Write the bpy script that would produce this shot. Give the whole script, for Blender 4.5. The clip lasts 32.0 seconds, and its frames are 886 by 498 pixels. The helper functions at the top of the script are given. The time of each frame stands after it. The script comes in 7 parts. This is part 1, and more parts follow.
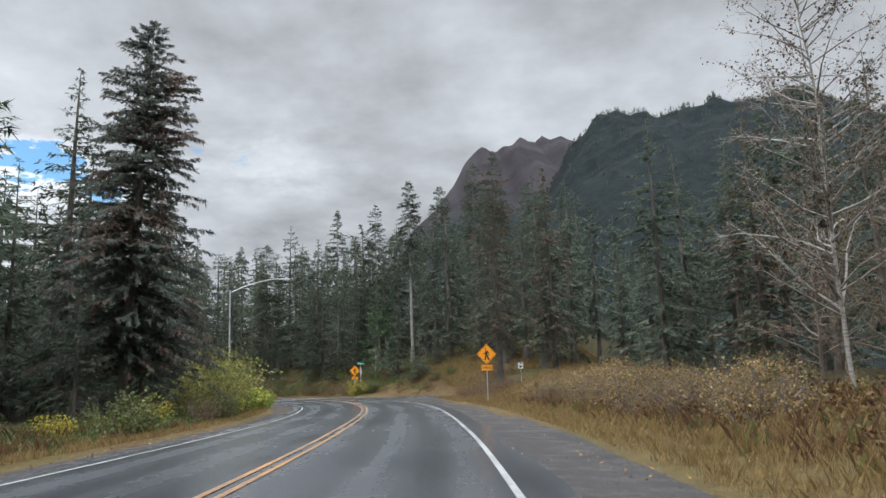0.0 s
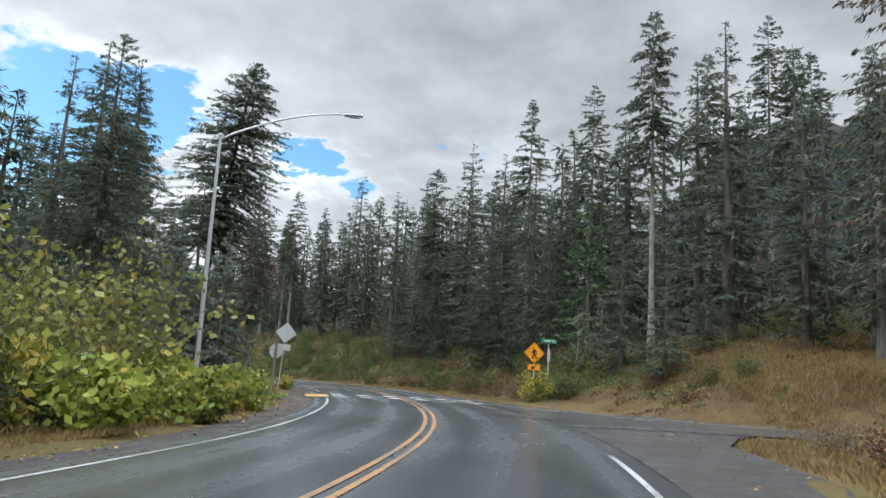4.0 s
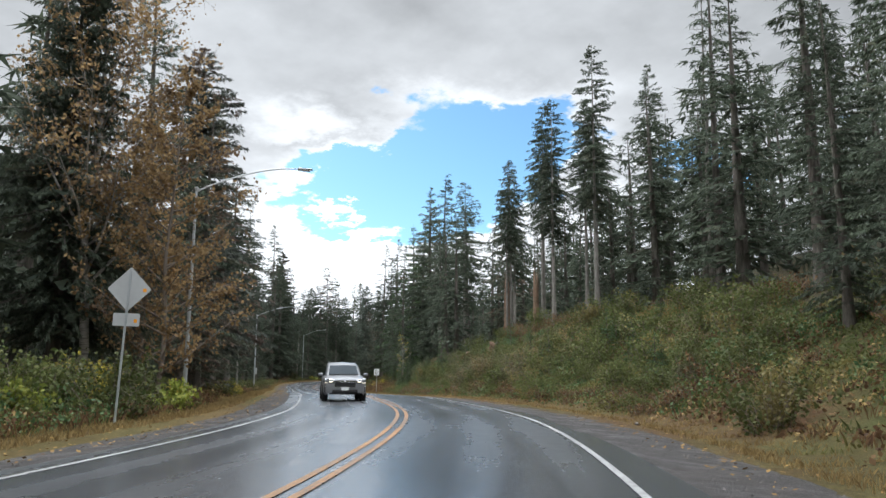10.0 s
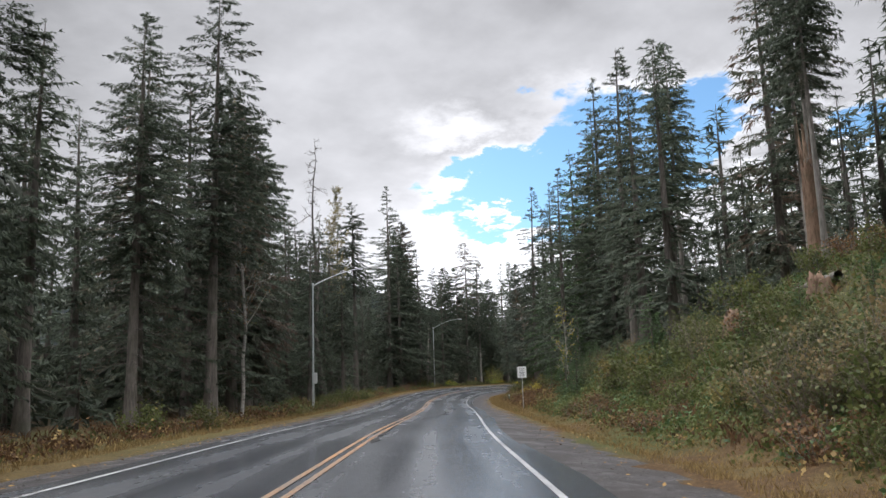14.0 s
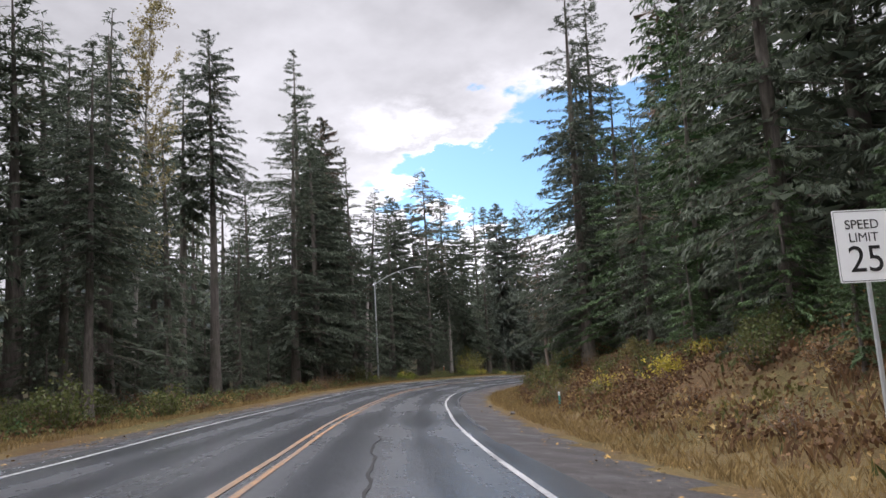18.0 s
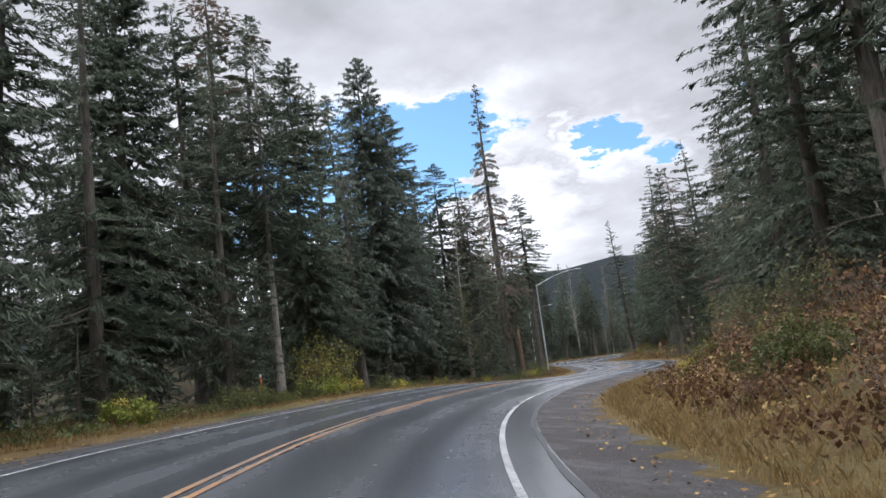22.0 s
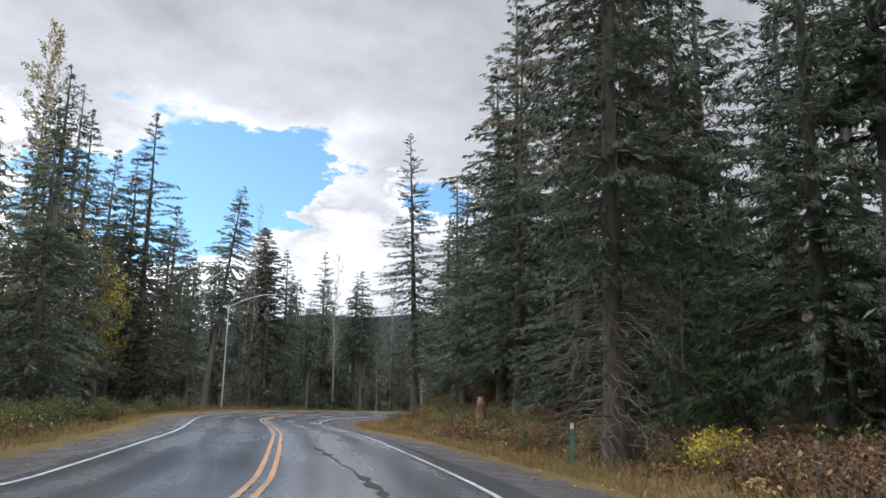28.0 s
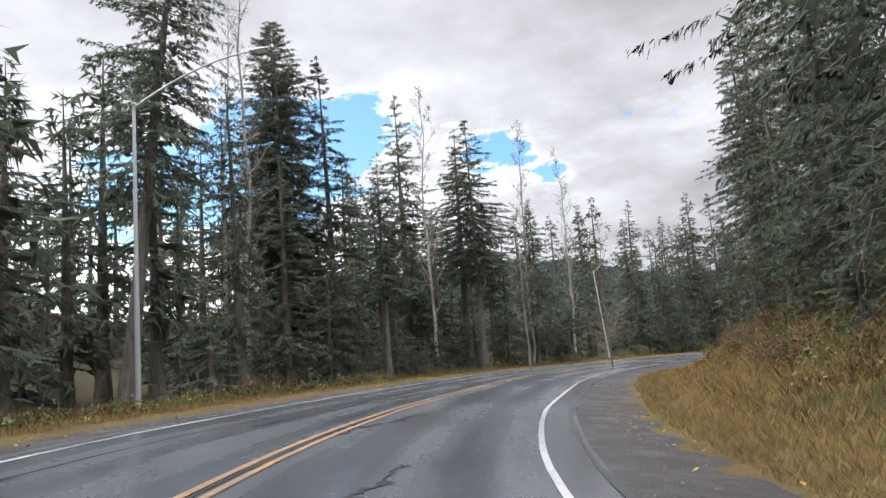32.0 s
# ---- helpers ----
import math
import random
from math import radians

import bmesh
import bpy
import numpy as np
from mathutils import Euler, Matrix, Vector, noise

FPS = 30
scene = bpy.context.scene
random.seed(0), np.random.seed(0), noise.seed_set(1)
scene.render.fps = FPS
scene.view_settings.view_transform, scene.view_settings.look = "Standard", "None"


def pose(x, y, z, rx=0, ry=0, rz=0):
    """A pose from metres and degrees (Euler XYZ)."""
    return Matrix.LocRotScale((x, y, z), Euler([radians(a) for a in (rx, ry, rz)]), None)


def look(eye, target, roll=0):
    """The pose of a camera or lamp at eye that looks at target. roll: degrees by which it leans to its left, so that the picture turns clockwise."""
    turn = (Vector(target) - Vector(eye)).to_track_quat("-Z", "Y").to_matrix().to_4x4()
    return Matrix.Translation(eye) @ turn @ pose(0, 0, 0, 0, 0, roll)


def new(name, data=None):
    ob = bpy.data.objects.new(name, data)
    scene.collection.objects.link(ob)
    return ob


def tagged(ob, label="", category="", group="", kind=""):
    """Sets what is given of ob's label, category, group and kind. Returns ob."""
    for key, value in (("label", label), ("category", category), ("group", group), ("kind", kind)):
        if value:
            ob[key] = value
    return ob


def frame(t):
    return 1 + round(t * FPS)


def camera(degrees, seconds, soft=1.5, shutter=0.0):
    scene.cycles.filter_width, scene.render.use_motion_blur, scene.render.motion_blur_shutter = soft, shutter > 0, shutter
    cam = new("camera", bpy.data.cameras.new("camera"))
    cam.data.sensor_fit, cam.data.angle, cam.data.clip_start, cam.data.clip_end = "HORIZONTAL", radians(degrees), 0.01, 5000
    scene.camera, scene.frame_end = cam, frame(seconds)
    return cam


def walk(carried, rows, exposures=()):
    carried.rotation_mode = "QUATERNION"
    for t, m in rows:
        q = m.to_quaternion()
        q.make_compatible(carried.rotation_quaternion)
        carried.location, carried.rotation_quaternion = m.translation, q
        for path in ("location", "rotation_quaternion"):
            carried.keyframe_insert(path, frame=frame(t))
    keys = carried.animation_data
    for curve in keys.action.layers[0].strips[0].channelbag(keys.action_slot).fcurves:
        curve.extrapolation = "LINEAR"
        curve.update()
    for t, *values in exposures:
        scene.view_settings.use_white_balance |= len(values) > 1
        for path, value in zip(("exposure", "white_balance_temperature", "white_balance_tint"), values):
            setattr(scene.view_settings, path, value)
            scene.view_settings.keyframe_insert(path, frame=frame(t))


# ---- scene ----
cam = camera(60.8, 32.0)
METRES, EYE, TILT, LEAN, TURN = 400.0, 1.35, 10.0, 2.0, 0.0
ROWS = [
    (0.0, 0.0, 0.0, 0.0, -0.0, 0.0, 0.0),
    (0.5, -0.0003, 0.0136, -0.0024, 2.06, -0.09, 0.26),
    (1.0, -0.0004, 0.0273, -0.0048, 3.07, -0.24, 0.03),
    (1.5, -0.0007, 0.041, -0.0072, 4.1, -0.39, -0.71),
    (2.0, -0.001, 0.0546, -0.0097, 5.68, -0.43, -1.11),
    (2.5, -0.0016, 0.0682, -0.0121, 8.58, -0.5, -1.67),
    (3.0, -0.0024, 0.0815, -0.0144, 11.09, -0.54, -1.73),
    (3.5, -0.0035, 0.0945, -0.0168, 14.08, -0.51, -1.79),
    (4.0, -0.0049, 0.107, -0.019, 17.67, -0.63, -2.0),
    (4.5, -0.0067, 0.1193, -0.0212, 20.43, -0.78, -2.01),
    (6.5, -0.0177, 0.1654, -0.0298, 29.83, -0.52, 0.41),
    (7.0, -0.022, 0.1764, -0.0319, 32.58, -0.3, 1.82),
    (7.5, -0.0266, 0.1872, -0.0339, 36.08, 0.03, 3.32),
    (8.0, -0.0318, 0.1978, -0.0359, 39.82, 0.43, 4.07),
    (8.5, -0.0377, 0.2086, -0.038, 42.77, 0.75, 4.65),
    (9.0, -0.0442, 0.2194, -0.0401, 45.46, 0.99, 4.99),
    (9.5, -0.0515, 0.2302, -0.0423, 46.67, 1.03, 5.15),
    (10.0, -0.0594, 0.241, -0.0445, 46.9, 1.13, 5.64),
    (10.5, -0.068, 0.2513, -0.0465, 47.04, 1.19, 5.99),
    (11.0, -0.0773, 0.2612, -0.0486, 47.55, 1.26, 6.42),
    (11.5, -0.0874, 0.2711, -0.0507, 49.06, 1.23, 6.84),
    (12.0, -0.0983, 0.2808, -0.0527, 51.03, 1.36, 7.26),
    (12.5, -0.1097, 0.2899, -0.0547, 53.52, 1.68, 7.75),
    (13.0, -0.1217, 0.2982, -0.0566, 56.02, 2.04, 8.73),
    (13.5, -0.1344, 0.306, -0.0584, 58.89, 2.58, 9.34),
    (15.5, -0.1892, 0.337, -0.0669, 58.55, 3.35, 9.81),
    (16.0, -0.2033, 0.3452, -0.0691, 57.81, 3.32, 9.77),
    (16.5, -0.2176, 0.3537, -0.0715, 57.28, 3.19, 9.83),
    (17.0, -0.2321, 0.3625, -0.0739, 56.72, 2.84, 9.97),
    (17.5, -0.2467, 0.3712, -0.0762, 56.13, 2.35, 10.12),
    (18.0, -0.2616, 0.3801, -0.0788, 55.46, 1.97, 10.43),
    (18.5, -0.2767, 0.3893, -0.0812, 54.7, 1.73, 10.87),
    (19.0, -0.2921, 0.3985, -0.0835, 54.02, 1.71, 11.17),
    (19.5, -0.3075, 0.408, -0.0858, 53.35, 2.01, 11.31),
    (20.0, -0.3229, 0.4174, -0.088, 52.41, 2.22, 11.38),
    (20.5, -0.3387, 0.4273, -0.0906, 50.24, 2.08, 11.68),
    (21.0, -0.3545, 0.4377, -0.0928, 47.9, 1.82, 11.96),
    (21.5, -0.3693, 0.4488, -0.0951, 45.31, 1.27, 12.33),
    (22.0, -0.3829, 0.4604, -0.0976, 41.73, 0.37, 12.48),
    (22.5, -0.3957, 0.4724, -0.1, 38.45, -0.17, 11.72),
    (23.0, -0.407, 0.4851, -0.1025, 34.66, -0.63, 10.33),
    (23.5, -0.417, 0.4984, -0.1052, 32.02, 0.15, 8.84),
    (24.0, -0.426, 0.5126, -0.108, 28.76, 1.05, 7.39),
    (24.5, -0.4336, 0.5272, -0.111, 26.27, 1.35, 6.36),
    (25.0, -0.4402, 0.5424, -0.114, 24.89, 1.6, 5.37),
    (25.5, -0.4464, 0.5579, -0.1172, 23.84, 1.83, 4.52),
    (27.5, -0.4706, 0.6201, -0.1303, 25.97, 2.39, 2.0),
    (28.0, -0.4784, 0.6354, -0.1333, 27.79, 2.17, 2.05),
    (28.5, -0.4873, 0.6501, -0.1362, 29.8, 2.15, 2.3),
    (29.0, -0.4969, 0.6643, -0.1389, 32.09, 2.0, 3.11),
    (29.5, -0.5076, 0.678, -0.1416, 33.7, 1.76, 4.24),
    (30.0, -0.519, 0.691, -0.1441, 35.2, 1.38, 5.3),
    (30.5, -0.5309, 0.7039, -0.1467, 36.11, 1.02, 6.06),
    (31.0, -0.5428, 0.7171, -0.1493, 36.21, 0.45, 6.88),
    (31.5, -0.5543, 0.7306, -0.152, 35.76, -0.12, 7.7),
    (32.0, -0.565, 0.7446, -0.1548, 32.84, -0.91, 8.17),
]
walk(cam, [(t, pose(0, 0, EYE, TILT, LEAN, TURN) @ pose(METRES * x, METRES * y, METRES * z, 90 + pitch, roll, yaw)) for t, x, y, z, yaw, pitch, roll in ROWS],
     [(0, 0.44, 6250, 8), (2, 0.52, 6250, 8), (4, 0.46, 6150, 5), (5.5, 0.38, 6150, 5), (7, 0.36, 6250, 6), (8, 0.50, 6150, 5), (9, 0.48, 6250, 8), (11, 0.30, 6400, 7), (13, 0.27, 6500, 10), (16, 0.42, 6500, 16),
      (18, 0.48, 6500, 17), (19, 0.54, 6450, 16), (20, 0.60, 6400, 14), (21, 0.56, 6250, 14), (23, 0.46, 6250, 13), (25, 0.44, 6300, 14), (28, 0.46, 6250, 13), (29.5, 0.40, 6250, 15), (30.3, 0.33, 6350, 13), (31, 0.47, 6400, 12), (32, 0.72, 6450, 12)])

# ---- world and sun ----
SUN_AZ, SUN_EL = 100.0, 34.0          # degrees; azimuth counted to the left of +y
world = bpy.data.worlds.new("sky")
scene.world = world
world.use_nodes = True
wn, wl = world.node_tree.nodes, world.node_tree.links
wn.clear()


def wmath(op, a, b=None, c=None, clamp=False):
    n = wn.new("ShaderNodeMath")
    n.operation, n.use_clamp = op, clamp
    for i, v in enumerate((a, b, c)):
        if v is None:
            continue
        if isinstance(v, (int, float)):
            n.inputs[i].default_value = v
        else:
            wl.new(v, n.inputs[i])
    return n.outputs[0]


def wmix(fac, a, b):
    n = wn.new("ShaderNodeMix")
    n.data_type = "RGBA"
    for i, v in ((0, fac), (6, a), (7, b)):
        if isinstance(v, (int, float, tuple)):
            n.inputs[i].default_value = v
        else:
            wl.new(v, n.inputs[i])
    return n.outputs[2]


tc = wn.new("ShaderNodeTexCoord")
sep = wn.new("ShaderNodeSeparateXYZ")
wl.new(tc.outputs["Generated"], sep.inputs[0])
# clouds lie on a flat layer: the direction divided by its height
up = wmath("MAXIMUM", sep.outputs[2], 0.02)
flat = wmath("ADD", up, 0.22)
comb = wn.new("ShaderNodeCombineXYZ")
wl.new(wmath("DIVIDE", sep.outputs[0], flat), comb.inputs[0])
wl.new(wmath("DIVIDE", sep.outputs[1], flat), comb.inputs[1])


def wnoise(scale, detail, rough, src, w=0.0):
    n = wn.new("ShaderNodeTexNoise")
    n.noise_dimensions = "4D"
    n.inputs["Scale"].default_value, n.inputs["Detail"].default_value = scale, detail
    n.inputs["Roughness"].default_value, n.inputs["W"].default_value = rough, w
    wl.new(src, n.inputs["Vector"])
    return n.outputs["Fac"]


n_big = wnoise(1.6, 7.0, 0.55, comb.outputs[0], 2.0)
n_fine = wnoise(4.2, 8.0, 0.55, comb.outputs[0], 5.0)
az = wmath("ARCTAN2", wmath("MULTIPLY", sep.outputs[0], -1.0), sep.outputs[1])
el = wmath("ARCSINE", sep.outputs[2])
# gaps in the cloud cover where blue sky shows: azimuth, elevation, half widths, depth
GAPS = ((48.5, 14.0, 8.2, 4.8, 1.1), (40.5, 17.2, 5.2, 2.6, 0.95), (55.5, 13.5, 4.0, 2.8, 0.7), (44, 20.4, 9, 1.3, 0.35), (29.0, 15.2, 3.3, 1.9, 0.9), (24.0, 13.6, 1.8, 1.0, 0.5), (13, 16.5, 5.0, 1.8, 0.35),
        (-70, 25, 14, 8, 0.6), (150, 30, 18, 8, 0.6),
        # heaped clouds standing inside the gaps
        (55.3, 12.3, 1.7, 0.85, -1.3), (57.5, 18.4, 4.2, 1.5, -0.9), (53.5, 8.0, 6.0, 1.5, -1.1), (35.2, 12.2, 3.4, 3.4, -0.9), (31.5, 17.2, 1.1, 0.8, -0.6), (51.2, 14.4, 1.3, 0.4, -0.5))
wob_a = wmath("MULTIPLY", wmath("SUBTRACT", wnoise(7.0, 7.0, 0.62, comb.outputs[0], 13.0), 0.5), 0.20)
wob_e = wmath("MULTIPLY", wmath("SUBTRACT", wnoise(7.0, 7.0, 0.62, comb.outputs[0], 17.0), 0.5), 0.12)
az_r, el_r = wmath("ADD", az, wob_a), wmath("ADD", el, wob_e)
gap = 0.0
for a0, e0, aw, ew, depth in GAPS:
    da = wmath("DIVIDE", wmath("SUBTRACT", az_r, radians(a0)), radians(aw))
    de = wmath("DIVIDE", wmath("SUBTRACT", el_r, radians(e0)), radians(ew))
    r2 = wmath("ADD", wmath("MULTIPLY", da, da), wmath("MULTIPLY", de, de))
    g = wmath("MULTIPLY", wmath("POWER", 2.718, wmath("MULTIPLY", r2, -1.0)), depth)
    gap = wmath("ADD", g, gap) if gap else g
shape = wmath("SUBTRACT", wmath("ADD", wmath("MULTIPLY", wmath("SUBTRACT", n_big, 0.5), 1.2), wmath("MULTIPLY", wmath("SUBTRACT", n_fine, 0.5), 1.5)), wmath("MULTIPLY", gap, 1.15))
cover = wn.new("ShaderNodeMapRange")
cover.interpolation_type = "SMOOTHSTEP"
cover.inputs["From Min"].default_value, cover.inputs["From Max"].default_value = -0.60, -0.42
wl.new(shape, cover.inputs["Value"])
sky = wn.new("ShaderNodeTexSky")
sky.sky_type, sky.sun_disc = "NISHITA", False
sky.sun_elevation, sky.sun_rotation = radians(SUN_EL), radians(-SUN_AZ)
sky.air_density, sky.dust_density = 1.0, 0.6
skyval = wn.new("ShaderNodeVectorMath")
skyval.operation = "SCALE"
wl.new(sky.outputs[0], skyval.inputs[0])
skyval.inputs["Scale"].default_value = 0.105
# clouds: bright towards the gap and low in the sky, greyer above that
grey = wnoise(0.9, 5.0, 0.5, comb.outputs[0], 9.0)
lum = wmath("ADD", wmath("MULTIPLY", wmath("ADD", wmath("MULTIPLY", grey, 0.6), wmath("MULTIPLY", n_fine, 0.4)), 1.25), -0.245)
lowness = wmath("POWER", 2.718, wmath("MULTIPLY", wmath("POWER", wmath("DIVIDE", el, 0.30), 2.0), -1.0))
edge = wmath("MULTIPLY", wmath("ABSOLUTE", gap), 0.75, clamp=True)
side = wmath("POWER", 2.718, wmath("MULTIPLY", wmath("POWER", wmath("DIVIDE", wmath("SUBTRACT", az, 0.95), 0.42), 2.0), -1.0))
glow = wmath("ADD", wmath("MULTIPLY", wmath("MULTIPLY", side, lowness), 0.74), wmath("MULTIPLY", edge, 0.72))
# unseen clouds above 30 degrees brightened up to ninefold, an added fill for the ground
zenith_fill = wn.new("ShaderNodeMapRange")
zenith_fill.interpolation_type = "SMOOTHSTEP"
for key, value in (("From Min", 0.5), ("From Max", 0.85), ("To Min", 1.0), ("To Max", 9.0)):
    zenith_fill.inputs[key].default_value = value
wl.new(sep.outputs[2], zenith_fill.inputs["Value"])
cl = wmath("MULTIPLY", wmath("ADD", lum, glow), zenith_fill.outputs[0])
ccol = wn.new("ShaderNodeCombineColor")
wl.new(wmath("MULTIPLY", cl, 0.97), ccol.inputs[0])
wl.new(wmath("MULTIPLY", cl, 0.995), ccol.inputs[1])
wl.new(wmath("MULTIPLY", cl, 1.045), ccol.inputs[2])
blue = wn.new("ShaderNodeMix")
blue.data_type, blue.blend_type = "RGBA", "MULTIPLY"
blue.inputs[0].default_value = 1.0
wl.new(skyval.outputs[0], blue.inputs[6])
blue.inputs[7].default_value = (0.95, 1.28, 1.45, 1)
mixed = wmix(cover.outputs[0], blue.outputs[2], ccol.outputs[0])
bg = wn.new("ShaderNodeBackground")
bg.inputs["Strength"].default_value = 1.0
wl.new(mixed, bg.inputs["Color"])
wo = wn.new("ShaderNodeOutputWorld")
wl.new(bg.outputs[0], wo.inputs[0])

sun_data = bpy.data.lights.new("sun", "SUN")
sun_data.energy, sun_data.angle, sun_data.color = 0.8, radians(30), (1.0, 0.96, 0.9)
sun = new("sun", sun_data)
sun.matrix_world = look((0, 0, 100), (100 * math.sin(radians(SUN_AZ)) * math.cos(radians(SUN_EL)), -100 * math.cos(radians(SUN_AZ)) * math.cos(radians(SUN_EL)), 100 - 100 * math.sin(radians(SUN_EL))))


# ---- materials ----
class Mat:
    """A node material with short ways to add nodes."""

    def __init__(self, name, rough=0.8, metal=0.0, spec=0.5):
        self.m = bpy.data.materials.new(name)
        self.m.use_nodes = True
        self.n, self.l = self.m.node_tree.nodes, self.m.node_tree.links
        self.b = self.n["Principled BSDF"]
        self.b.inputs["Roughness"].default_value, self.b.inputs["Metallic"].default_value = rough, metal
        self.b.inputs["Specular IOR Level"].default_value = spec
        self.tc = self.n.new("ShaderNodeTexCoord")

    def put(self, socket, v):
        if isinstance(v, (int, float, tuple)):
            socket.default_value = v
        else:
            self.l.new(v, socket)

    def noise(self, scale, detail=4.0, rough=0.55, src=None, stretch=None):
        n = self.n.new("ShaderNodeTexNoise")
        n.inputs["Scale"].default_value, n.inputs["Detail"].default_value, n.inputs["Roughness"].default_value = scale, detail, rough
        src = src or self.tc.outputs["Object"]
        if stretch:
            mp = self.n.new("ShaderNodeMapping")
            mp.inputs["Scale"].default_value = stretch
            self.l.new(src, mp.inputs["Vector"])
            src = mp.outputs[0]
        self.l.new(src, n.inputs["Vector"])
        return n.outputs["Fac"]

    def voronoi(self, scale, feature="F1", src=None):
        n = self.n.new("ShaderNodeTexVoronoi")
        n.feature = feature
        n.inputs["Scale"].default_value = scale
        self.l.new(src or self.tc.outputs["Object"], n.inputs["Vector"])
        return n.outputs["Distance"]

    def ramp(self, src, *stops):
        n = self.n.new("ShaderNodeValToRGB")
        e = n.color_ramp.elements
        while len(e) < len(stops):
            e.new(0.5)
        for el_, (p, c) in zip(e, stops):
            el_.position = p
            el_.color = (*c, 1) if isinstance(c, tuple) else (c, c, c, 1)
        self.l.new(src, n.inputs[0])
        return n.outputs[0]

    def math(self, op, a, b=0.0, clamp=False):
        n = self.n.new("ShaderNodeMath")
        n.operation, n.use_clamp = op, clamp
        self.put(n.inputs[0], a), self.put(n.inputs[1], b)
        return n.outputs[0]

    def mix(self, fac, a, b, how="MIX"):
        n = self.n.new("ShaderNodeMix")
        n.data_type, n.blend_type = "RGBA", how
        for i, v in ((0, fac), (6, a), (7, b)):
            self.put(n.inputs[i], (*v, 1) if isinstance(v, tuple) and len(v) == 3 else v)
        return n.outputs[2]

    def colour(self, v):
        self.put(self.b.inputs["Base Color"], (*v, 1) if isinstance(v, tuple) and len(v) == 3 else v)
        return self

    def rough(self, v):
        self.put(self.b.inputs["Roughness"], v)
        return self

    def bump(self, height, strength=0.4, distance=0.02):
        n = self.n.new("ShaderNodeBump")
        n.inputs["Strength"].default_value, n.inputs["Distance"].default_value = strength, distance
        self.l.new(height, n.inputs["Height"])
        self.l.new(n.outputs[0], self.b.inputs["Normal"])
        return self

    def random(self):
        return self.n.new("ShaderNodeObjectInfo").outputs["Random"]

    def island(self):
        return self.n.new("ShaderNodeNewGeometry").outputs["Random Per Island"]

    def position(self):
        return self.n.new("ShaderNodeNewGeometry").outputs["Position"]

    def attr(self, name):
        n = self.n.new("ShaderNodeAttribute")
        n.attribute_name = name
        return n.outputs["Fac"]


def foliage(name, dark, light, odd=None, odd_share=0.0, rough=0.6, through_=0.25):
    """Leaves or needles: each piece its own tint, each plant its own shade, some light passing through."""
    k = Mat(name, rough, spec=0.2)
    tint = k.ramp(k.island(), (0.0, dark), (1.0, light))
    if odd:
        sel = k.math("GREATER_THAN", k.noise(0.45, 2, src=k.position()), 1.0 - odd_share)
        tint = k.mix(sel, tint, odd)
    shade = k.ramp(k.random(), (0.0, 0.72), (1.0, 1.2))
    col = k.mix(1.0, tint, shade, "MULTIPLY")
    k.colour(col)
    tr = k.n.new("ShaderNodeBsdfTranslucent")
    k.l.new(col, tr.inputs["Color"])
    ms = k.n.new("ShaderNodeMixShader")
    ms.inputs[0].default_value = through_
    k.l.new(k.b.outputs[0], ms.inputs[1])
    k.l.new(tr.outputs[0], ms.inputs[2])
    k.l.new(ms.outputs[0], k.n["Material Output"].inputs["Surface"])
    return k.m


def make_asphalt(tracks=True):
    k = Mat("asphalt" if tracks else "side_asphalt", 0.5)
    pos = k.position()
    fine = k.noise(230, 3, 0.7, pos)
    mid = k.noise(2.2, 5, 0.6, pos)
    big = k.noise(0.13, 4, 0.55, pos)
    base = k.ramp(fine, (0.25, (0.040, 0.043, 0.047)), (0.75, (0.105, 0.110, 0.117)))
    base = k.mix(k.ramp(mid, (0.35, 0.0), (0.7, 0.55)), base, (0.058, 0.062, 0.068))
    if tracks:
        lay = k.n.new("ShaderNodeCombineXYZ")
        k.l.new(k.attr("along"), lay.inputs[0]), k.l.new(k.attr("side"), lay.inputs[1])
        streak = k.noise(1.0, 4, 0.6, lay.outputs[0], (0.05, 1.5, 1.0))
        # two tracks in each lane, 1.5 m apart
        wave = k.math("COSINE", k.math("MULTIPLY", k.math("SUBTRACT", k.attr("side"), 0.0), 4.05))
        worn = k.math("ADD", k.math("MULTIPLY", wave, 0.16), streak)
        patch = k.ramp(k.noise(1.0, 3, 0.5, lay.outputs[0], (0.11, 0.42, 1.0)), (0.56, 0.0), (0.60, 1.0))
        base = k.mix(k.math("MULTIPLY", patch, 0.25), base, (0.036, 0.038, 0.042))
    else:
        worn = mid
    wet = k.ramp(k.math("ADD", k.math("MULTIPLY", big, 0.5), k.math("MULTIPLY", worn, 0.5)), (0.36, 0.0), (0.60, 1.0))
    k.colour(k.mix(wet, base, k.mix(1.0, base, (0.72, 0.73, 0.76), "MULTIPLY")))
    k.rough(k.math("ADD", k.math("MULTIPLY", wet, -0.11), k.math("ADD", 0.27, k.math("MULTIPLY", mid, 0.08))))
    k.bump(k.math("ADD", k.math("MULTIPLY", fine, 0.6), k.math("MULTIPLY", mid, 0.4)), 0.10, 0.005)
    return k.m


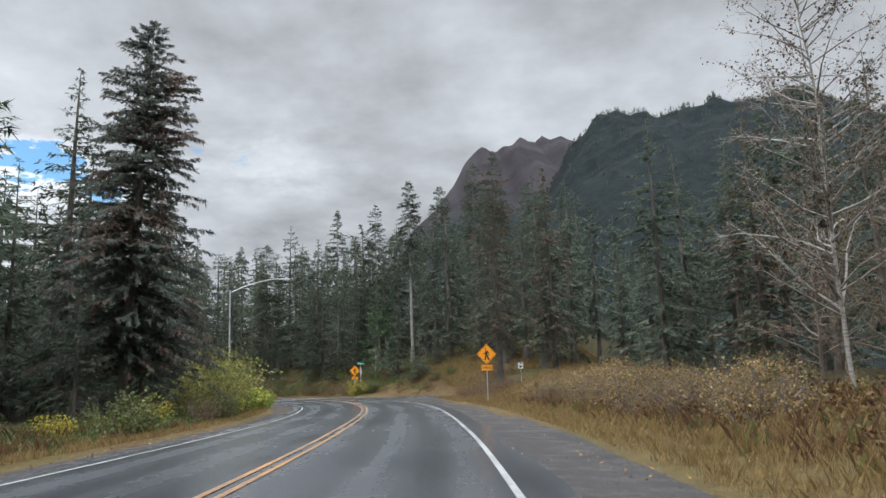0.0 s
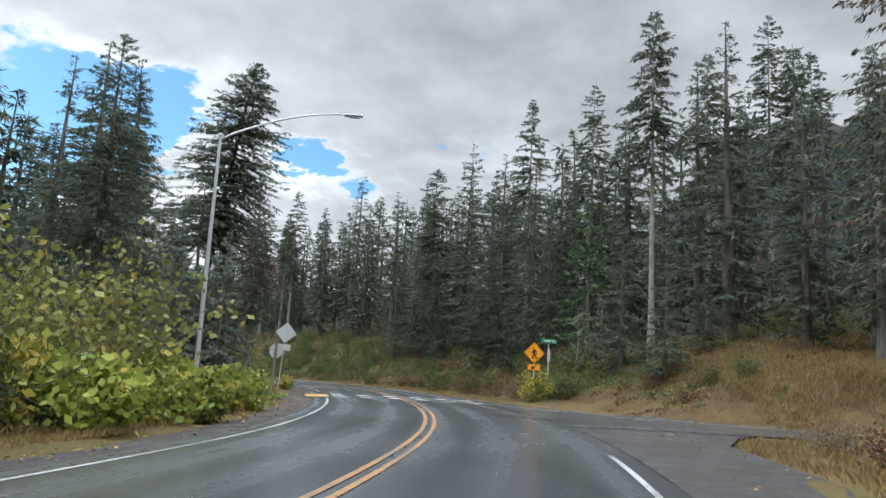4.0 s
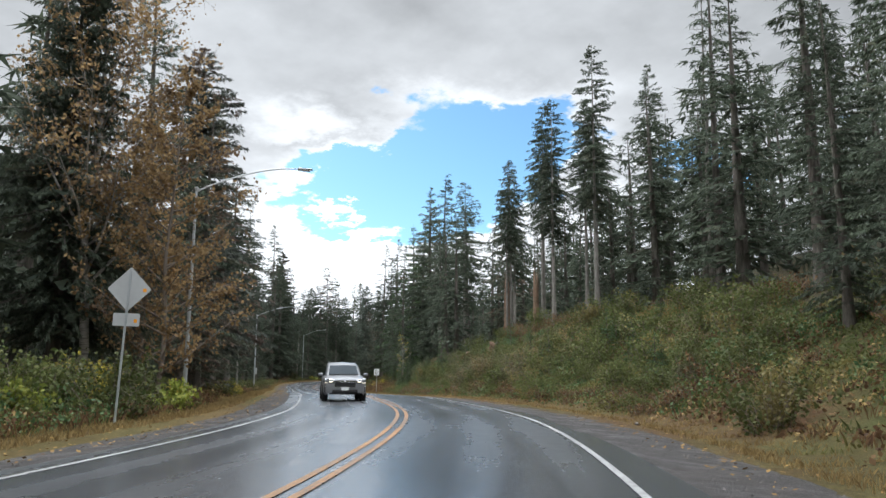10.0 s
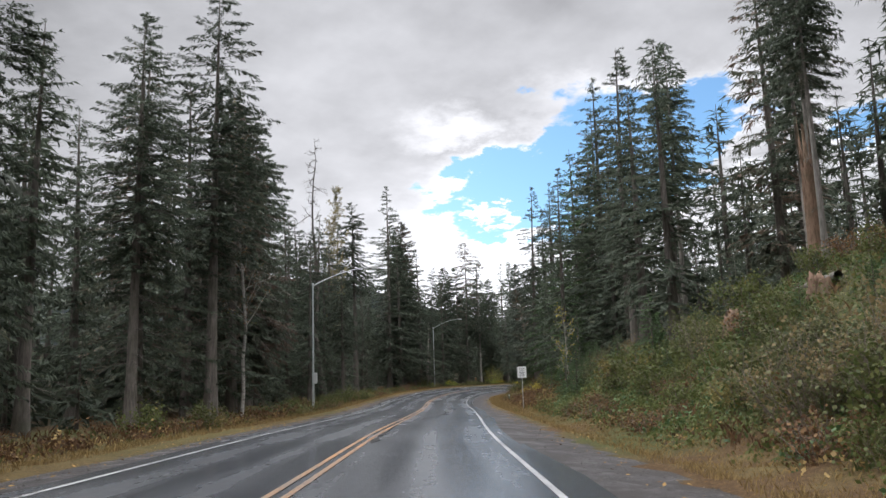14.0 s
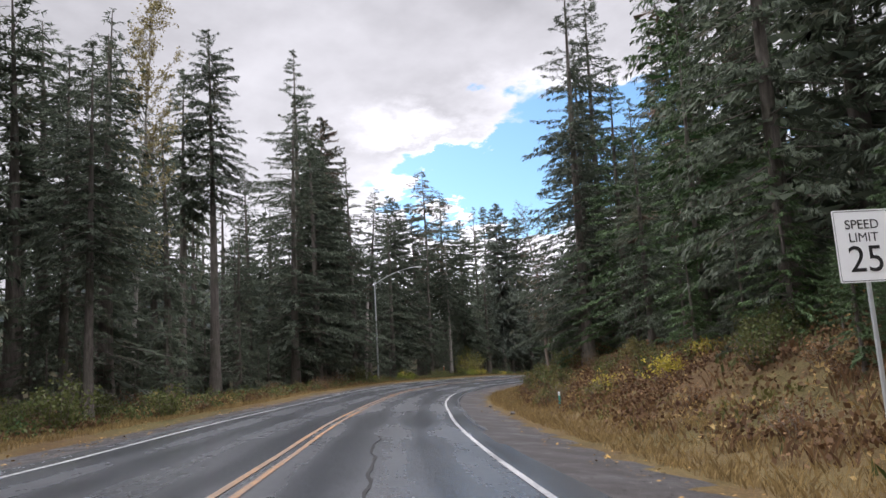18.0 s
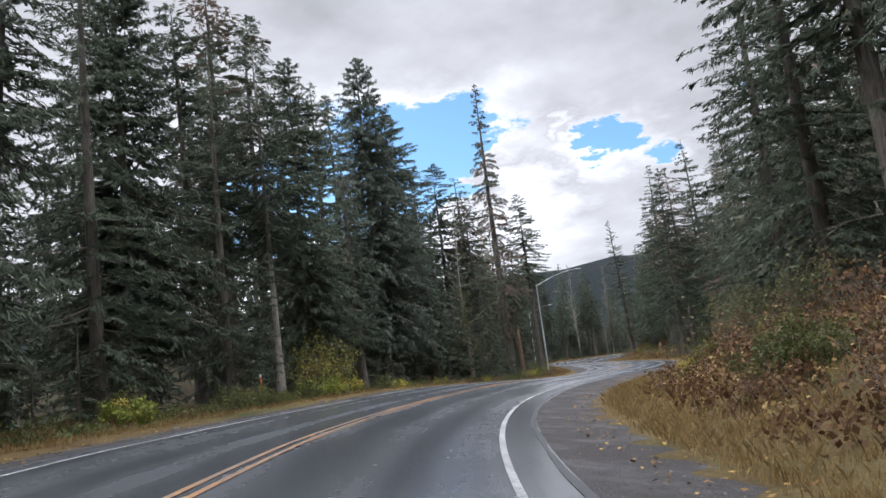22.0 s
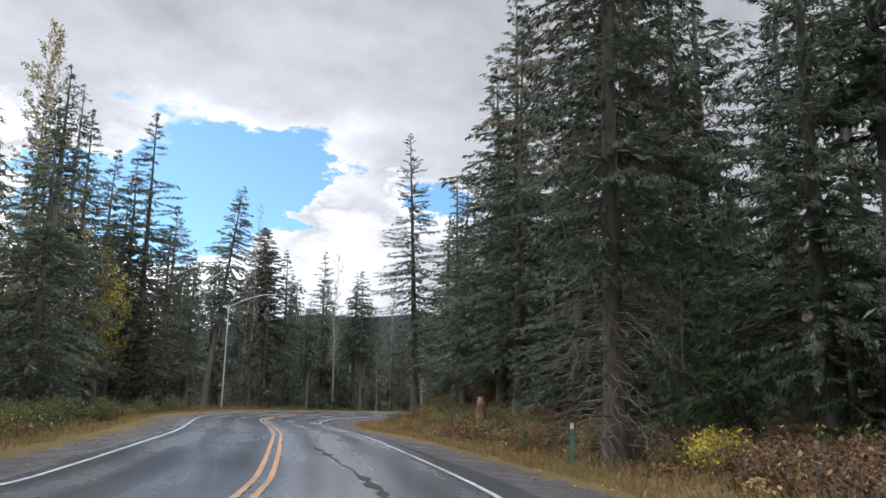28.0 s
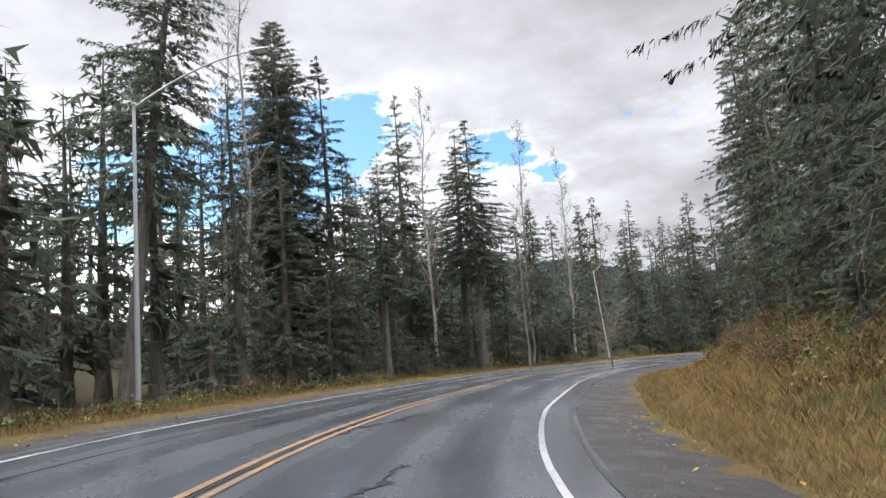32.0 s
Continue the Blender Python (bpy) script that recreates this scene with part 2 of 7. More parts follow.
def make_gravel():
    k = Mat("gravel", 0.9, spec=0.22)
    pos = k.position()
    stones = k.voronoi(28, src=pos)
    big = k.noise(0.6, 5, 0.6, pos)
    fine = k.noise(34, 5, 0.8, pos)
    col = k.ramp(fine, (0.36, (0.016, 0.014, 0.013)), (0.53, (0.047, 0.044, 0.043)), (0.68, (0.16, 0.148, 0.142)))
    col = k.mix(k.ramp(big, (0.40, 0.0), (0.62, 0.75)), col, (0.038, 0.033, 0.031))
    col = k.mix(k.ramp(k.noise(3.5, 6, 0.7, pos), (0.5, 0.0), (0.7, 0.6)), col, (0.030, 0.026, 0.024))
    k.colour(col)
    k.rough(k.ramp(k.noise(0.9, 5, 0.65, pos), (0.44, 0.9), (0.62, 0.5)))
    k.bump(k.math("ADD", stones, k.math("MULTIPLY", fine, 0.6)), 0.7, 0.025)
    return k.m


def make_ground():
    k = Mat("earth_and_litter", 0.97, spec=0.08)
    pos = k.position()
    big, mid, fine = k.noise(0.07, 4, 0.55, pos), k.noise(0.9, 6, 0.65, pos), k.noise(14, 5, 0.7, pos)
    litter = k.ramp(fine, (0.3, (0.038, 0.024, 0.014)), (0.55, (0.088, 0.055, 0.028)), (0.78, (0.18, 0.115, 0.055)))
    grass = k.ramp(fine, (0.3, (0.056, 0.046, 0.021)), (0.7, (0.17, 0.132, 0.056)))
    straw = k.ramp(k.noise(22, 6, 0.75, pos, None), (0.3, (0.055, 0.036, 0.018)), (0.5, (0.115, 0.078, 0.037)), (0.75, (0.22, 0.155, 0.075)))
    moss = k.ramp(fine, (0.3, (0.026, 0.034, 0.013)), (0.7, (0.075, 0.085, 0.030)))
    col = k.mix(k.ramp(mid, (0.46, 0.0), (0.66, 0.85)), litter, grass)
    col = k.mix(k.ramp(k.math("ADD", big, k.attr("green")), (0.45, 0.0), (0.62, 0.85)), col, moss)
    thin = k.ramp(k.math("ADD", k.math("MULTIPLY", mid, 0.45), k.attr("verge")), (0.66, 0.0), (0.92, 0.85))
    col = k.mix(thin, col, k.mix(k.ramp(big, (0.36, 0.15), (0.62, 0.85)), straw, grass))
    forest = k.attr("woods")
    floor_ = k.ramp(fine, (0.3, (0.030, 0.026, 0.018)), (0.7, (0.080, 0.066, 0.040)))
    col = k.mix(forest, col, floor_)
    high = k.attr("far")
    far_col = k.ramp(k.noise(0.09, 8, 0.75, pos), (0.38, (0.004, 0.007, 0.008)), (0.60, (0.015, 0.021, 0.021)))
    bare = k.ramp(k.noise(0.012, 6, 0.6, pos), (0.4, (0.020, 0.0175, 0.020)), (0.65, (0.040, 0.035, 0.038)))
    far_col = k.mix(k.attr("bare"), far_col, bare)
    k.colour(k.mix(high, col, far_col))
    k.bump(k.math("ADD", fine, mid), 0.8, 0.06)
    return k.m


def make_bark(name, a, b, scale=9.0):
    k = Mat(name, 0.9, spec=0.2)
    n = k.noise(scale, 6, 0.7, stretch=(1, 1, 0.16))
    m2 = k.noise(1.3, 3)
    col = k.ramp(n, (0.3, a), (0.7, b))
    col = k.mix(k.ramp(m2, (0.45, 0.0), (0.7, 0.5)), col, (0.05, 0.062, 0.035))
    k.colour(k.mix(1.0, col, k.ramp(k.random(), (0, 0.75), (1, 1.15)), "MULTIPLY"))
    k.bump(n, 0.8, 0.03)
    return k.m


def make_birch():
    k = Mat("pale_bark", 0.75, spec=0.25)
    n = k.noise(5, 5, 0.7, stretch=(0.4, 0.4, 3.0))
    col = k.ramp(n, (0.34, (0.06, 0.05, 0.045)), (0.46, (0.27, 0.25, 0.225)), (0.8, (0.43, 0.41, 0.375)))
    k.colour(col)
    k.bump(n, 0.4, 0.01)
    return k.m


def make_paint(name, col, worn, amount=0.5, rough=0.55):
    """Road paint, worn through to the asphalt in places."""
    k = Mat(name, rough)
    pos = k.position()
    w = k.math("ADD", k.math("MULTIPLY", k.noise(9, 6, 0.75, pos), 0.7), k.math("MULTIPLY", k.noise(0.35, 3, 0.5, pos), 0.5))
    k.colour(k.mix(k.ramp(w, (amount, 0.0), (amount + 0.16, 1.0)), col, worn))
    k.bump(k.noise(120, 3, 0.6, pos), 0.2, 0.004)
    return k.m


def make_plain(name, col, rough=0.5, metal=0.0, vary=0.12, scale=6.0):
    k = Mat(name, rough, metal)
    n = k.noise(scale, 5, 0.6)
    k.colour(k.mix(k.math("MULTIPLY", n, 1.0), tuple(c * (1 - vary) for c in col), tuple(min(1, c * (1 + vary)) for c in col)))
    k.rough(k.math("ADD", rough - 0.08, k.math("MULTIPLY", n, 0.16)))
    return k.m


ASPHALT, SIDE_ASPHALT, GRAVEL, GROUND = make_asphalt(), make_asphalt(False), make_gravel(), make_ground()
BARK = make_bark("spruce_bark", (0.062, 0.052, 0.046), (0.20, 0.175, 0.155))
BARK_DARK = make_bark("dark_wet_bark", (0.045, 0.038, 0.034), (0.14, 0.12, 0.11))
BARK_PALE = make_bark("weathered_bark", (0.14, 0.125, 0.11), (0.36, 0.33, 0.30))
BIRCH = make_birch()
TWIG = make_plain("twig_bark", (0.15, 0.12, 0.095), 0.85)
NEEDLE = foliage("needles", (0.057, 0.073, 0.053), (0.130, 0.156, 0.108), (0.145, 0.150, 0.104), 0.34, 0.65, 0.40)
NEEDLE_BLUE = foliage("pale_blue_needles", (0.085, 0.106, 0.085), (0.19, 0.225, 0.175), None, 0, 0.5, 0.36)
NEEDLE_BROWN = foliage("needles_with_cones", (0.064, 0.078, 0.054), (0.148, 0.148, 0.105), (0.165, 0.122, 0.092), 0.46, 0.6, 0.36)
NEEDLE_CONES = foliage("cone_laden_needles", (0.056, 0.066, 0.056), (0.118, 0.128, 0.104), (0.135, 0.100, 0.080), 0.42, 0.65, 0.34)
NEEDLE_FRESH = foliage("fresh_needles", (0.035, 0.072, 0.028), (0.11, 0.17, 0.07), None, 0, 0.55, 0.2)
LEAF_GREEN = foliage("shrub_leaves", (0.060, 0.084, 0.023), (0.142, 0.150, 0.054), (0.205, 0.172, 0.066), 0.38, 0.6, 0.35)
LEAF_YELLOW = foliage("yellow_leaves", (0.22, 0.19, 0.03), (0.52, 0.43, 0.07), (0.15, 0.17, 0.04), 0.4, 0.6, 0.35)
LEAF_ORANGE = foliage("orange_leaves", (0.20, 0.125, 0.062), (0.42, 0.29, 0.14), (0.20, 0.135, 0.080), 0.42, 0.7, 0.45)
LEAF_BROWN = foliage("brown_brush", (0.078, 0.040, 0.024), (0.22, 0.13, 0.062), (0.15, 0.14, 0.045), 0.40, 0.8, 0.2)
LEAF_OLIVE = foliage("willow_leaves", (0.12, 0.13, 0.03), (0.30, 0.29, 0.085), (0.36, 0.30, 0.08), 0.4, 0.55, 0.4)
LEAF_TAN = foliage("tan_leaves", (0.20, 0.17, 0.075), (0.36, 0.31, 0.15), (0.17, 0.16, 0.07), 0.4, 0.6, 0.35)
LEAF_ALDER = foliage("alder_leaves", (0.055, 0.070, 0.028), (0.155, 0.155, 0.070), (0.22, 0.17, 0.085), 0.45, 0.6, 0.35)
LEAF_LIME = foliage("broad_light_leaves", (0.13, 0.18, 0.03), (0.36, 0.37, 0.08), (0.46, 0.38, 0.08), 0.42, 0.55, 0.4)
GRASS_DRY = foliage("dry_grass", (0.15, 0.100, 0.042), (0.36, 0.255, 0.11), (0.14, 0.145, 0.045), 0.30, 0.8, 0.3)
LEAF_FALLEN = foliage("fallen_leaves", (0.11, 0.055, 0.022), (0.42, 0.26, 0.08), None, 0, 0.8, 0.05)
WHITE = make_paint("white_road_paint", (0.31, 0.31, 0.305), (0.10, 0.10, 0.10), 0.54)
YELLOW = make_paint("yellow_road_paint", (0.32, 0.145, 0.034), (0.13, 0.086, 0.056), 0.50)
TAR = make_plain("crack_tar", (0.012, 0.012, 0.013), 0.4)
CRACK = make_plain("open_crack", (0.008, 0.008, 0.008), 0.95)
PAD = make_paint("yellow_pad_paint", (0.40, 0.23, 0.040), (0.17, 0.12, 0.06), 0.56)
STEEL = make_plain("galvanised_steel", (0.50, 0.52, 0.53), 0.5, 0.6)
SIGN_BACK = make_plain("aluminium_sheet", (0.55, 0.56, 0.56), 0.55, 0.4)
SIGN_YELLOW = make_plain("yellow_orange_sheeting", (0.90, 0.34, 0.012), 0.45, 0, 0.05)
SIGN_BLACK = make_plain("black_film", (0.012, 0.012, 0.012), 0.5)
SIGN_WHITE = make_plain("white_sheeting", (0.78, 0.79, 0.78), 0.5, 0, 0.05)
SIGN_GREEN = make_plain("green_sheeting", (0.01, 0.22, 0.12), 0.45, 0, 0.06)


# ---- the road's line ----
# Every second point is two seconds of driving; places along it are given in seconds, sideways in metres (left is plus).
LINE = [(0.9, -66), (0.5, -44), (0.2, -22), (0.0, 0.0), (-0.4, 22.2), (-2.0, 43.5), (-5.6, 62.7), (-12.7, 80.4), (-23.8, 98.0), (-39.3, 114.3), (-59.1, 127.7), (-81.4, 140.8),
        (-104.7, 155.2), (-129.3, 170.5), (-153.3, 188.1), (-170.5, 209.4), (-181.0, 234.3), (-191.5, 259.6), (-207.8, 282.2), (-226.2, 304.1), (-238.0, 328.0), (-245.5, 354.0),
        (-242.0, 382.0), (-226.0, 408.0), (-202.0, 428.0), (-176.0, 446.0)]
T0 = -6.0


def smooth_line(points, steps=16):
    p = np.array(points, float)
    p = np.vstack([2 * p[0] - p[1], p, 2 * p[-1] - p[-2]])
    out = []
    for i in range(1, len(p) - 2):
        for u in np.arange(steps) / steps:
            a, b, c, d = p[i - 1 : i + 3]
            out.append(0.5 * (2 * b + (c - a) * u + (2 * a - 5 * b + 4 * c - d) * u**2 + (3 * b - a - 3 * c + d) * u**3))
    out.append(p[-2])
    return np.array(out)


TRACK = smooth_line(LINE)
TAU = T0 + np.arange(len(TRACK)) / 8.0
TAN = np.gradient(TRACK, axis=0)
TAN /= np.linalg.norm(TAN, axis=1)[:, None]
LEFT = np.stack([-TAN[:, 1], TAN[:, 0]], 1)
# the car does not keep quite the same place in its lane
DRIFT = ((0, 0.25), (2, 0.12), (4, -0.12), (9, -0.1), (11, 0.0), (13, -0.08), (14, -0.25), (15.5, -0.4), (17, -0.5), (18.5, -0.42), (19.7, -0.1), (20.5, 0.1), (22, 0.27), (24.8, 0.3), (25.5, 0.28), (26.3, 0.1),
         (27, -0.3), (28, -0.7), (29, -0.85), (30, -0.62), (31, -0.4), (32, 0.0), (32.8, 0.52), (33.5, 0.7), (36, 0.3))
TRACK = TRACK + LEFT * np.interp(TAU, [a for a, _ in DRIFT], [b for _, b in DRIFT])[:, None]
ARC = np.r_[0, np.cumsum(np.linalg.norm(np.diff(TRACK, axis=0), axis=1))]


def over(t, *pairs):
    return np.interp(t, [a for a, _ in pairs], [b for _, b in pairs])


def road_z(t):
    return over(t, (-6, 0), (3, 0), (12, 0.12), (14, 0.05), (16, -0.42), (18, -0.95), (19, -1.13), (21, -1.24), (23, -0.98), (25, -1.05), (27, -1.62), (29, -1.66), (31, -1.45), (33, -1.35), (46, -1.2))


def road_tilt(t):
    """The road's cross fall: metres up for each metre to the left."""
    return over(t, (-6, 0.02), (0, 0.02), (3, -0.01), (6, -0.02), (9, 0.0), (13, 0.008), (17, 0.03), (19, 0.052), (23, 0.085), (24.8, 0.09), (26, 0.05), (27.2, 0.015), (29, 0.015), (31, 0.05), (33, 0.075), (36, 0.06), (46, 0.0))


EDGE_R, EDGE_L, CENTRE = -1.15, 6.35, 2.58      # paint lines, sideways from the driven line


def at(t, off, up=0.0):
    """A place on the road's surface, extended sideways."""
    x = np.interp(t, TAU, TRACK[:, 0]) + off * np.interp(t, TAU, LEFT[:, 0])
    y = np.interp(t, TAU, TRACK[:, 1]) + off * np.interp(t, TAU, LEFT[:, 1])
    o = np.clip(off, -4, 9)
    return np.stack([x, y, road_z(t) + road_tilt(t) * o + up + 0 * x], -1)


def heading(t):
    """Degrees to the left of +y."""
    return math.degrees(math.atan2(-np.interp(t, TAU, TAN[:, 0]), np.interp(t, TAU, TAN[:, 1])))


def locate(x, y):
    """Seconds along the road and metres to its left of places."""
    x, y = np.atleast_1d(np.asarray(x, float)).ravel(), np.atleast_1d(np.asarray(y, float)).ravel()
    t, off = np.empty(len(x)), np.empty(len(x))
    for a in range(0, len(x), 20000):
        s = slice(a, a + 20000)
        dx, dy = x[s, None] - TRACK[None, :, 0], y[s, None] - TRACK[None, :, 1]
        i = np.argmin(dx * dx + dy * dy, 1)
        j = np.arange(len(i))
        along = dx[j, i] * TAN[i, 0] + dy[j, i] * TAN[i, 1]
        off[s] = np.hypot(dx[j, i], dy[j, i]) * np.sign(dx[j, i] * LEFT[i, 0] + dy[j, i] * LEFT[i, 1])
        t[s] = TAU[i] + np.clip(along, -2, 2) / 10.5
    return t, off


def waves(x, y, size, seed=0):
    """Smooth bumps between -1 and 1, made of crossing waves."""
    a = np.random.RandomState(seed)
    out = np.zeros_like(x)
    for k in range(6):
        th, f, ph = a.uniform(0, 6.28), a.uniform(0.6, 1.7) / size, a.uniform(0, 6.28)
        out += np.sin((x * np.cos(th) + y * np.sin(th)) * f * 6.28 + ph) / 6
    return out * 1.6


def ease(u):
    u = np.clip(u, 0, 1)
    return u * u * (3 - 2 * u)


def ridge(x, y, cx, cy, ang, long_, wide, high, sharp=2.4):
    c, s = math.cos(radians(ang)), math.sin(radians(ang))
    u, v = ((x - cx) * c + (y - cy) * s) / long_, (-(x - cx) * s + (y - cy) * c) / wide
    return high * np.exp(-(np.abs(u) ** sharp)) * np.maximum(0, 1 - np.abs(v)) ** 0.9


def side_gap(x, y):
    """Metres outside the edge of the side road (inside: minus)."""
    x, y = np.asarray(x, float), np.asarray(y, float)
    gap_ = np.abs(y - np.interp(x, (-6, 0, 5, 12, 25, 60), (76, 72.4, 71.4, 71.6, 73, 77))) - np.interp(x, (-6, 0, 5), (5.5, 3.0, 2.5))
    return np.where((x > -6) & (x < 62), gap_, 50.0)


def ground_z(x, y, t=None, off=None):
    x, y = np.asarray(x, float), np.asarray(y, float)
    if t is None:
        t, off = locate(x, y)
        t, off = t.reshape(x.shape), off.reshape(x.shape)
    z = road_z(t) + road_tilt(t) * np.clip(off, -4, 9)
    right_h = over(t, (-6, 0.8), (2, 0.7), (4.5, 0.5), (6.0, 0.8), (7.5, 2.6), (10, 3.8), (12, 4.6), (13.5, 5.5), (15, 6.9), (16.3, 6.9), (17.3, 5.0), (18.6, 2.8), (20, 2.4), (22, 3.0), (24, 2.4), (26, 1.4), (29, 0.9), (31, 1.4), (33, 4.2), (36, 6.5), (46, 5))
    toe = over(t, (-6, -5.5), (3, -5.2), (6, -5.6), (9, -4.6), (20, -4.8), (46, -5))
    top = over(t, (-6, -22), (4, -24), (7, -18), (9, -15), (12, -16.5), (16, -18.5), (17.5, -16), (19, -12), (24, -14), (33, -16), (46, -18))
    left_h = over(t, (-6, 0.1), (9, 0.2), (18, 0.1), (21, 0.3), (26, 0.2), (30, 0.0), (46, 0.0))
    z = z + right_h * ease((toe - off) / (toe - top)) + left_h * ease((off - 8.8) / 5)
    back = ease((t - 7.5) / 2.5)
    z = z + back * (9.0 * ease((-off - 19) / 36) + 8.0 * ease((off - 24) / 36))
    # the hill behind the side road
    z = z + 3.6 * np.exp(-(((x - 10) / 13) ** 2) - ((y - 104) / 15) ** 2)
    rough = ease((np.abs(off - 2.5) - 7.0) / 8)
    z = z + rough * (0.22 * waves(x, y, 9, 1) + 0.6 * waves(x, y, 34, 2) * ease((np.abs(off - 2.5) - 9) / 20)) - 0.16 * ease((np.abs(off - 2.5) - 6.0) / 1.2) * (1 - rough)
    far = ease((np.abs(off) - 60) / 160)
    z = z + far * 6 * waves(x, y, 160, 3)
    hills = np.maximum.reduce([
        ridge(x, y, 330, 835, -8, 235, 430, 302, 6.0) * (1 + 0.03 * waves(x, y, 120, 4) + 0.02 * waves(x, y, 35, 8)),
        ridge(x, y, 260, 1690, -3, 400, 900, 560) * (1 + 0.05 * waves(x, y, 160, 5) + 0.04 * waves(x, y, 60, 7)),
        ridge(x, y, -1300, 1950, 20, 900, 700, 250) * (1 + 0.10 * waves(x, y, 200, 6)),
        ridge(x, y, -2200, 700, 80, 900, 800, 300) * (1 + 0.10 * waves(x, y, 200, 6)),
        ridge(x, y, -40, 760, 60, 300, 330, 60),
    ])
    z = z + hills * far
    # a grassy mound beside the side road, and the side road's own level bed
    z = z + 1.5 * np.exp(-(((x - 9.5) / 4.5) ** 2) - ((y - 56) / 6.0) ** 2)
    bed = (1 - ease((side_gap(x, y) - 0.4) / 3.2)) * (off < 0)
    z = z * (1 - bed) + 0.03 * bed
    walk_ = (1 - ease((np.abs(y - np.interp(x, (-40, -30, -25, -21.5, -18.6), (90, 82.5, 79.6, 78.2, 77.4))) - 1.8) / 2.5)) * (x < -16) * (x > -42) * (off > 0)
    z = z * (1 - walk_) - 0.06 * walk_
    # under the carriageway the ground stays below the pavement
    under = 1 - ease((np.abs(off - 2.55) - 5.2) / 1.2)
    return z - 0.3 * under


# ---- mesh helpers ----
def quick_mesh(name, verts, faces, smooth=False):
    """A mesh from an n x 3 array of places and an array of triangles or quads."""
    verts, faces = np.asarray(verts, np.float32), np.asarray(faces, np.int32)
    me = bpy.data.meshes.new(name)
    k = faces.shape[1]
    me.vertices.add(len(verts))
    me.vertices.foreach_set("co", verts.ravel())
    me.loops.add(faces.size)
    me.loops.foreach_set("vertex_index", faces.ravel())
    me.polygons.add(len(faces))
    me.polygons.foreach_set("loop_start", np.arange(0, faces.size, k, dtype=np.int32))
    me.polygons.foreach_set("loop_total", np.full(len(faces), k, np.int32))
    if smooth:
        me.polygons.foreach_set("use_smooth", np.ones(len(faces), bool))
    me.update(calc_edges=True)
    return me


def thing(name, label, category, group="", kind="", m=None):
    ob = tagged(new(name), label, category, group, kind)
    ob.empty_display_size = 0.3
    if m is not None:
        ob.matrix_basis = m
    return ob


def part(name, bm, material, parent, label=""):
    """Links a bmesh, or a mesh, as one part of a thing."""
    if isinstance(bm, bmesh.types.BMesh):
        me = bpy.data.meshes.new(name)
        bm.to_mesh(me)
        bm.free()
    else:
        me = bm
    if material and not me.materials:
        me.materials.append(material)
    ob = new(name, me)
    ob.parent = parent
    if label:
        ob["label"] = label
    return ob


def box_bm(sx, sy, sz, at_=(0, 0, 0), bevel=0.0):
    bm = bmesh.new()
    bmesh.ops.create_cube(bm, size=1, matrix=Matrix.Translation(at_) @ Matrix.Diagonal((sx, sy, sz, 1)))
    if bevel:
        bmesh.ops.bevel(bm, geom=bm.edges[:], offset=bevel, segments=2, affect="EDGES", profile=0.5)
    return bm


def tube(points, radii, sides=8):
    """A tapered tube along places; returns vertices and quads."""
    p = np.asarray(points, float)
    r = np.asarray(radii, float)
    d = np.gradient(p, axis=0)
    d /= np.linalg.norm(d, axis=1)[:, None] + 1e-9
    ref = np.where(np.abs(d[:, 2:3]) > 0.9, [[1.0, 0, 0]], [[0, 0, 1.0]])
    u = np.cross(d, ref)
    u /= np.linalg.norm(u, axis=1)[:, None] + 1e-9
    v = np.cross(d, u)
    a = np.arange(sides) / sides * 2 * np.pi
    verts = (p[:, None] + r[:, None, None] * (np.cos(a)[None, :, None] * u[:, None] + np.sin(a)[None, :, None] * v[:, None])).reshape(-1, 3)
    i, j = np.meshgrid(np.arange(len(p) - 1), np.arange(sides), indexing="ij")
    a0, a1 = i * sides + j, i * sides + (j + 1) % sides
    f = np.stack([a0, a1, a1 + sides, a0 + sides], -1).reshape(-1, 4)
    return verts, f


def joined(pieces):
    """Vertices and quads of several pieces as one."""
    vs, fs, n = [], [], 0
    for v, f in pieces:
        vs.append(v), fs.append(np.asarray(f) + n)
        n += len(v)
    return np.vstack(vs), np.vstack(fs)


def strip(name, t, offs, material, up=0.0, parent=None, kind="", label="", category="", lift=None, wob=None):
    """A ribbon of the pavement that follows the road: rows over t, columns at the sideways places offs."""
    t = np.asarray(t, float)
    rows = []
    for k, o in enumerate(offs):
        oo = np.full(len(t), float(o)) if wob is None else o + wob[k]
        p = at(t, oo)
        p[:, 2] += up + (lift[k] if lift is not None else 0.0)
        rows.append(p)
    v = np.stack(rows, 1).reshape(-1, 3)
    n, m = len(t), len(offs)
    i, j = np.meshgrid(np.arange(n - 1), np.arange(m - 1), indexing="ij")
    a = i * m + j
    f = np.stack([a, a + m, a + m + 1, a + 1], -1).reshape(-1, 4)
    me = quick_mesh(name, v, f, True)
    if material is ASPHALT:
        side_v = np.stack([np.full(n, float(o)) for o in offs], 1)
        along_v = np.repeat(np.interp(t, TAU, ARC)[:, None], m, 1)
        for key, val in (("side", side_v), ("along", along_v)):
            me.attributes.new(key, "FLOAT", "POINT").data.foreach_set("value", np.ascontiguousarray(val, np.float32).ravel())
    me.materials.append(material)
    ob = new(name, me)
    if parent:
        ob.parent = parent
    return tagged(ob, label, category, "", kind)


# ---- ground ----
def graded(lo, hi, step, reach):
    core = np.arange(lo, hi + 0.1, step)
    out, d = [], step
    while sum(out) < reach:
        d *= 1.13
        out.append(d)
    steps_ = np.cumsum(out)
    return np.r_[(lo - steps_)[::-1], core, hi + steps_]


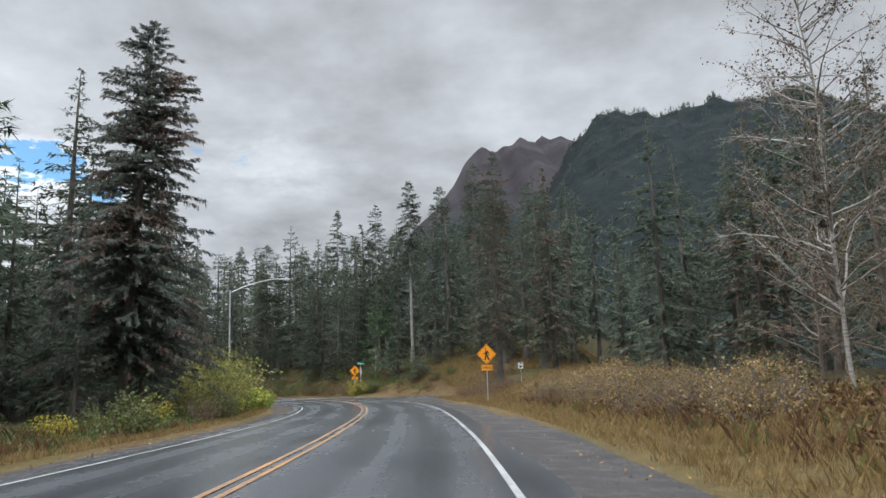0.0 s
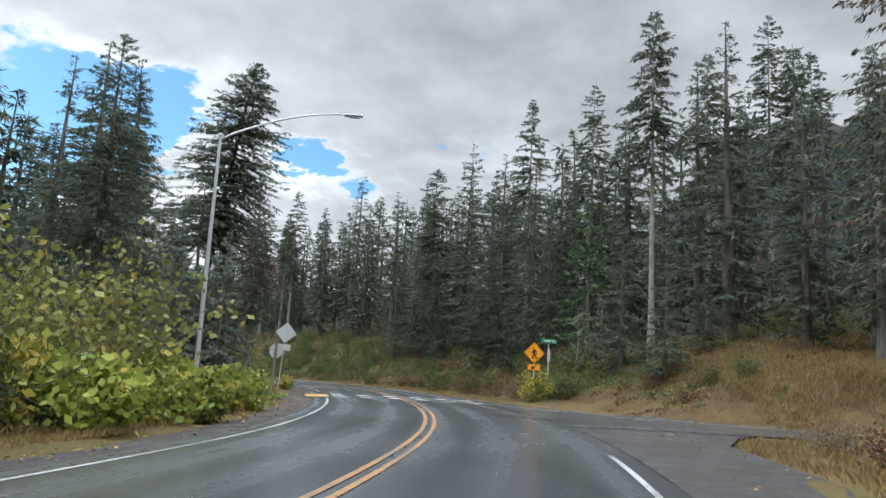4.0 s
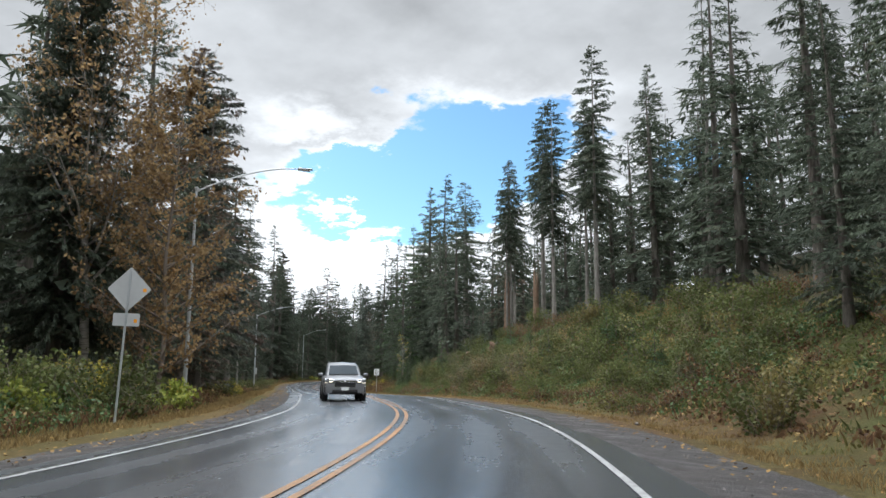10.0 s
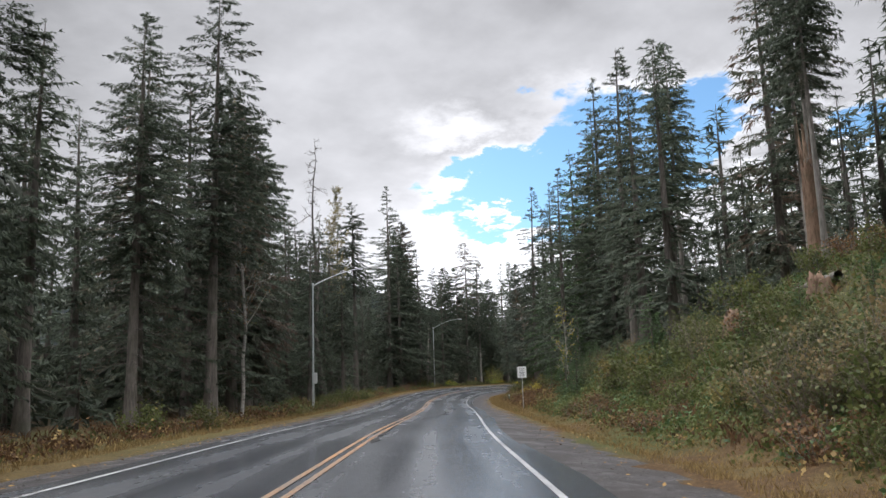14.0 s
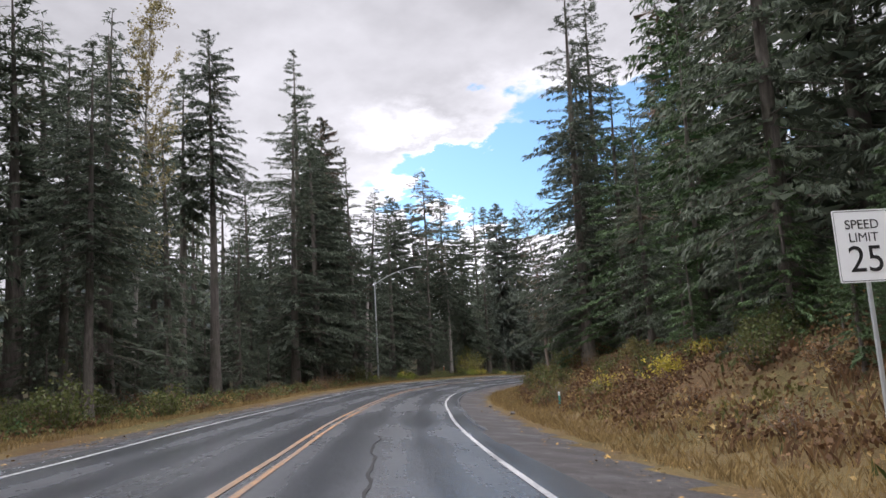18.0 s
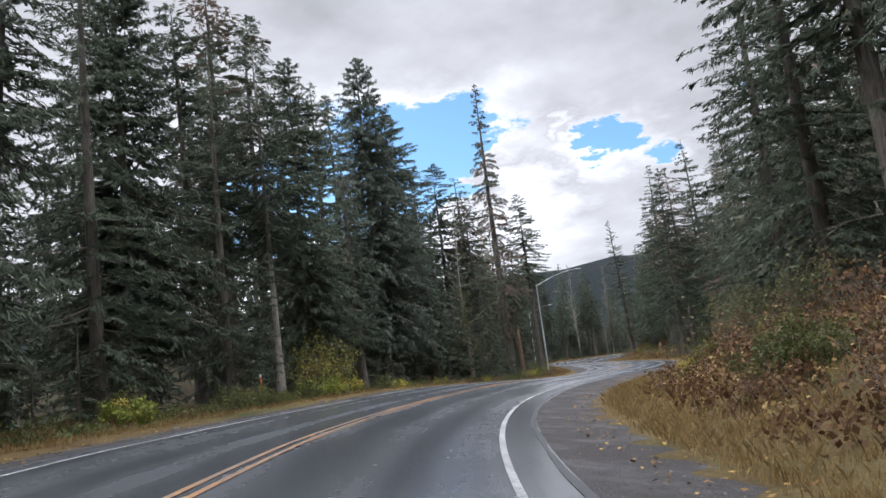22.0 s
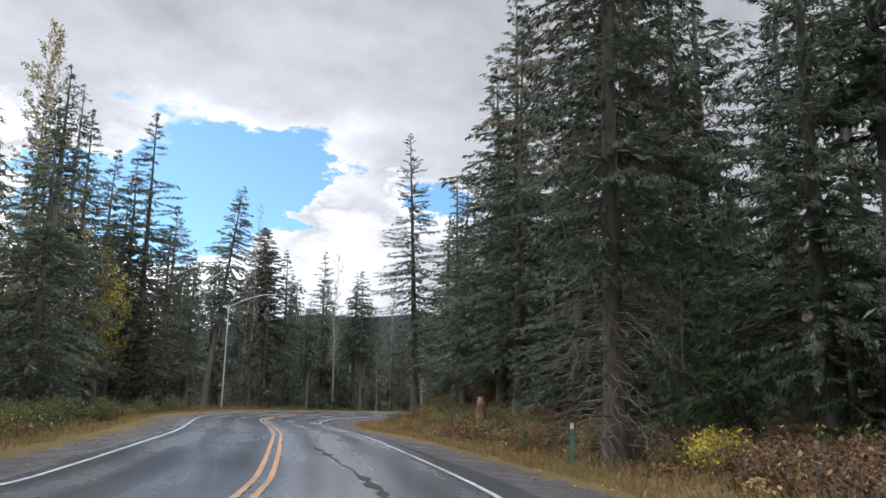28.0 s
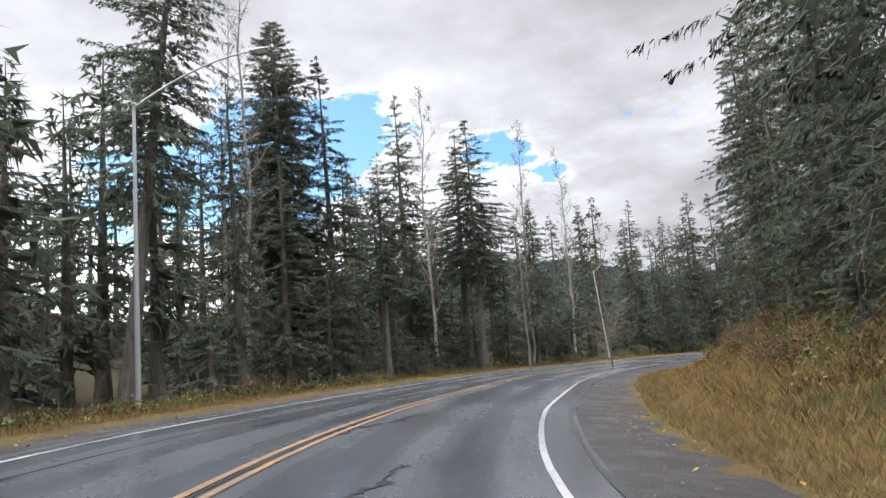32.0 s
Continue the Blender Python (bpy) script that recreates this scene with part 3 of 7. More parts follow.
def make_ground_sheet():
    gx, gy = graded(-300, 40, 1.25, 3600), graded(-30, 400, 1.25, 3600)
    gx, gy = np.unique(np.r_[gx, np.arange(60, 640, 17)]), np.unique(np.r_[gy, np.arange(700, 960, 11)])
    x, y = np.meshgrid(gx, gy, indexing="ij")
    t, off = locate(x, y)
    t, off = t.reshape(x.shape), off.reshape(x.shape)
    z = ground_z(x, y, t, off)
    n, m = x.shape
    i, j = np.meshgrid(np.arange(n - 1), np.arange(m - 1), indexing="ij")
    a = i * m + j
    f = np.stack([a, a + m, a + m + 1, a + 1], -1).reshape(-1, 4)
    me = quick_mesh("ground", np.stack([x, y, z], -1).reshape(-1, 3), f, True)
    d = np.abs(off - 2.5)
    woods = ease((d - 13) / 5) * 0.85 * (1 - np.exp(-(((x - 6) / 16) ** 2) - ((y - 85) / 26) ** 2))
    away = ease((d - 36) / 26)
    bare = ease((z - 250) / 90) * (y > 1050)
    verge = 0.62 * (1 - ease((d - 8.6) / 3.0)) + 0.10 * waves(x, y, 11, 12)
    verge = np.maximum(verge, 0.75 * np.exp(-(((x - 9) / 14) ** 2) - ((y - 87) / 17) ** 2))
    verge = np.maximum(verge, 0.6 * (off < 0) * (1 - ease((d - 9) / 9)) * (t < 6.5))
    verge = np.where((off < 0) & (t > 8.4) & (t < 18), verge * 0.55, verge)
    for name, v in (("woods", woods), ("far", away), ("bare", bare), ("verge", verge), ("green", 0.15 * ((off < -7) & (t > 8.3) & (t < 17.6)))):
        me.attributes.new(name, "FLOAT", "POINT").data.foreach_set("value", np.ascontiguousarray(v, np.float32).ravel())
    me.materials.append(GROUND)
    return tagged(new("ground", me), "leaf-littered forest ground with grassy verges and distant slopes", "ground", "", "structure")


make_ground_sheet()

# ---- the road ----
rows_t = np.arange(-5.5, 43.5, 0.06)


def wobble(n, amount, seed, every=9):
    r = np.random.RandomState(seed)
    k = r.uniform(-1, 1, n // every + 3)
    return amount * np.interp(np.arange(n), np.arange(len(k)) * every, k)


nt = len(rows_t)
road = strip("road", rows_t, (-1.85, -1.1, 0.5, 2.5, 4.5, 6.3, 6.95), ASPHALT, 0.0, kind="structure", label="two-lane wet asphalt road with cracks and patches", category="road",
             wob=[wobble(nt, 0.12, 1), 0, 0, 0, 0, 0, wobble(nt, 0.10, 2)], lift=(-0.03, 0, 0.02, 0.05, 0.02, 0, -0.02))
for side_, offs_, wob_, lift_ in (("shoulder_right", (-5.0, -3.7, -2.7, -1.65), (wobble(nt, 0.25, 3, 4), wobble(nt, 0.16, 4, 5), 0, 0), (-0.45, -0.11, -0.06, -0.012)),
                                  ("shoulder_left", (6.65, 7.3, 8.2, 9.6), (0, 0, wobble(nt, 0.16, 5, 5), wobble(nt, 0.25, 6, 4)), (-0.012, -0.06, -0.11, -0.45))):
    strip(side_, rows_t, offs_, GRAVEL, -0.012, kind="structure", label="damp gravel shoulder beside the asphalt", category="shoulder", wob=wob_, lift=lift_)


def line(name, t0, t1, off, width, material, label):
    t = np.arange(t0, t1, 0.06)
    crown = 0.05 - 0.0143 * abs(off - 2.5)
    return strip(name, t, (off - width / 2, off + width / 2), material, crown + 0.012, kind="structure", label=label, category="road marking")


line("edge_line", -5, 5.55, EDGE_R, 0.105, WHITE, "white painted edge line, worn")
line("edge_line", 8.62, 43, EDGE_R, 0.105, WHITE, "white painted edge line, worn")
line("edge_line", -5, 7.95, EDGE_L, 0.105, WHITE, "white painted edge line, worn")
line("edge_line", 8.75, 43, EDGE_L, 0.105, WHITE, "white painted edge line, worn")
for d_ in (-0.13, 0.13):
    line("centre_line", -5, 43, CENTRE + d_, 0.105, YELLOW, "yellow painted centre line, scuffed and dirty")


# ragged dark edge of the asphalt in the bends
for n_, (t0, t1) in enumerate(((19.5, 26.0), (29.5, 37.0))):
    te = np.arange(t0, t1, 0.05)
    w0 = wobble(len(te), 0.05, 31 + n_, 4)
    strip("pavement_edge", te, (-1.86, -1.76), TAR, 0.004, kind="structure", label="dark ragged edge of the asphalt", category="road edge", wob=[w0 + wobble(len(te), 0.05, 41 + n_, 2), w0], lift=(-0.026, -0.020))

# ---- conifers ----
def conifer(seed, high, base, reach, branches, sprays, length, width, sag=0.25, gaps=0.10, power=0.75, sticks=True, sides=7, dead=0, fans=5, fan=1.0, fan_long=1.0):
    """Trunk and crown of a spruce or hemlock as vertices and quads: limbs in loose whorls, each with many needle sprays."""
    r = np.random.RandomState(seed)
    k = np.linspace(0, 1, 9)
    bend = r.normal(0, 0.010 * high, 2)
    tx, ty = bend[0] * k**2, bend[1] * k**2
    girth = 0.0115 * high + 0.06
    rad = girth * np.maximum(1 - k, 0.03) ** 0.85
    rad[0] *= 1.35
    wood = [tube(np.stack([tx, ty, -0.35 + (high + 0.35) * k], 1), rad, sides)]
    n = branches
    u = np.sort(r.uniform(0, 1, n)) ** 1.05
    u = np.clip(u + 0.22 * (np.round(u * 24) / 24 - u), 0, 0.997)
    zb = high * base
    z = zb + (high - zb) * u
    prof = (1 - u) ** power * (0.5 + 0.5 * np.minimum(1, u / 0.15))
    az = r.uniform(0, 6.2832, n)
    clump = 0.86 + 0.24 * np.sin(az * 2 + u * 19 + seed) * np.sin(u * 27 + seed * 1.7) + r.uniform(-0.2, 0.2, n)
    keep = r.uniform(0, 1, n) > gaps
    ln = np.maximum(reach * prof * clump, 0.12 + 0.012 * high * (1 - u))
    u, z, az, ln = u[keep], z[keep], az[keep], ln[keep]
    n = len(u)
    slope = -0.22 + 0.75 * u**1.6 + r.normal(0, 0.10, n)
    drop = sag * r.uniform(0.6, 1.5, n)
    ox, oy = np.interp(z / high, k, tx), np.interp(z / high, k, ty)
    ca, sa = np.cos(az), np.sin(az)
    if sticks:
        for i in range(0, n, 2):
            s = np.array([0, 0.85])
            p = np.stack([ox[i] + ca[i] * ln[i] * s, oy[i] + sa[i] * ln[i] * s, z[i] + ln[i] * (slope[i] * s - drop[i] * s * s + 0.1 * s**4)], 1)
            wood.append(tube(p, np.array([0.014, 0.005]) * (0.5 + ln[i]), 3))
    for i in range(dead):
        zz, aa, ll = r.uniform(0.10, 1.0) * max(zb, 0.22 * high), r.uniform(0, 6.28), r.uniform(0.25, 0.7) * reach
        p = np.array([[0, 0, zz], [math.cos(aa) * ll * 0.6, math.sin(aa) * ll * 0.6, zz - 0.05 * ll], [math.cos(aa + 0.25) * ll, math.sin(aa + 0.25) * ll, zz - 0.4 * ll]])
        wood.append(tube(p, (0.026, 0.015, 0.005), 3))
        for q in range(2):
            a3 = aa + r.uniform(-0.9, 0.9)
            p2 = p[1] + (0.5 * r.uniform() * (p[2] - p[1]))
            wood.append(tube(np.array([p2, p2 + np.array([math.cos(a3), math.sin(a3), -0.25]) * ll * 0.3, p2 + np.array([math.cos(a3), math.sin(a3), -0.6]) * ll * 0.45]), (0.011, 0.007, 0.003), 3))
    cnt = np.maximum(4, (sprays * (0.25 + 0.75 * ln / max(ln.max(), 0.1))).astype(int))
    b = np.repeat(np.arange(n), cnt)
    m = len(b)
    s = r.uniform(0.06, 1.0, m) ** 0.6
    h = ln[b] * s
    p0 = np.stack([ox[b] + ca[b] * h, oy[b] + sa[b] * h, z[b] + ln[b] * (slope[b] * s - drop[b] * s * s + 0.10 * s**4)], -1) + r.normal(0, 0.03, (m, 3))
    turn = np.where(r.uniform(0, 1, m) < 0.5, 1, -1) * r.uniform(0.15, 1.25, m) * (1.15 - 0.75 * s)
    a2 = az[b] + turn
    dip = slope[b] - 2 * drop[b] * s + r.normal(-0.18, 0.30, m)
    dip -= (r.uniform(0, 1, m) < 0.38) * r.uniform(0.3, 1.4, m)
    d = np.stack([np.cos(a2), np.sin(a2), dip], 1)
    d /= np.linalg.norm(d, axis=1)[:, None]
    l = length * r.uniform(0.5, 1.25, m) * (0.35 + 0.65 * np.minimum(1, ln[b] / (0.45 * reach)))
    w = width * r.uniform(0.6, 1.35, m)
    nr = np.stack([r.normal(0, 0.9, m), r.normal(0, 0.9, m), np.full(m, 0.7)], 1)
    sd = np.cross(d, nr)
    sd /= np.linalg.norm(sd, axis=1)[:, None]
    # each spray is a forked twig: two slender points from one foot
    fork = (w / l)[:, None]
    notch = p0 + d * (l * r.uniform(0.28, 0.5, m))[:, None]
    notch[:, 2] += 0.03 * l
    one = p0 + (d + sd * fork * r.uniform(0.7, 1.2, (m, 1))) * l[:, None]
    two = p0 + (d - sd * fork * r.uniform(0.7, 1.2, (m, 1))) * (l * r.uniform(0.55, 1.0, m))[:, None]
    one[:, 2] -= 0.10 * l
    two[:, 2] -= 0.16 * l
    v = np.stack([p0, one, notch, two], 1).reshape(-1, 3)
    # the dense middle of each bough: overlapping narrow fans of needles
    f0 = np.tile([0.05, 0.5, 0.3, 0.15, 0.4, 0.6, 0.25, 0.55][:fans], n)
    f1 = np.minimum(f0 + fan_long * r.uniform(0.3, 0.45, fans * n), 0.97)
    b = np.repeat(np.arange(n), fans)

    def along(s):
        return np.stack([ox[b] + ca[b] * ln[b] * s, oy[b] + sa[b] * ln[b] * s, z[b] + ln[b] * (slope[b] * s - drop[b] * s * s + 0.10 * s**4)], -1)

    wide_ = (ln[b] * r.uniform(0.07, 0.16, fans * n) * fan * (1.15 - f0))[:, None]
    cross = np.stack([-sa[b], ca[b], np.clip(r.normal(-0.15, 0.7, fans * n), -1.1, 0.8)], 1) * wide_
    mid_ = along((0.45 * f0 + 0.55 * f1))
    swing = np.stack([-sa[b], ca[b], 0 * b], 1) * (ln[b] * r.normal(0, 0.10, fans * n))[:, None]
    hang = np.stack([0 * b, 0 * b, -0.06 * ln[b]], 1)
    core = np.stack([along(f0), mid_ + swing + cross + hang, along(f1) + swing * 1.4, mid_ + swing - cross + hang], 1).reshape(-1, 3)
    v = np.vstack([v, core])
    m += fans * n
    return joined(wood), (v, np.arange(4 * m).reshape(-1, 4))


def sorts(seeds, high, base, reach, power, gaps, sag, dead, dens=1.0):
    """A kind of conifer in two finenesses, the second for trees set back from the road."""
    fine = [conifer(s, high, base, reach, int(11.5 * high * dens), 58, 0.31, 0.090, sag, gaps, power, dead=dead, fans=8, fan=0.42, fan_long=0.55) for s in seeds]
    mid = [conifer(s + 50, high, base, reach, int(9 * high * dens), 20, 0.45, 0.135, sag, gaps, power, sides=5, dead=dead // 2, fans=8, fan=0.42, fan_long=0.6) for s in seeds]
    near = [conifer(s + 80, high, base, reach, int(13 * high * dens), 96, 0.235, 0.060, sag, gaps * 0.7, power, dead=dead, fans=8, fan=0.26, fan_long=0.36) for s in seeds[:2]]
    return near, fine, mid


NEAR, FINE, MID = {}, {}, {}
for sort_, args in {"full": ((1, 2, 3), 20, 0.06, 3.3, 0.80, 0.04, 0.24, 12), "tall": ((4, 5, 6), 22, 0.36, 2.9, 0.55, 0.16, 0.28, 26), "slim": ((7, 8), 20, 0.14, 2.2, 0.7, 0.08, 0.32, 14),
                    "skirt": ((13,), 22, 0.40, 3.9, 0.60, 0.0, 0.28, 22, 2.1), "bushy": ((9, 10), 9, 0.02, 2.4, 0.75, 0.05, 0.2, 0), "thin": ((11, 12), 22, 0.5, 2.5, 0.5, 0.3, 0.3, 30), "open": ((14,), 24, 0.14, 4.3, 0.68, 0.22, 0.16, 30)}.items():
    NEAR[sort_], FINE[sort_], MID[sort_] = sorts(*args)
# a full column of overlapping boughs, and one with a skirt of dead grey twigs
NEAR["column"] = FINE["column"] = MID["column"] = [conifer(16, 20, 0.13, 4.4, 520, 120, 0.29, 0.092, 0.30, 0.0, 0.58, dead=14, fans=8, fan=0.36, fan_long=0.45)]
NEAR["twiggy"] = FINE["twiggy"] = MID["twiggy"] = [conifer(17, 22, 0.20, 3.3, 300, 90, 0.235, 0.060, 0.26, 0.06, 0.7, dead=130, fans=8, fan=0.26, fan_long=0.36)]
FAR = [conifer(s, 20, b, w_, 100, 6, 0.95, 0.42, 0.28, 0.1, p_, sticks=False, sides=4, fans=4, fan=0.75) for s, b, w_, p_ in ((21, 0.05, 3.3, 0.75), (22, 0.20, 3.0, 0.6), (23, 0.08, 2.8, 0.7), (24, 0.02, 3.6, 0.8))]
HEIGHT = {"full": 20, "tall": 22, "slim": 20, "bushy": 9, "thin": 22, "skirt": 22, "open": 24, "column": 20, "twiggy": 22}
TREE_MESH = {}


def tree_mesh(sort, i, fine):
    raw = (sort, i, fine)
    if raw not in TREE_MESH:
        (tv, tf), (cv, cf) = (MID, FINE, NEAR)[fine][sort][i]
        a, b = quick_mesh("trunk", tv, tf, True), quick_mesh("crown", cv, cf)
        a.materials.append(BARK), b.materials.append(NEEDLE)
        TREE_MESH[raw] = a, b
    return TREE_MESH[raw]


def dress(ob, material):
    """A material of its own for an object that shares its mesh."""
    if material and material is not ob.data.materials[0]:
        ob.material_slots[0].link = "OBJECT"
        ob.material_slots[0].material = material
    return ob


placed = []
LABELS = {
    "full": "dark green spruce with dense drooping branches", "tall": "tall hemlock with a bare grey lower trunk", "slim": "narrow dark spruce with hanging branches",
    "bushy": "young bushy conifer branching down to the ground", "thin": "tall thin hemlock with a sparse top, bare pale trunk", "skirt": "large spruce with bare lower trunk", "open": "spruce with long open branches and a dark trunk", "column": "dense columnar spruce with overlapping boughs", "twiggy": "spruce with many dead grey lower twigs",
}


def conifer_tree(x, y, high, sort="full", i=0, turn=0.0, bark=None, needles=None, wide=1.0, lean=(0, 0), fine=True, label=""):
    tier = (2 if abs(locate(x, y)[1][0] - 2.5) < 15.8 else 1) if fine else 0
    i %= len((MID, FINE, NEAR)[tier][sort])
    k = high / HEIGHT[sort]
    z = float(ground_z(np.array([x]), np.array([y]))[0])
    m = pose(x, y, z - 0.1, lean[0], lean[1], turn) @ Matrix.Diagonal((k * wide, k * wide, k, 1))
    text = label or LABELS[sort] + (", cone-laden" if needles and needles.name == "needles_with_cones" else "")
    ob = thing("conifer_tree", text, "tree", "conifers along the road", m=m)
    a, b = tree_mesh(sort, i, tier)
    slim_ = max(0.62, 1 / wide) * (0.66 if bark is BARK_PALE else 1)
    dress(part("trunk", a, None, ob), bark).scale = (slim_, slim_, 1)
    dress(part("crown", b, None, ob), needles)
    placed.append((x, y))
    return ob


# conifers that stand out, stretch by stretch: x, y, height of the top over the road's start
ALONG = {
    "a": ((-20.8, 54, 13.4), (-22.5, 58.5, 12.2), (-22.2, 65.6, 13.6), (-28, 74, 15), (-41.8, 89.4, 19), (-25.2, 126, 28.6), (-28.6, 124, 25), (-47, 144, 30), (15.9, 54, 20.5), (20, 47, 19), (26, 50, 22),
          (-26, 52, 17), (-24, 42, 15), (-30, 33, 16), (-27.5, 85, 12), (-31, 84, 14), (24, 30, 17), (30, 38, 20)),
    "b": ((-112.3, 180, 34), (-117.5, 182, 33), (-102.6, 176, 30), (-87, 168, 28), (-143.7, 196, 29), (-80, 110, 21.5), (-102.3, 138.2, 25), (-125.8, 152.8, 15.5),
          (-128, 191, 35), (-111.2, 177, 22), (-95, 133, 19), (-85, 127, 17), (-76, 121, 16), (-108, 135, 22), (-135, 160, 14)),
    "c": ((-174.7, 185.6, 35), (-168, 182, 27), (-197, 215.5, 30.6), (-198.5, 219, 28), (-204, 229.5, 27.6), (-197, 230, 24.5), (-205, 245.7, 22), (-202.2, 247, 18), (-201.4, 302, 32), (-198, 304.7, 31.6),
          (-189.7, 288, 26.7), (-182.6, 281.6, 25.4), (-184.2, 272, 25), (-211.3, 308, 31), (-192, 210, 24), (-176, 262, 24), (-170, 250, 23), (-163, 238, 25)),
    "d": ((-246, 305.7, 26), (-251.2, 313.5, 20), (-261.6, 339.4, 24), (-258.8, 341, 21), (-265.4, 358, 24.7), (-212, 307, 24.3), (-199.4, 289, 25), (-208.2, 300.7, 24), 
          (-252, 302, 28.8), (-281, 410, 21), (-272, 372, 17), (-218, 322, 25), (-214, 329, 27), (-222, 338, 24)),
}
PLAIN = {"a": (0, 4), "b": (1, 3), "c": (0, 2), "d": (3, 1)}
r = np.random.RandomState(3)
for key, rows_ in ALONG.items():
    for n_, (x, y, top) in enumerate(rows_):
        g = float(ground_z(np.array([x]), np.array([y]))[0])
        sort = "bushy" if top - g < 10 else ("full", "full", "slim", "tall")[(n_ * 7 + len(key)) % 4]
        brown = n_ % 5 == PLAIN[key][1]
        conifer_tree(x, y, top - g, sort, n_, r.uniform(0, 360), BARK, NEEDLE_BROWN if brown else NEEDLE, 1.5, fine=abs(locate(x, y)[1][0] - 1) < 19)
# ones with a look of their own
conifer_tree(-74.8, 121.0, 25, "column", 2, 70, BARK_DARK, NEEDLE_CONES, 1.15, label="broad brownish spruce close to the shoulder")
conifer_tree(-64.0, 116.8, 17.5, "full", 1, 170, BARK, NEEDLE_BROWN, 1.35, label="rusty brown spruce behind an orange-leaved tree")
for t, o, h, sort in ((19.5, -11.0, 21, "full"), (20.2, -12.2, 15, "full"), (20.8, -11.2, 16, "full"), (21.2, -10.0, 26, "full"), (21.8, -11.5, 24, "full"), (22.5, -12.5, 25, "full"), (33.5, -13.5, 20, "full"), (34.4, -12, 16, "full"),
                      (35.2, -10.5, 16, "slim"), (36, -11, 15, "full"), (36.8, -11, 15, "full"), (37.8, -10.5, 14, "full"), (34.8, -15, 20, "full"), (36.4, -16, 18, "slim"), (9.2, -13.5, 15, "full"), (9.9, -12.0, 17, "full"), (9.5, -11.2, 12, "full"), (10.3, -11.5, 14, "full"), (15.7, 15.2, 20, "full"), (16.7, 14.8, 19, "full"), (17.3, 15.5, 21, "full"), (22.7, 14.2, 27, "full"), (23.2, 13.8, 24, "full"), (13.7, 14.8, 24, "full"), (24.4, -12.8, 25, "full"), (25.0, -11.8, 22, "full"), (20.1, -15.5, 27, "full"), (20.6, -15.0, 28, "full"), (11.3, -10.6, 12, "full"), (11.7, -11.2, 14, "full"), (12.1, -11.8, 12, "full"), (23.9, 14.6, 22, "full"), (24.5, 15, 20, "full"), (28.8, -12.2, 22, "full"), (29.3, -11.6, 20, "full"), (29.9, -12.2, 22, "full"), (30.4, -11.4, 18, "full"), (10.7, -13, 18, "full"), (11.3, -15, 20, "full")):
    q = at(t, o)
    conifer_tree(float(q[0]), float(q[1]), h, sort, int(t * 10), t * 77, BARK, NEEDLE_FRESH if 20 < t < 21 else NEEDLE, 1.35)
conifer_tree(-113.0, 142.6, 23, "column", 2, 20, BARK, NEEDLE_BROWN, 0.95, label="broad dark spruce with branches sweeping to the ground")
for t, o, h in ((38.6, 15, 16), (39.0, 15, 18), (39.3, 16, 20), (39.6, 15, 21), (39.9, 16, 23), (40.2, 15, 25), (40.5, 17, 26), (40.8, 16, 28), (41.2, 17, 29), (41.6, 16, 29)):
    q = at(t, o)
    conifer_tree(float(q[0]), float(q[1]), h, "full", int(t * 10), t * 99, BARK, NEEDLE, 1.25, fine=False)
conifer_tree(-130.2, 152.2, 19, "full", 0, 20, BARK, NEEDLE, 1.5)
conifer_tree(-121.0, 146.5, 20, "full", 1, 60, BARK, NEEDLE, 1.5)
conifer_tree(-16.2, 38.6, 21.6, "column", 0, 40, BARK, NEEDLE_CONES, 1.12, (0, 2.5), label="large dark spruce with cone-laden brownish top")
conifer_tree(-36.3, 91.1, 25.0, "skirt", 0, 10, BARK_DARK, NEEDLE, 1.3, (-3.0, 5.2), label="large blue-green spruce with upswept branches")
for x, y, top, sort, i in ((4.9, 65.0, 22, "twiggy", 0), (9.9, 66.6, 21, "slim", 1)):
    conifer_tree(x, y, top - 1, sort, i, 77 * i, BARK, NEEDLE_BROWN, 1.25, label="spruce with half-bare brown lower branches and a dark leaning trunk")
for x, y, top, i in ((-14.8, 109, 27, 0), (-9, 106.7, 27, 1), (-3.6, 93.4, 27, 2), (0.4, 108.0, 30, 2), (5.4, 110.5, 34, 1), (-59.5, 148, 29, 0), (-56, 151, 27, 1), (-69.2, 153, 27.6, 2), (-65.5, 150, 26.3, 0), (-83, 164.5, 26, 1)):
    g = float(ground_z(np.array([x]), np.array([y]))[0])
    conifer_tree(x, y, top - g, "tall" if i != 2 else "thin", i, 50 * i + x, BARK_PALE, NEEDLE, 1.0)
for x, y, h, i in ((-62.3, 150.5, 19, 0), (-74, 159, 21, 1), (-77.5, 157.1, 16, 0), (-79.5, 160, 20, 1), (-66, 157, 20, 0), (-93, 166, 20, 1), (7.6, 110.7, 22, 0), (9.8, 117, 23, 1), (13.5, 111, 21, 0)):
    conifer_tree(x, y, h, "thin", i, 33 * x, BARK_PALE, NEEDLE, 1.0)
conifer_tree(-158.6, 172, 27.6, "thin", 0, 5, BARK, NEEDLE, 1.15, fine=True)
conifer_tree(-161.5, 170.5, 25, "thin", 1, 65, BARK, NEEDLE, 1.1)
conifer_tree(-180.5, 196.0, 22, "tall", 1, 25, BARK, NEEDLE, 1.2, lean=(0, 4))
conifer_tree(-181.5, 192.3, 25, "tall", 2, 125, BARK, NEEDLE, 1.1)
conifer_tree(-208.8, 235.5, 30, "tall", 0, 200, BARK, NEEDLE, 1.1)
conifer_tree(-209.4, 260.2, 37, "slim", 0, 15, BARK, NEEDLE_BROWN, 0.9, label="very tall narrow spire-shaped spruce, rusty with cones")
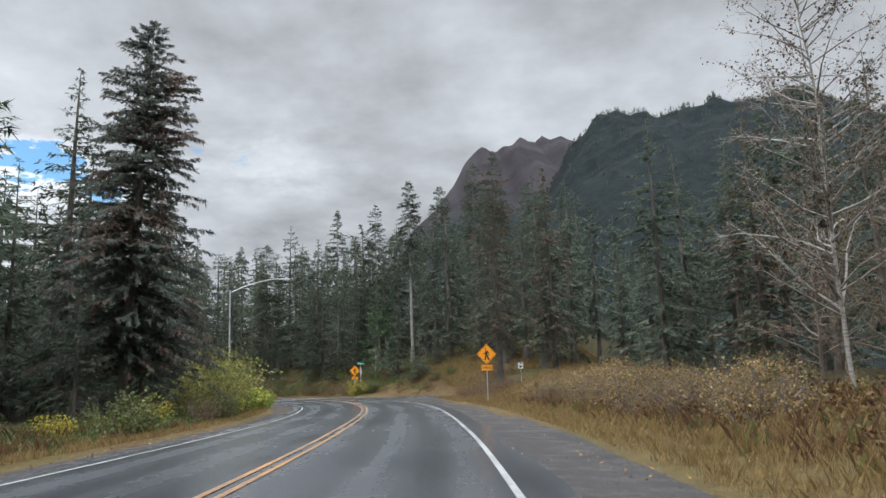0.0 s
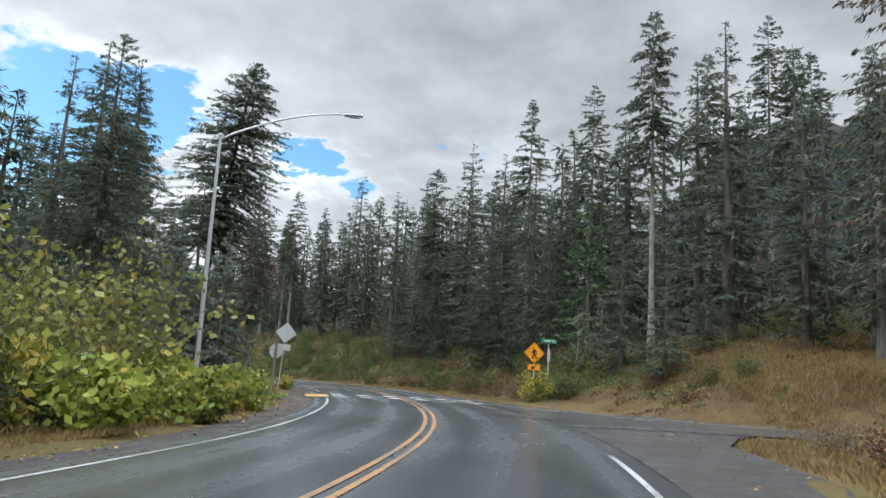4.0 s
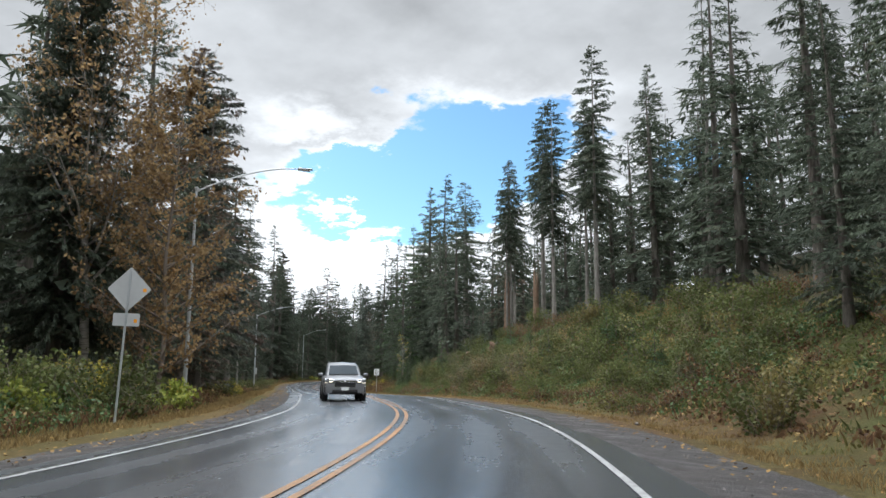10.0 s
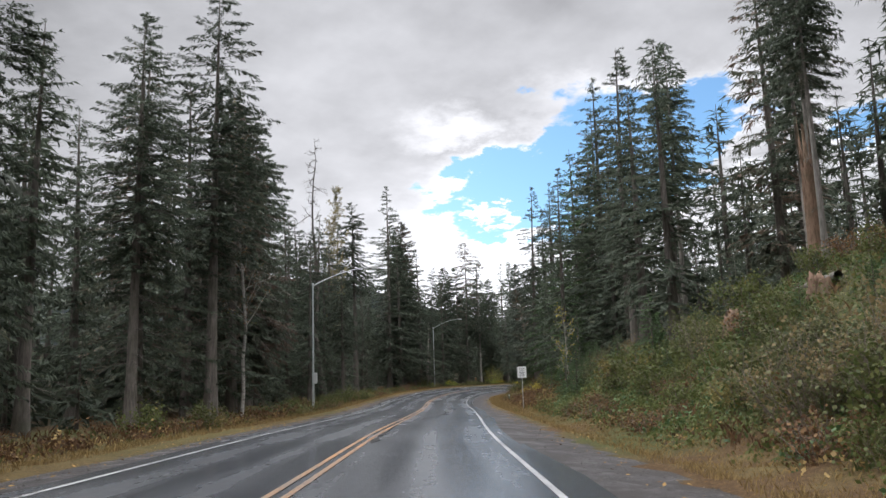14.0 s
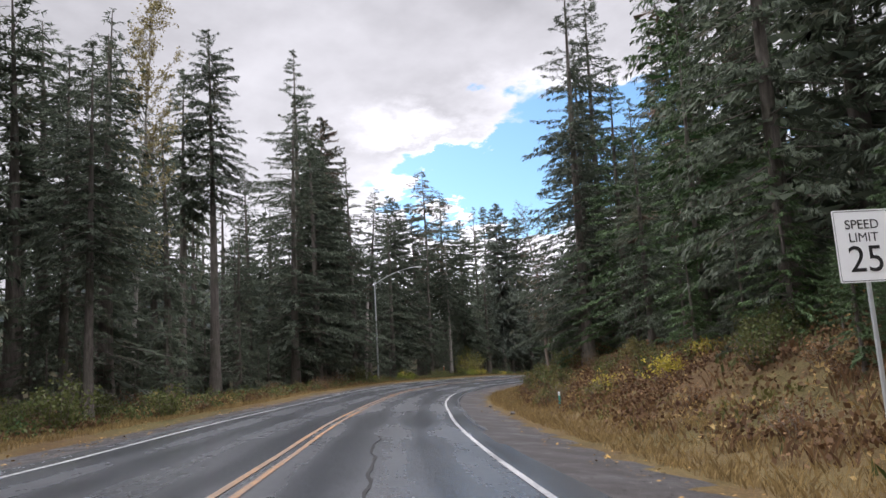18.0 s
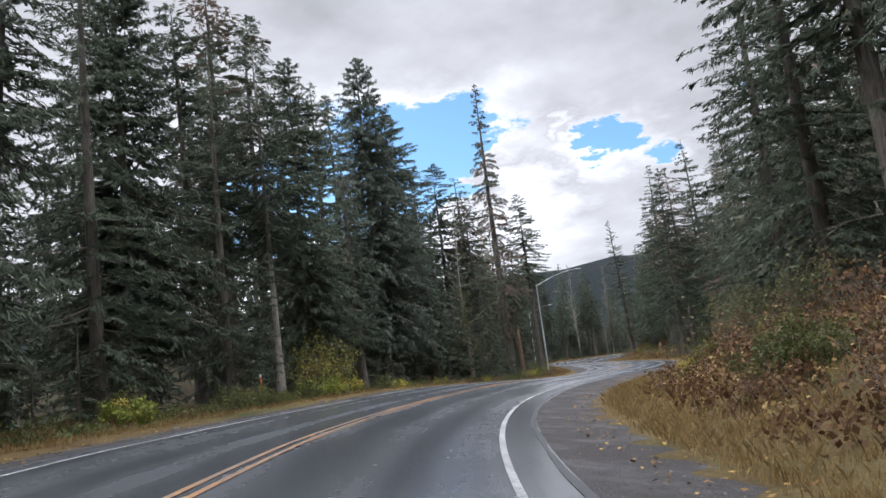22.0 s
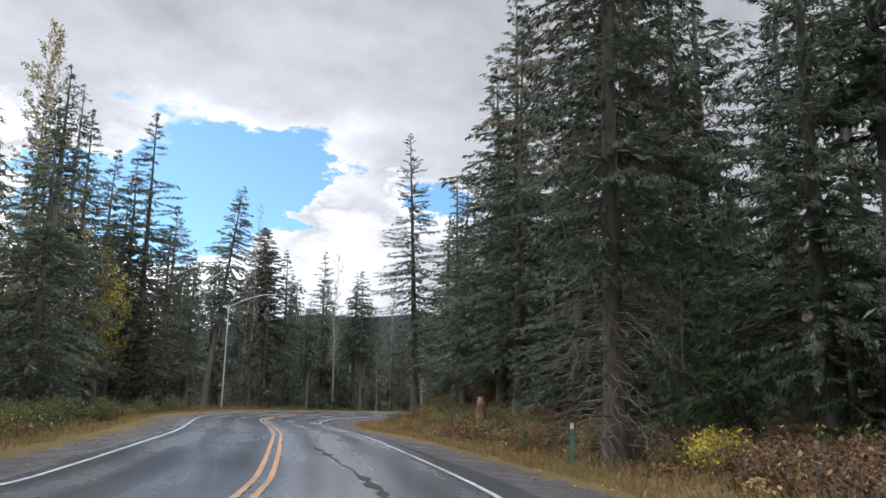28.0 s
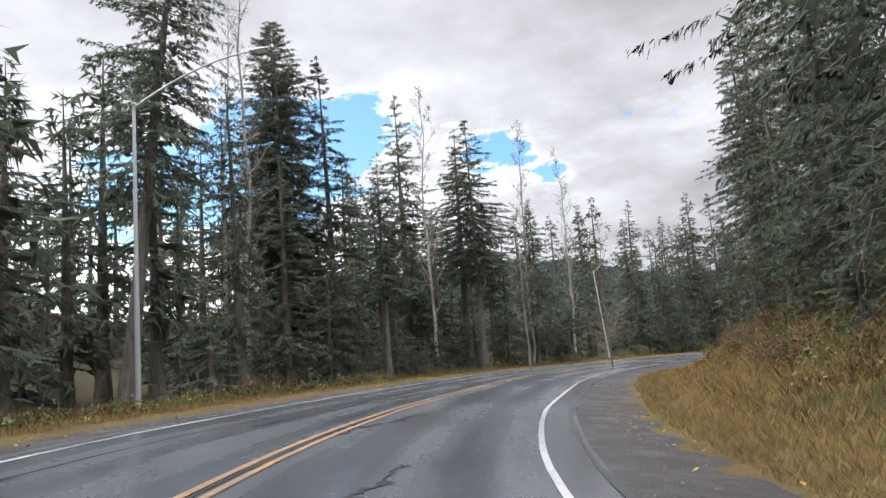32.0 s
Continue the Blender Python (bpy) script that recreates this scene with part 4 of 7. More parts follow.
conifer_tree(-209.0, 265.6, 23, "thin", 1, 95, BARK, NEEDLE, 1.35)
conifer_tree(-213.5, 250.5, 25, "full", 0, 40, BARK, NEEDLE, 1.15)
conifer_tree(-212.0, 256.5, 21, "full", 1, 150, BARK, NEEDLE, 1.15)
conifer_tree(-204.3, 239.0, 28, "column", 0, 260, BARK, NEEDLE, 0.95)
conifer_tree(-169.5, 247.5, 25, "full", 1, 20, BARK, NEEDLE, 1.15)
conifer_tree(-169.0, 255.5, 29, "full", 0, 110, BARK, NEEDLE, 1.1)
conifer_tree(-173.0, 264.0, 27, "full", 2, 200, BARK, NEEDLE, 1.0)
conifer_tree(-171.8, 251.5, 30, "full", 2, 320, BARK, NEEDLE, 1.35)
conifer_tree(-240.0, 293.0, 16, "full", 0, 75, BARK, NEEDLE, 1.25)
conifer_tree(-247.0, 304.0, 19, "full", 1, 190, BARK, NEEDLE, 1.2)
conifer_tree(-180.2, 191.0, 30, "column", 0, 250, BARK, NEEDLE_BROWN, 0.9, label="tall round-topped spruce, brownish with cones")
conifer_tree(-143.4, 152.6, 32, "column", 1, 130, BARK, NEEDLE, 1.0)
for t, o, h in ((23.0, 16.0, 25), (24.2, 16.5, 23), (25.1, 15.5, 22), (12.9, 16.0, 20), (18.2, 16.5, 22)):
    q = at(t, o)
    conifer_tree(float(q[0]), float(q[1]), h, "column", 0, t * 61, BARK, NEEDLE, 0.95)
for x, y, h, i in ((-2.6, 85.0, 6.2, 0), (-0.6, 87.6, 4.6, 1), (-5.2, 89.6, 8.5, 0), (-7.8, 95.2, 11, 1), (-194.4, 284.2, 7.5, 0), (-191.4, 281.6, 6.5, 1), (-196.2, 285.5, 6.0, 1)):
    conifer_tree(x, y, h, "bushy", i, 47 * x, BARK, NEEDLE if y < 94 else NEEDLE_FRESH, 1.2)
for x, y in ((-26.9, 80.9), (-29.6, 85.4)):
    conifer_tree(x, y, 9, "bushy", 0, 61 * x, BARK, NEEDLE_BLUE, 1.0, label="young blue-green spruce beside the footpath")
conifer_tree(-197.4, 281.2, 25, "twiggy", 0, 80, BARK, NEEDLE, 1.15, label="spruce with a straight grey trunk and dead bare lower twigs")
for x, y, h, i in ((-242.0, 296.2, 23, 0), (-246.4, 301.6, 22, 1), (-249.5, 307.0, 24, 2), (-235.4, 288.0, 20, 1)):
    conifer_tree(x, y, h, "full", i, 83 * x, BARK, NEEDLE_BROWN if i else NEEDLE, 1.45)
for x, y, h, i in ((-190.4, 297.5, 25, 0), (-186.6, 293.0, 25, 1)):
    conifer_tree(x, y, h, "full", i, 71 * x, BARK, NEEDLE, 1.2)
for t, o, h in ((19.4, -10.2, 5.5), (18.9, -10.8, 6.0), (20.0, -10.6, 4.5)):
    q = at(t, o)
    conifer_tree(float(q[0]), float(q[1]), h, "bushy", int(t * 10), t * 55, BARK, NEEDLE_FRESH, 1.15, label="young bright green spruce in front of darker trees")
conifer_tree(-195.8, 227.6, 27, "column", 0, 200, BARK, NEEDLE_BLUE, 0.9, label="broad dense spruce over a straight grey trunk")
conifer_tree(-139.6, 189.2, 8.5, "bushy", 0, 40, BARK, NEEDLE_FRESH, 1.25, label="young bright green spruce in front of darker trees")
conifer_tree(-263.6, 341.0, 25.5, "column", 2, 40, BARK, NEEDLE_BROWN, 0.95, label="dense broad dark spruce with a flat brownish top")
conifer_tree(-187.5, 203.5, 17, "full", 1, 285, BARK, NEEDLE, 1.25)
conifer_tree(-191.0, 199.0, 20, "full", 0, 15, BARK, NEEDLE, 1.2)
conifer_tree(-225.4, 318.8, 26, "open", 0, 215, BARK_DARK, NEEDLE, 1.0, lean=(0, 2), label="spruce with long open upper branches over a bare leaning trunk")
conifer_tree(-256.8, 324.6, 27, "tall", 1, 35, BARK, NEEDLE, 1.15, lean=(0, 6))


def scatter(count, inner, outer, spacing, seed, t_range=(-3, 42)):
    """Places in the woods on both sides of the road, at least spacing apart."""
    r = np.random.RandomState(seed)
    out, cells = [], {}

    def near(x, y, gap_):
        cx, cy = int(x // 8), int(y // 8)
        return any((x - a) ** 2 + (y - b) ** 2 < gap_ * gap_ for i in (-1, 0, 1) for j in (-1, 0, 1) for a, b in cells.get((cx + i, cy + j), ()))

    for x, y in placed:
        cells.setdefault((int(x // 8), int(y // 8)), []).append((x, y))
    for _ in range(count):
        t = r.uniform(*t_range)
        left = r.uniform() < 0.5
        lo = over(t, *(LEFT_EDGE if left else RIGHT_EDGE))
        off = (lo + inner + (outer - inner) * r.uniform() ** 1.3) * (1 if left else -1)
        x, y, _z = at(t, off)
        tt, oo = locate(x, y)
        lo2 = over(tt[0], *(LEFT_EDGE if oo[0] > 0 else RIGHT_EDGE))
        if abs(oo[0]) < lo2 + inner * 0.99 or min((x - a) ** 2 + (y - b) ** 2 for a, b in LAMPS) < 42 or in_side_road(x, y) or near(x, y, spacing):
            continue
        cells.setdefault((int(x // 8), int(y // 8)), []).append((x, y))
        out.append((float(x), float(y), float(tt[0]), float(oo[0])))
    return out


LAMPS = ((-233.5, 294.0), (-237.5, 298.0), (-52.5, 107.5), (-47.5, 104.0), (-18.9, 67.7), (-57.4, 113.2), (-117.0, 149.8), (-173.6, 193.4), (-204.5, 260.6), (-249.6, 320.2), (-257.5, 384.0))
LEFT_EDGE = ((-6, 16), (2, 16), (4, 15), (6, 14.5), (8, 15), (10, 15), (13, 13), (18, 13.5), (20, 14.5), (24, 14.5), (27, 13.5), (31, 13.5), (34, 13), (46, 13))
RIGHT_EDGE = ((-6, 17), (1, 19), (4, 26), (6, 22), (8, 13), (10, 12.5), (11.5, 14.5), (12.5, 17), (16, 16.5), (18, 11), (20, 11), (21.5, 11), (24, 13), (27, 11), (30, 10.5), (32, 11), (33.5, 10.5), (46, 10.5))


def in_side_road(x, y):
    """The mouth of the side road and its continuation."""
    return bool(side_gap(x, y) < 3.5) or (x < -16 and x > -45 and abs(y - np.interp(x, (-40, -30, -25, -21.5, -18.6), (90, 82.5, 79.6, 78.2, 77.4))) < 2.6)


edge_trees = scatter(9000, 0.0, 12.0, 3.9, 31)
placed += [(a, b) for a, b, _, _ in edge_trees]
r = np.random.RandomState(5)
order = sorted(range(len(edge_trees)), key=lambda q: abs(edge_trees[q][3]) - over(edge_trees[q][2], *(LEFT_EDGE if edge_trees[q][3] > 0 else RIGHT_EDGE)))
near_n = 52
for n_, q in enumerate(order[:near_n]):
    x, y, t, off = edge_trees[q]
    sort = r.choice(["full", "full", "slim", "bushy", "bushy", "tall"])
    if off < 0 and 10.5 < t < 17:
        sort = r.choice(["tall", "thin", "slim", "bushy"])
    if off < 0 and 17 < t < 36:
        sort = r.choice(["full", "full", "slim", "bushy"])
    h = {"full": r.uniform(11, 20), "tall": r.uniform(15, 23), "slim": r.uniform(12, 20), "bushy": r.uniform(3.5, 8), "thin": r.uniform(16, 22)}[sort]
    nd = NEEDLE if r.uniform() < 0.8 else (NEEDLE_BROWN if sort != "bushy" else NEEDLE_FRESH)
    conifer_tree(x, y, h, sort, r.randint(0, 3), r.uniform(0, 360), BARK if r.uniform() < 0.8 else BARK_PALE, nd, r.uniform(1.2, 1.6))


def ridge_trees():
    """Small spiky trees on the near mountain, denser along its crest."""
    r = np.random.RandomState(9)
    raw = [conifer(s, 14, 0.02, 2.6, 18, 4, 2.4, 0.9, 0.2, 0.0, 0.8, sticks=False, sides=3, fans=1)[1] for s in (301, 302, 303)]
    vs, fs, n = [], [], 0
    u, v = np.r_[r.uniform(-235, 250, 900), r.uniform(-240, 250, 420)], np.r_[r.normal(-3, 7, 900), r.uniform(-260, 0, 420)]
    c, s = math.cos(radians(-8)), math.sin(radians(-8))
    x, y = 330 + u * c - v * s, 835 + u * s + v * c
    z = ground_z(x, y)
    for a, b, h in zip(x, y, z):
        cv, cf = raw[r.randint(0, 3)]
        vs.append(cv * r.uniform(0.28, 0.62) + (a, b, h - 2)), fs.append(cf + n)
        n += len(cv)
    me = quick_mesh("mountain_woods", np.vstack(vs), np.vstack(fs))
    me.materials.append(NEEDLE)
    tagged(new("mountain_woods", me), "dark spiky conifers on the distant mountainside", "woods", "", "stuff")


ridge_trees()
deep = [edge_trees[q] for q in order[near_n + 170 :]] + scatter(9000, 8.0, 38.0, 5.7, 32)


def far_woods(places, name, label, raws, small, tall):
    r = np.random.RandomState(77)
    xs, ys = np.array([p[0] for p in places]), np.array([p[1] for p in places])
    zs = ground_z(xs, ys)
    tv, tf, cv, cf, nt_, nc_ = [], [], [], [], 0, 0
    for x, y, z in zip(xs, ys, zs):
        (a, fa), (b, fb) = raws[r.randint(0, len(raws))]
        k, w, th = r.uniform(small, tall), r.uniform(1.2, 1.6), r.uniform(0, 6.28)
        c, s = math.cos(th), math.sin(th)
        rot = np.array([[c * k * w, -s * k * w, 0], [s * k * w, c * k * w, 0], [0, 0, k]])
        tv.append(a @ rot.T + (x, y, z)), tf.append(fa + nt_), cv.append(b @ rot.T + (x, y, z)), cf.append(fb + nc_)
        nt_, nc_ = nt_ + len(a), nc_ + len(b)
    holder = thing(name, label, "woods", kind="stuff")
    part("trunks", quick_mesh("trunks", np.vstack(tv), np.vstack(tf), True), BARK, holder)
    part("crowns", quick_mesh("crowns", np.vstack(cv), np.vstack(cf)), NEEDLE, holder)


far_woods([edge_trees[q] for q in order[near_n : near_n + 170]], "roadside_woods", "dark conifers standing close behind the first row", MID["full"] + MID["slim"] + MID["tall"][:1], 0.6, 1.05)
far_woods(deep, "deep_woods", "dense dark conifer woods behind the roadside trees", FAR, 0.6, 1.1)
YOUNG = [conifer(s, 7, 0.0, 2.3, 54, 6, 0.8, 0.26, 0.2, 0.05, 0.8, sticks=False, sides=4, fans=4) for s in (31, 32, 33)]
under_ = [p for p in scatter(5000, 1.5, 16.0, 3.4, 35) if not (p[3] < 0 and (p[2] < 8.5 or 11 < p[2] < 16.5))]
far_woods(under_, "young_woods", "young conifers filling the gaps beneath the taller trees", YOUNG, 0.5, 1.15)


# ---- leafless and thinly leaved trees ----
def broadleaf(seed, high, spread, base, limbs, leaves, leaf, wild=0.25, girth=None, up=0.9, tip_leaves=0.5):
    """Wood and leaves of a slender deciduous tree: a bent stem, rising limbs, twigs and small loose leaves."""
    r = np.random.RandomState(seed)
    k = np.linspace(0, 1, 12)
    bend = np.cumsum(r.normal(0, 0.006 * high, (12, 2)), 0) + np.outer(k**2, r.normal(0, 0.02 * high, 2))
    stem = np.c_[bend, -0.3 + (high + 0.3) * k]
    g = girth or 0.007 * high + 0.03
    wood = [tube(stem, g * np.maximum(1 - k, 0.04) ** 0.8, 8)]
    spots = []
    for i in range(limbs):
        u = base + (1 - base) * (i + r.uniform()) / limbs
        p = np.array([np.interp(u, k, stem[:, c]) for c in range(3)])
        a, rise = r.uniform(0, 6.28), up * r.uniform(0.6, 1.3)
        ln = spread * (1 - u) ** 0.55 * r.uniform(0.6, 1.15) + 0.35
        pts, d = [p], np.array([math.cos(a), math.sin(a), rise])
        d /= np.linalg.norm(d)
        for _ in range(4):
            d = d + r.normal(0, wild * 0.35, 3) + (0, 0, 0.06)
            d /= np.linalg.norm(d)
            pts.append(pts[-1] + d * ln / 4)
        pts = np.array(pts)
        wood.append(tube(pts, np.linspace(max(0.009 + 0.009 * ln, 0.16 * g), 0.004 + 0.02 * g, 5), 4))
        for _ in range(int(5 + 3.0 * ln)):
            s = r.uniform(0.2, 1.0)
            q = np.array([np.interp(s * 4, range(5), pts[:, c]) for c in range(3)])
            e = d + r.normal(0, 0.65, 3)
            e /= np.linalg.norm(e)
            l2 = r.uniform(0.2, 0.45) * (0.6 + 0.35 * ln)
            q1, q2 = q + e * l2 * 0.5, q + (e + r.normal(0, 0.25, 3)) * l2
            wood.append(tube(np.array([q, q1, q2]), (0.008, 0.006, 0.003), 3))
            spots += [q1, q2, q + 0.3 * (q1 - q)]
            for _ in range(2):
                f = e + r.normal(0, 0.7, 3)
                q3 = q1 + f * l2 * 0.35
                wood.append(tube(np.array([q1, q3]), (0.005, 0.002), 3))
                spots.append(q3)
    spots = np.array(spots)
    m = leaves
    c = spots[r.randint(0, len(spots), m)] + r.normal(0, 0.06, (m, 3))
    return joined(wood), leaf_quads(c, leaf, r)


def leaf_quads(centres, size, r):
    m = len(centres)
    d = r.normal(0, 1, (m, 3)) + (0, 0, -0.4)
    d /= np.linalg.norm(d, axis=1)[:, None]
    s = np.cross(d, r.normal(0, 1, (m, 3)))
    s /= np.linalg.norm(s, axis=1)[:, None] + 1e-9
    l = size * r.uniform(0.6, 1.3, m)[:, None]
    v = np.stack([centres, centres + d * l * 0.5 + s * l * 0.36, centres + d * l, centres + d * l * 0.5 - s * l * 0.36], 1).reshape(-1, 3)
    return v, np.arange(4 * m).reshape(-1, 4)


def broadleaf_tree(x, y, raw, bark, leaves, label, turn=0.0, lean=(0, 0), k=1.0, name="deciduous_tree"):
    (tv, tf), (lv, lf) = raw
    z = float(ground_z(np.array([x]), np.array([y]))[0])
    ob = thing(name, label, "tree", "deciduous trees along the road", m=pose(x, y, z - 0.05, lean[0], lean[1], turn) @ Matrix.Diagonal((k, k, k, 1)))
    a, b = quick_mesh("trunk", tv, tf, True), quick_mesh("leaves", lv, lf)
    part("trunk", a, bark, ob)
    part("leaves", b, leaves, ob)
    placed.append((x, y))
    return ob


broadleaf_tree(13.2, 24.5, broadleaf(61, 18, 5.0, 0.15, 96, 5200, 0.10, 0.4, 0.085, 0.55), BIRCH, LEAF_BROWN, "pale-barked birch, almost leafless, with wide crooked branches")
broadleaf_tree(18.5, 21, broadleaf(62, 11, 3.2, 0.1, 46, 900, 0.09, 0.5, 0.1, 0.5), TWIG, LEAF_BROWN, "leafless grey thicket tree with tangled twigs")
broadleaf_tree(20.5, 29, broadleaf(163, 10, 3.4, 0.1, 44, 1000, 0.09, 0.5, 0.09, 0.45), TWIG, LEAF_BROWN, "leafless grey thicket tree with tangled twigs")
for x, y, h, q in ((22.5, 24, 11, 361), (17, 27.5, 9, 362), (24.5, 33, 12, 363), (19, 36, 10, 364), (16.2, 23, 6, 365)):
    broadleaf_tree(x, y, broadleaf(q, h, 3.2, 0.06, 48, 1100, 0.09, 0.5, 0.07, 0.5), TWIG, LEAF_BROWN, "leafless grey thicket tree with tangled twigs")
broadleaf_tree(12.8, 17.5, broadleaf(164, 7, 2.8, 0.1, 36, 700, 0.09, 0.5, 0.08, 0.45), TWIG, LEAF_BROWN, "leafless grey thicket tree with tangled twigs")
broadleaf_tree(15.5, 31, broadleaf(63, 9, 3.0, 0.1, 40, 1000, 0.09, 0.5, 0.09, 0.5), TWIG, LEAF_BROWN, "leafless grey thicket tree with tangled twigs")
broadleaf_tree(-55.2, 108, broadleaf(64, 23.5, 7.8, 0.2, 84, 15000, 0.16, 0.25, 0.2, 1.1), BIRCH, LEAF_ORANGE, "tall cottonwood with sparse orange-yellow autumn leaves")
broadleaf_tree(-53.5, 110.5, broadleaf(65, 13.5, 4.4, 0.1, 56, 6500, 0.17, 0.35, 0.12, 0.6), TWIG, LEAF_ORANGE, "orange-leaved deciduous tree beneath a taller cottonwood")
broadleaf_tree(-58.5, 111.5, broadleaf(66, 12, 3.4, 0.12, 52, 5500, 0.17, 0.35, 0.12, 0.7), TWIG, LEAF_ORANGE, "orange-leaved deciduous tree beneath a taller cottonwood")
broadleaf_tree(-104.5, 140.5, broadleaf(67, 20, 2.4, 0.25, 44, 1300, 0.11, 0.3, 0.12, 1.2), BIRCH, LEAF_BROWN, "slender pale birch with only a few brown leaves")
broadleaf_tree(-151.0, 164.8, broadleaf(68, 27, 4.6, 0.25, 70, 9500, 0.15, 0.25, 0.15, 1.4), BIRCH, LEAF_TAN, "slender poplar with thin yellowish foliage")
broadleaf_tree(-152.3, 197.6, broadleaf(69, 15, 3.4, 0.3, 40, 900, 0.12, 0.35, 0.15, 0.7), TWIG, LEAF_BROWN, "dark deciduous tree with a last few hanging leaves", lean=(0, -2))
broadleaf_tree(-198.8, 240.8, broadleaf(70, 17.5, 2.6, 0.25, 34, 700, 0.10, 0.4, 0.12, 0.5), BIRCH, LEAF_GREEN, "pale leaning birch with bare crooked branches", lean=(0, 3))
broadleaf_tree(-196, 237.5, broadleaf(71, 8, 2.2, 0.15, 30, 1500, 0.13, 0.4, 0.08, 0.6), TWIG, LEAF_GREEN, "small alder with dull green leaves")
for x, y, h, s in ((-260, 354.4, 24, 72), (-259, 368, 23.5, 73), (-261, 383, 24.5, 74)):
    broadleaf_tree(x, y, broadleaf(s, h, 2.9, 0.2, 56, 1500, 0.10, 0.2, 0.15, 1.7), BIRCH, LEAF_BROWN, "tall leafless cottonwood with pale bark and upright twigs")
broadleaf_tree(-256.6, 331.3, broadleaf(75, 26, 2.4, 0.2, 60, 500, 0.09, 0.3, 0.15, 0.9), BIRCH, LEAF_BROWN, "bare birch with a thin whippy top")
broadleaf_tree(-254.5, 328.5, broadleaf(76, 20, 2.4, 0.15, 56, 500, 0.09, 0.4, 0.12, 0.5), BIRCH, LEAF_BROWN, "bare birch with drooping twigs")
broadleaf_tree(-240.0, 297.3, broadleaf(77, 12, 2.2, 0.2, 34, 2600, 0.15, 0.35, 0.1, 0.7), TWIG, LEAF_YELLOW, "young birch with scattered yellow leaves")
broadleaf_tree(-243.6, 301.0, broadleaf(78, 11, 2.2, 0.2, 34, 2400, 0.15, 0.35, 0.1, 0.7), TWIG, LEAF_YELLOW, "young birch with scattered yellow leaves")
broadleaf_tree(-231.2, 285.4, broadleaf(87, 22, 4.0, 0.15, 64, 7500, 0.13, 0.3, 0.13, 1.0), BIRCH, LEAF_TAN, "tall pale birch with thin yellow-tan leaves")
broadleaf_tree(-268, 374.6, broadleaf(79, 13, 1.8, 0.2, 30, 200, 0.09, 0.4, 0.12, 0.5), BARK_PALE, LEAF_BROWN, "broken pale trunk with short bare branches")
broadleaf_tree(-251, 352, broadleaf(80, 12, 2.0, 0.2, 34, 300, 0.09, 0.4, 0.10, 0.5), BARK_PALE, LEAF_BROWN, "broken pale trunk with short bare branches")
broadleaf_tree(-247, 358, broadleaf(81, 11, 2.2, 0.15, 40, 500, 0.09, 0.4, 0.09, 0.4), TWIG, LEAF_BROWN, "bare grey young tree with fine twigs")
broadleaf_tree(-8.2, 92.3, broadleaf(82, 4.2, 0.9, 0.12, 16, 60, 0.08, 0.4, 0.03, 1.2), BIRCH, LEAF_YELLOW, "bare pale sapling beside a road sign", name="sapling")
broadleaf_tree(-6.6, 92.0, broadleaf(83, 4.4, 1.0, 0.12, 18, 60, 0.08, 0.4, 0.03, 1.1), BIRCH, LEAF_YELLOW, "bare pale sapling beside a road sign", name="sapling")
broadleaf_tree(-109.5, 169.8, broadleaf(84, 6.5, 1.8, 0.1, 26, 260, 0.16, 0.4, 0.06, 0.7), BIRCH, LEAF_YELLOW, "crooked bare shrub-like tree with a few large pale leaves")
# dead snags
broadleaf_tree(-129.2, 155, broadleaf(85, 26.5, 3.4, 0.42, 40, 4, 0.05, 1.1, 0.25, -0.15), BARK, LEAF_BROWN, "dead grey snag with twisted downward branches", name="dead_tree")
broadleaf_tree(-48.5, 146, broadleaf(86, 24, 2.2, 0.7, 8, 4, 0.05, 0.9, 0.2, 0.3), BARK_PALE, LEAF_BROWN, "dead bare treetop with curled branches", name="dead_tree")


# ---- side road, path and crossing ----
def ribbon(name, points, widths, material, label, category, lift=0.05, kind="structure", rows=40, drape=False):
    """A strip laid over the ground along a few points."""
    p = smooth_line(points, rows)
    w = np.interp(np.linspace(0, 1, len(p)), np.linspace(0, 1, len(widths)), widths)
    d = np.gradient(p, axis=0)
    d /= np.linalg.norm(d, axis=1)[:, None]
    nrm = np.stack([-d[:, 1], d[:, 0]], 1)
    cols = np.linspace(-0.5, 0.5, 9)
    q = p[:, None] + nrm[:, None] * (w[:, None] * cols)[..., None]
    z = (ground_z(q[..., 0], q[..., 1]) if drape else side_level(q[..., 0], q[..., 1])) + lift
    v = np.concatenate([q, z[..., None]], -1).reshape(-1, 3)
    n, m = len(p), 9
    i, j = np.meshgrid(np.arange(n - 1), np.arange(m - 1), indexing="ij")
    a = i * m + j
    me = quick_mesh(name, v, np.stack([a, a + m, a + m + 1, a + 1], -1).reshape(-1, 4), True)
    me.materials.append(material)
    return tagged(new(name, me), label, category, "", kind)


def side_level(x, y):
    return np.full(np.shape(x), 0.05) + 0.0 * np.asarray(x)


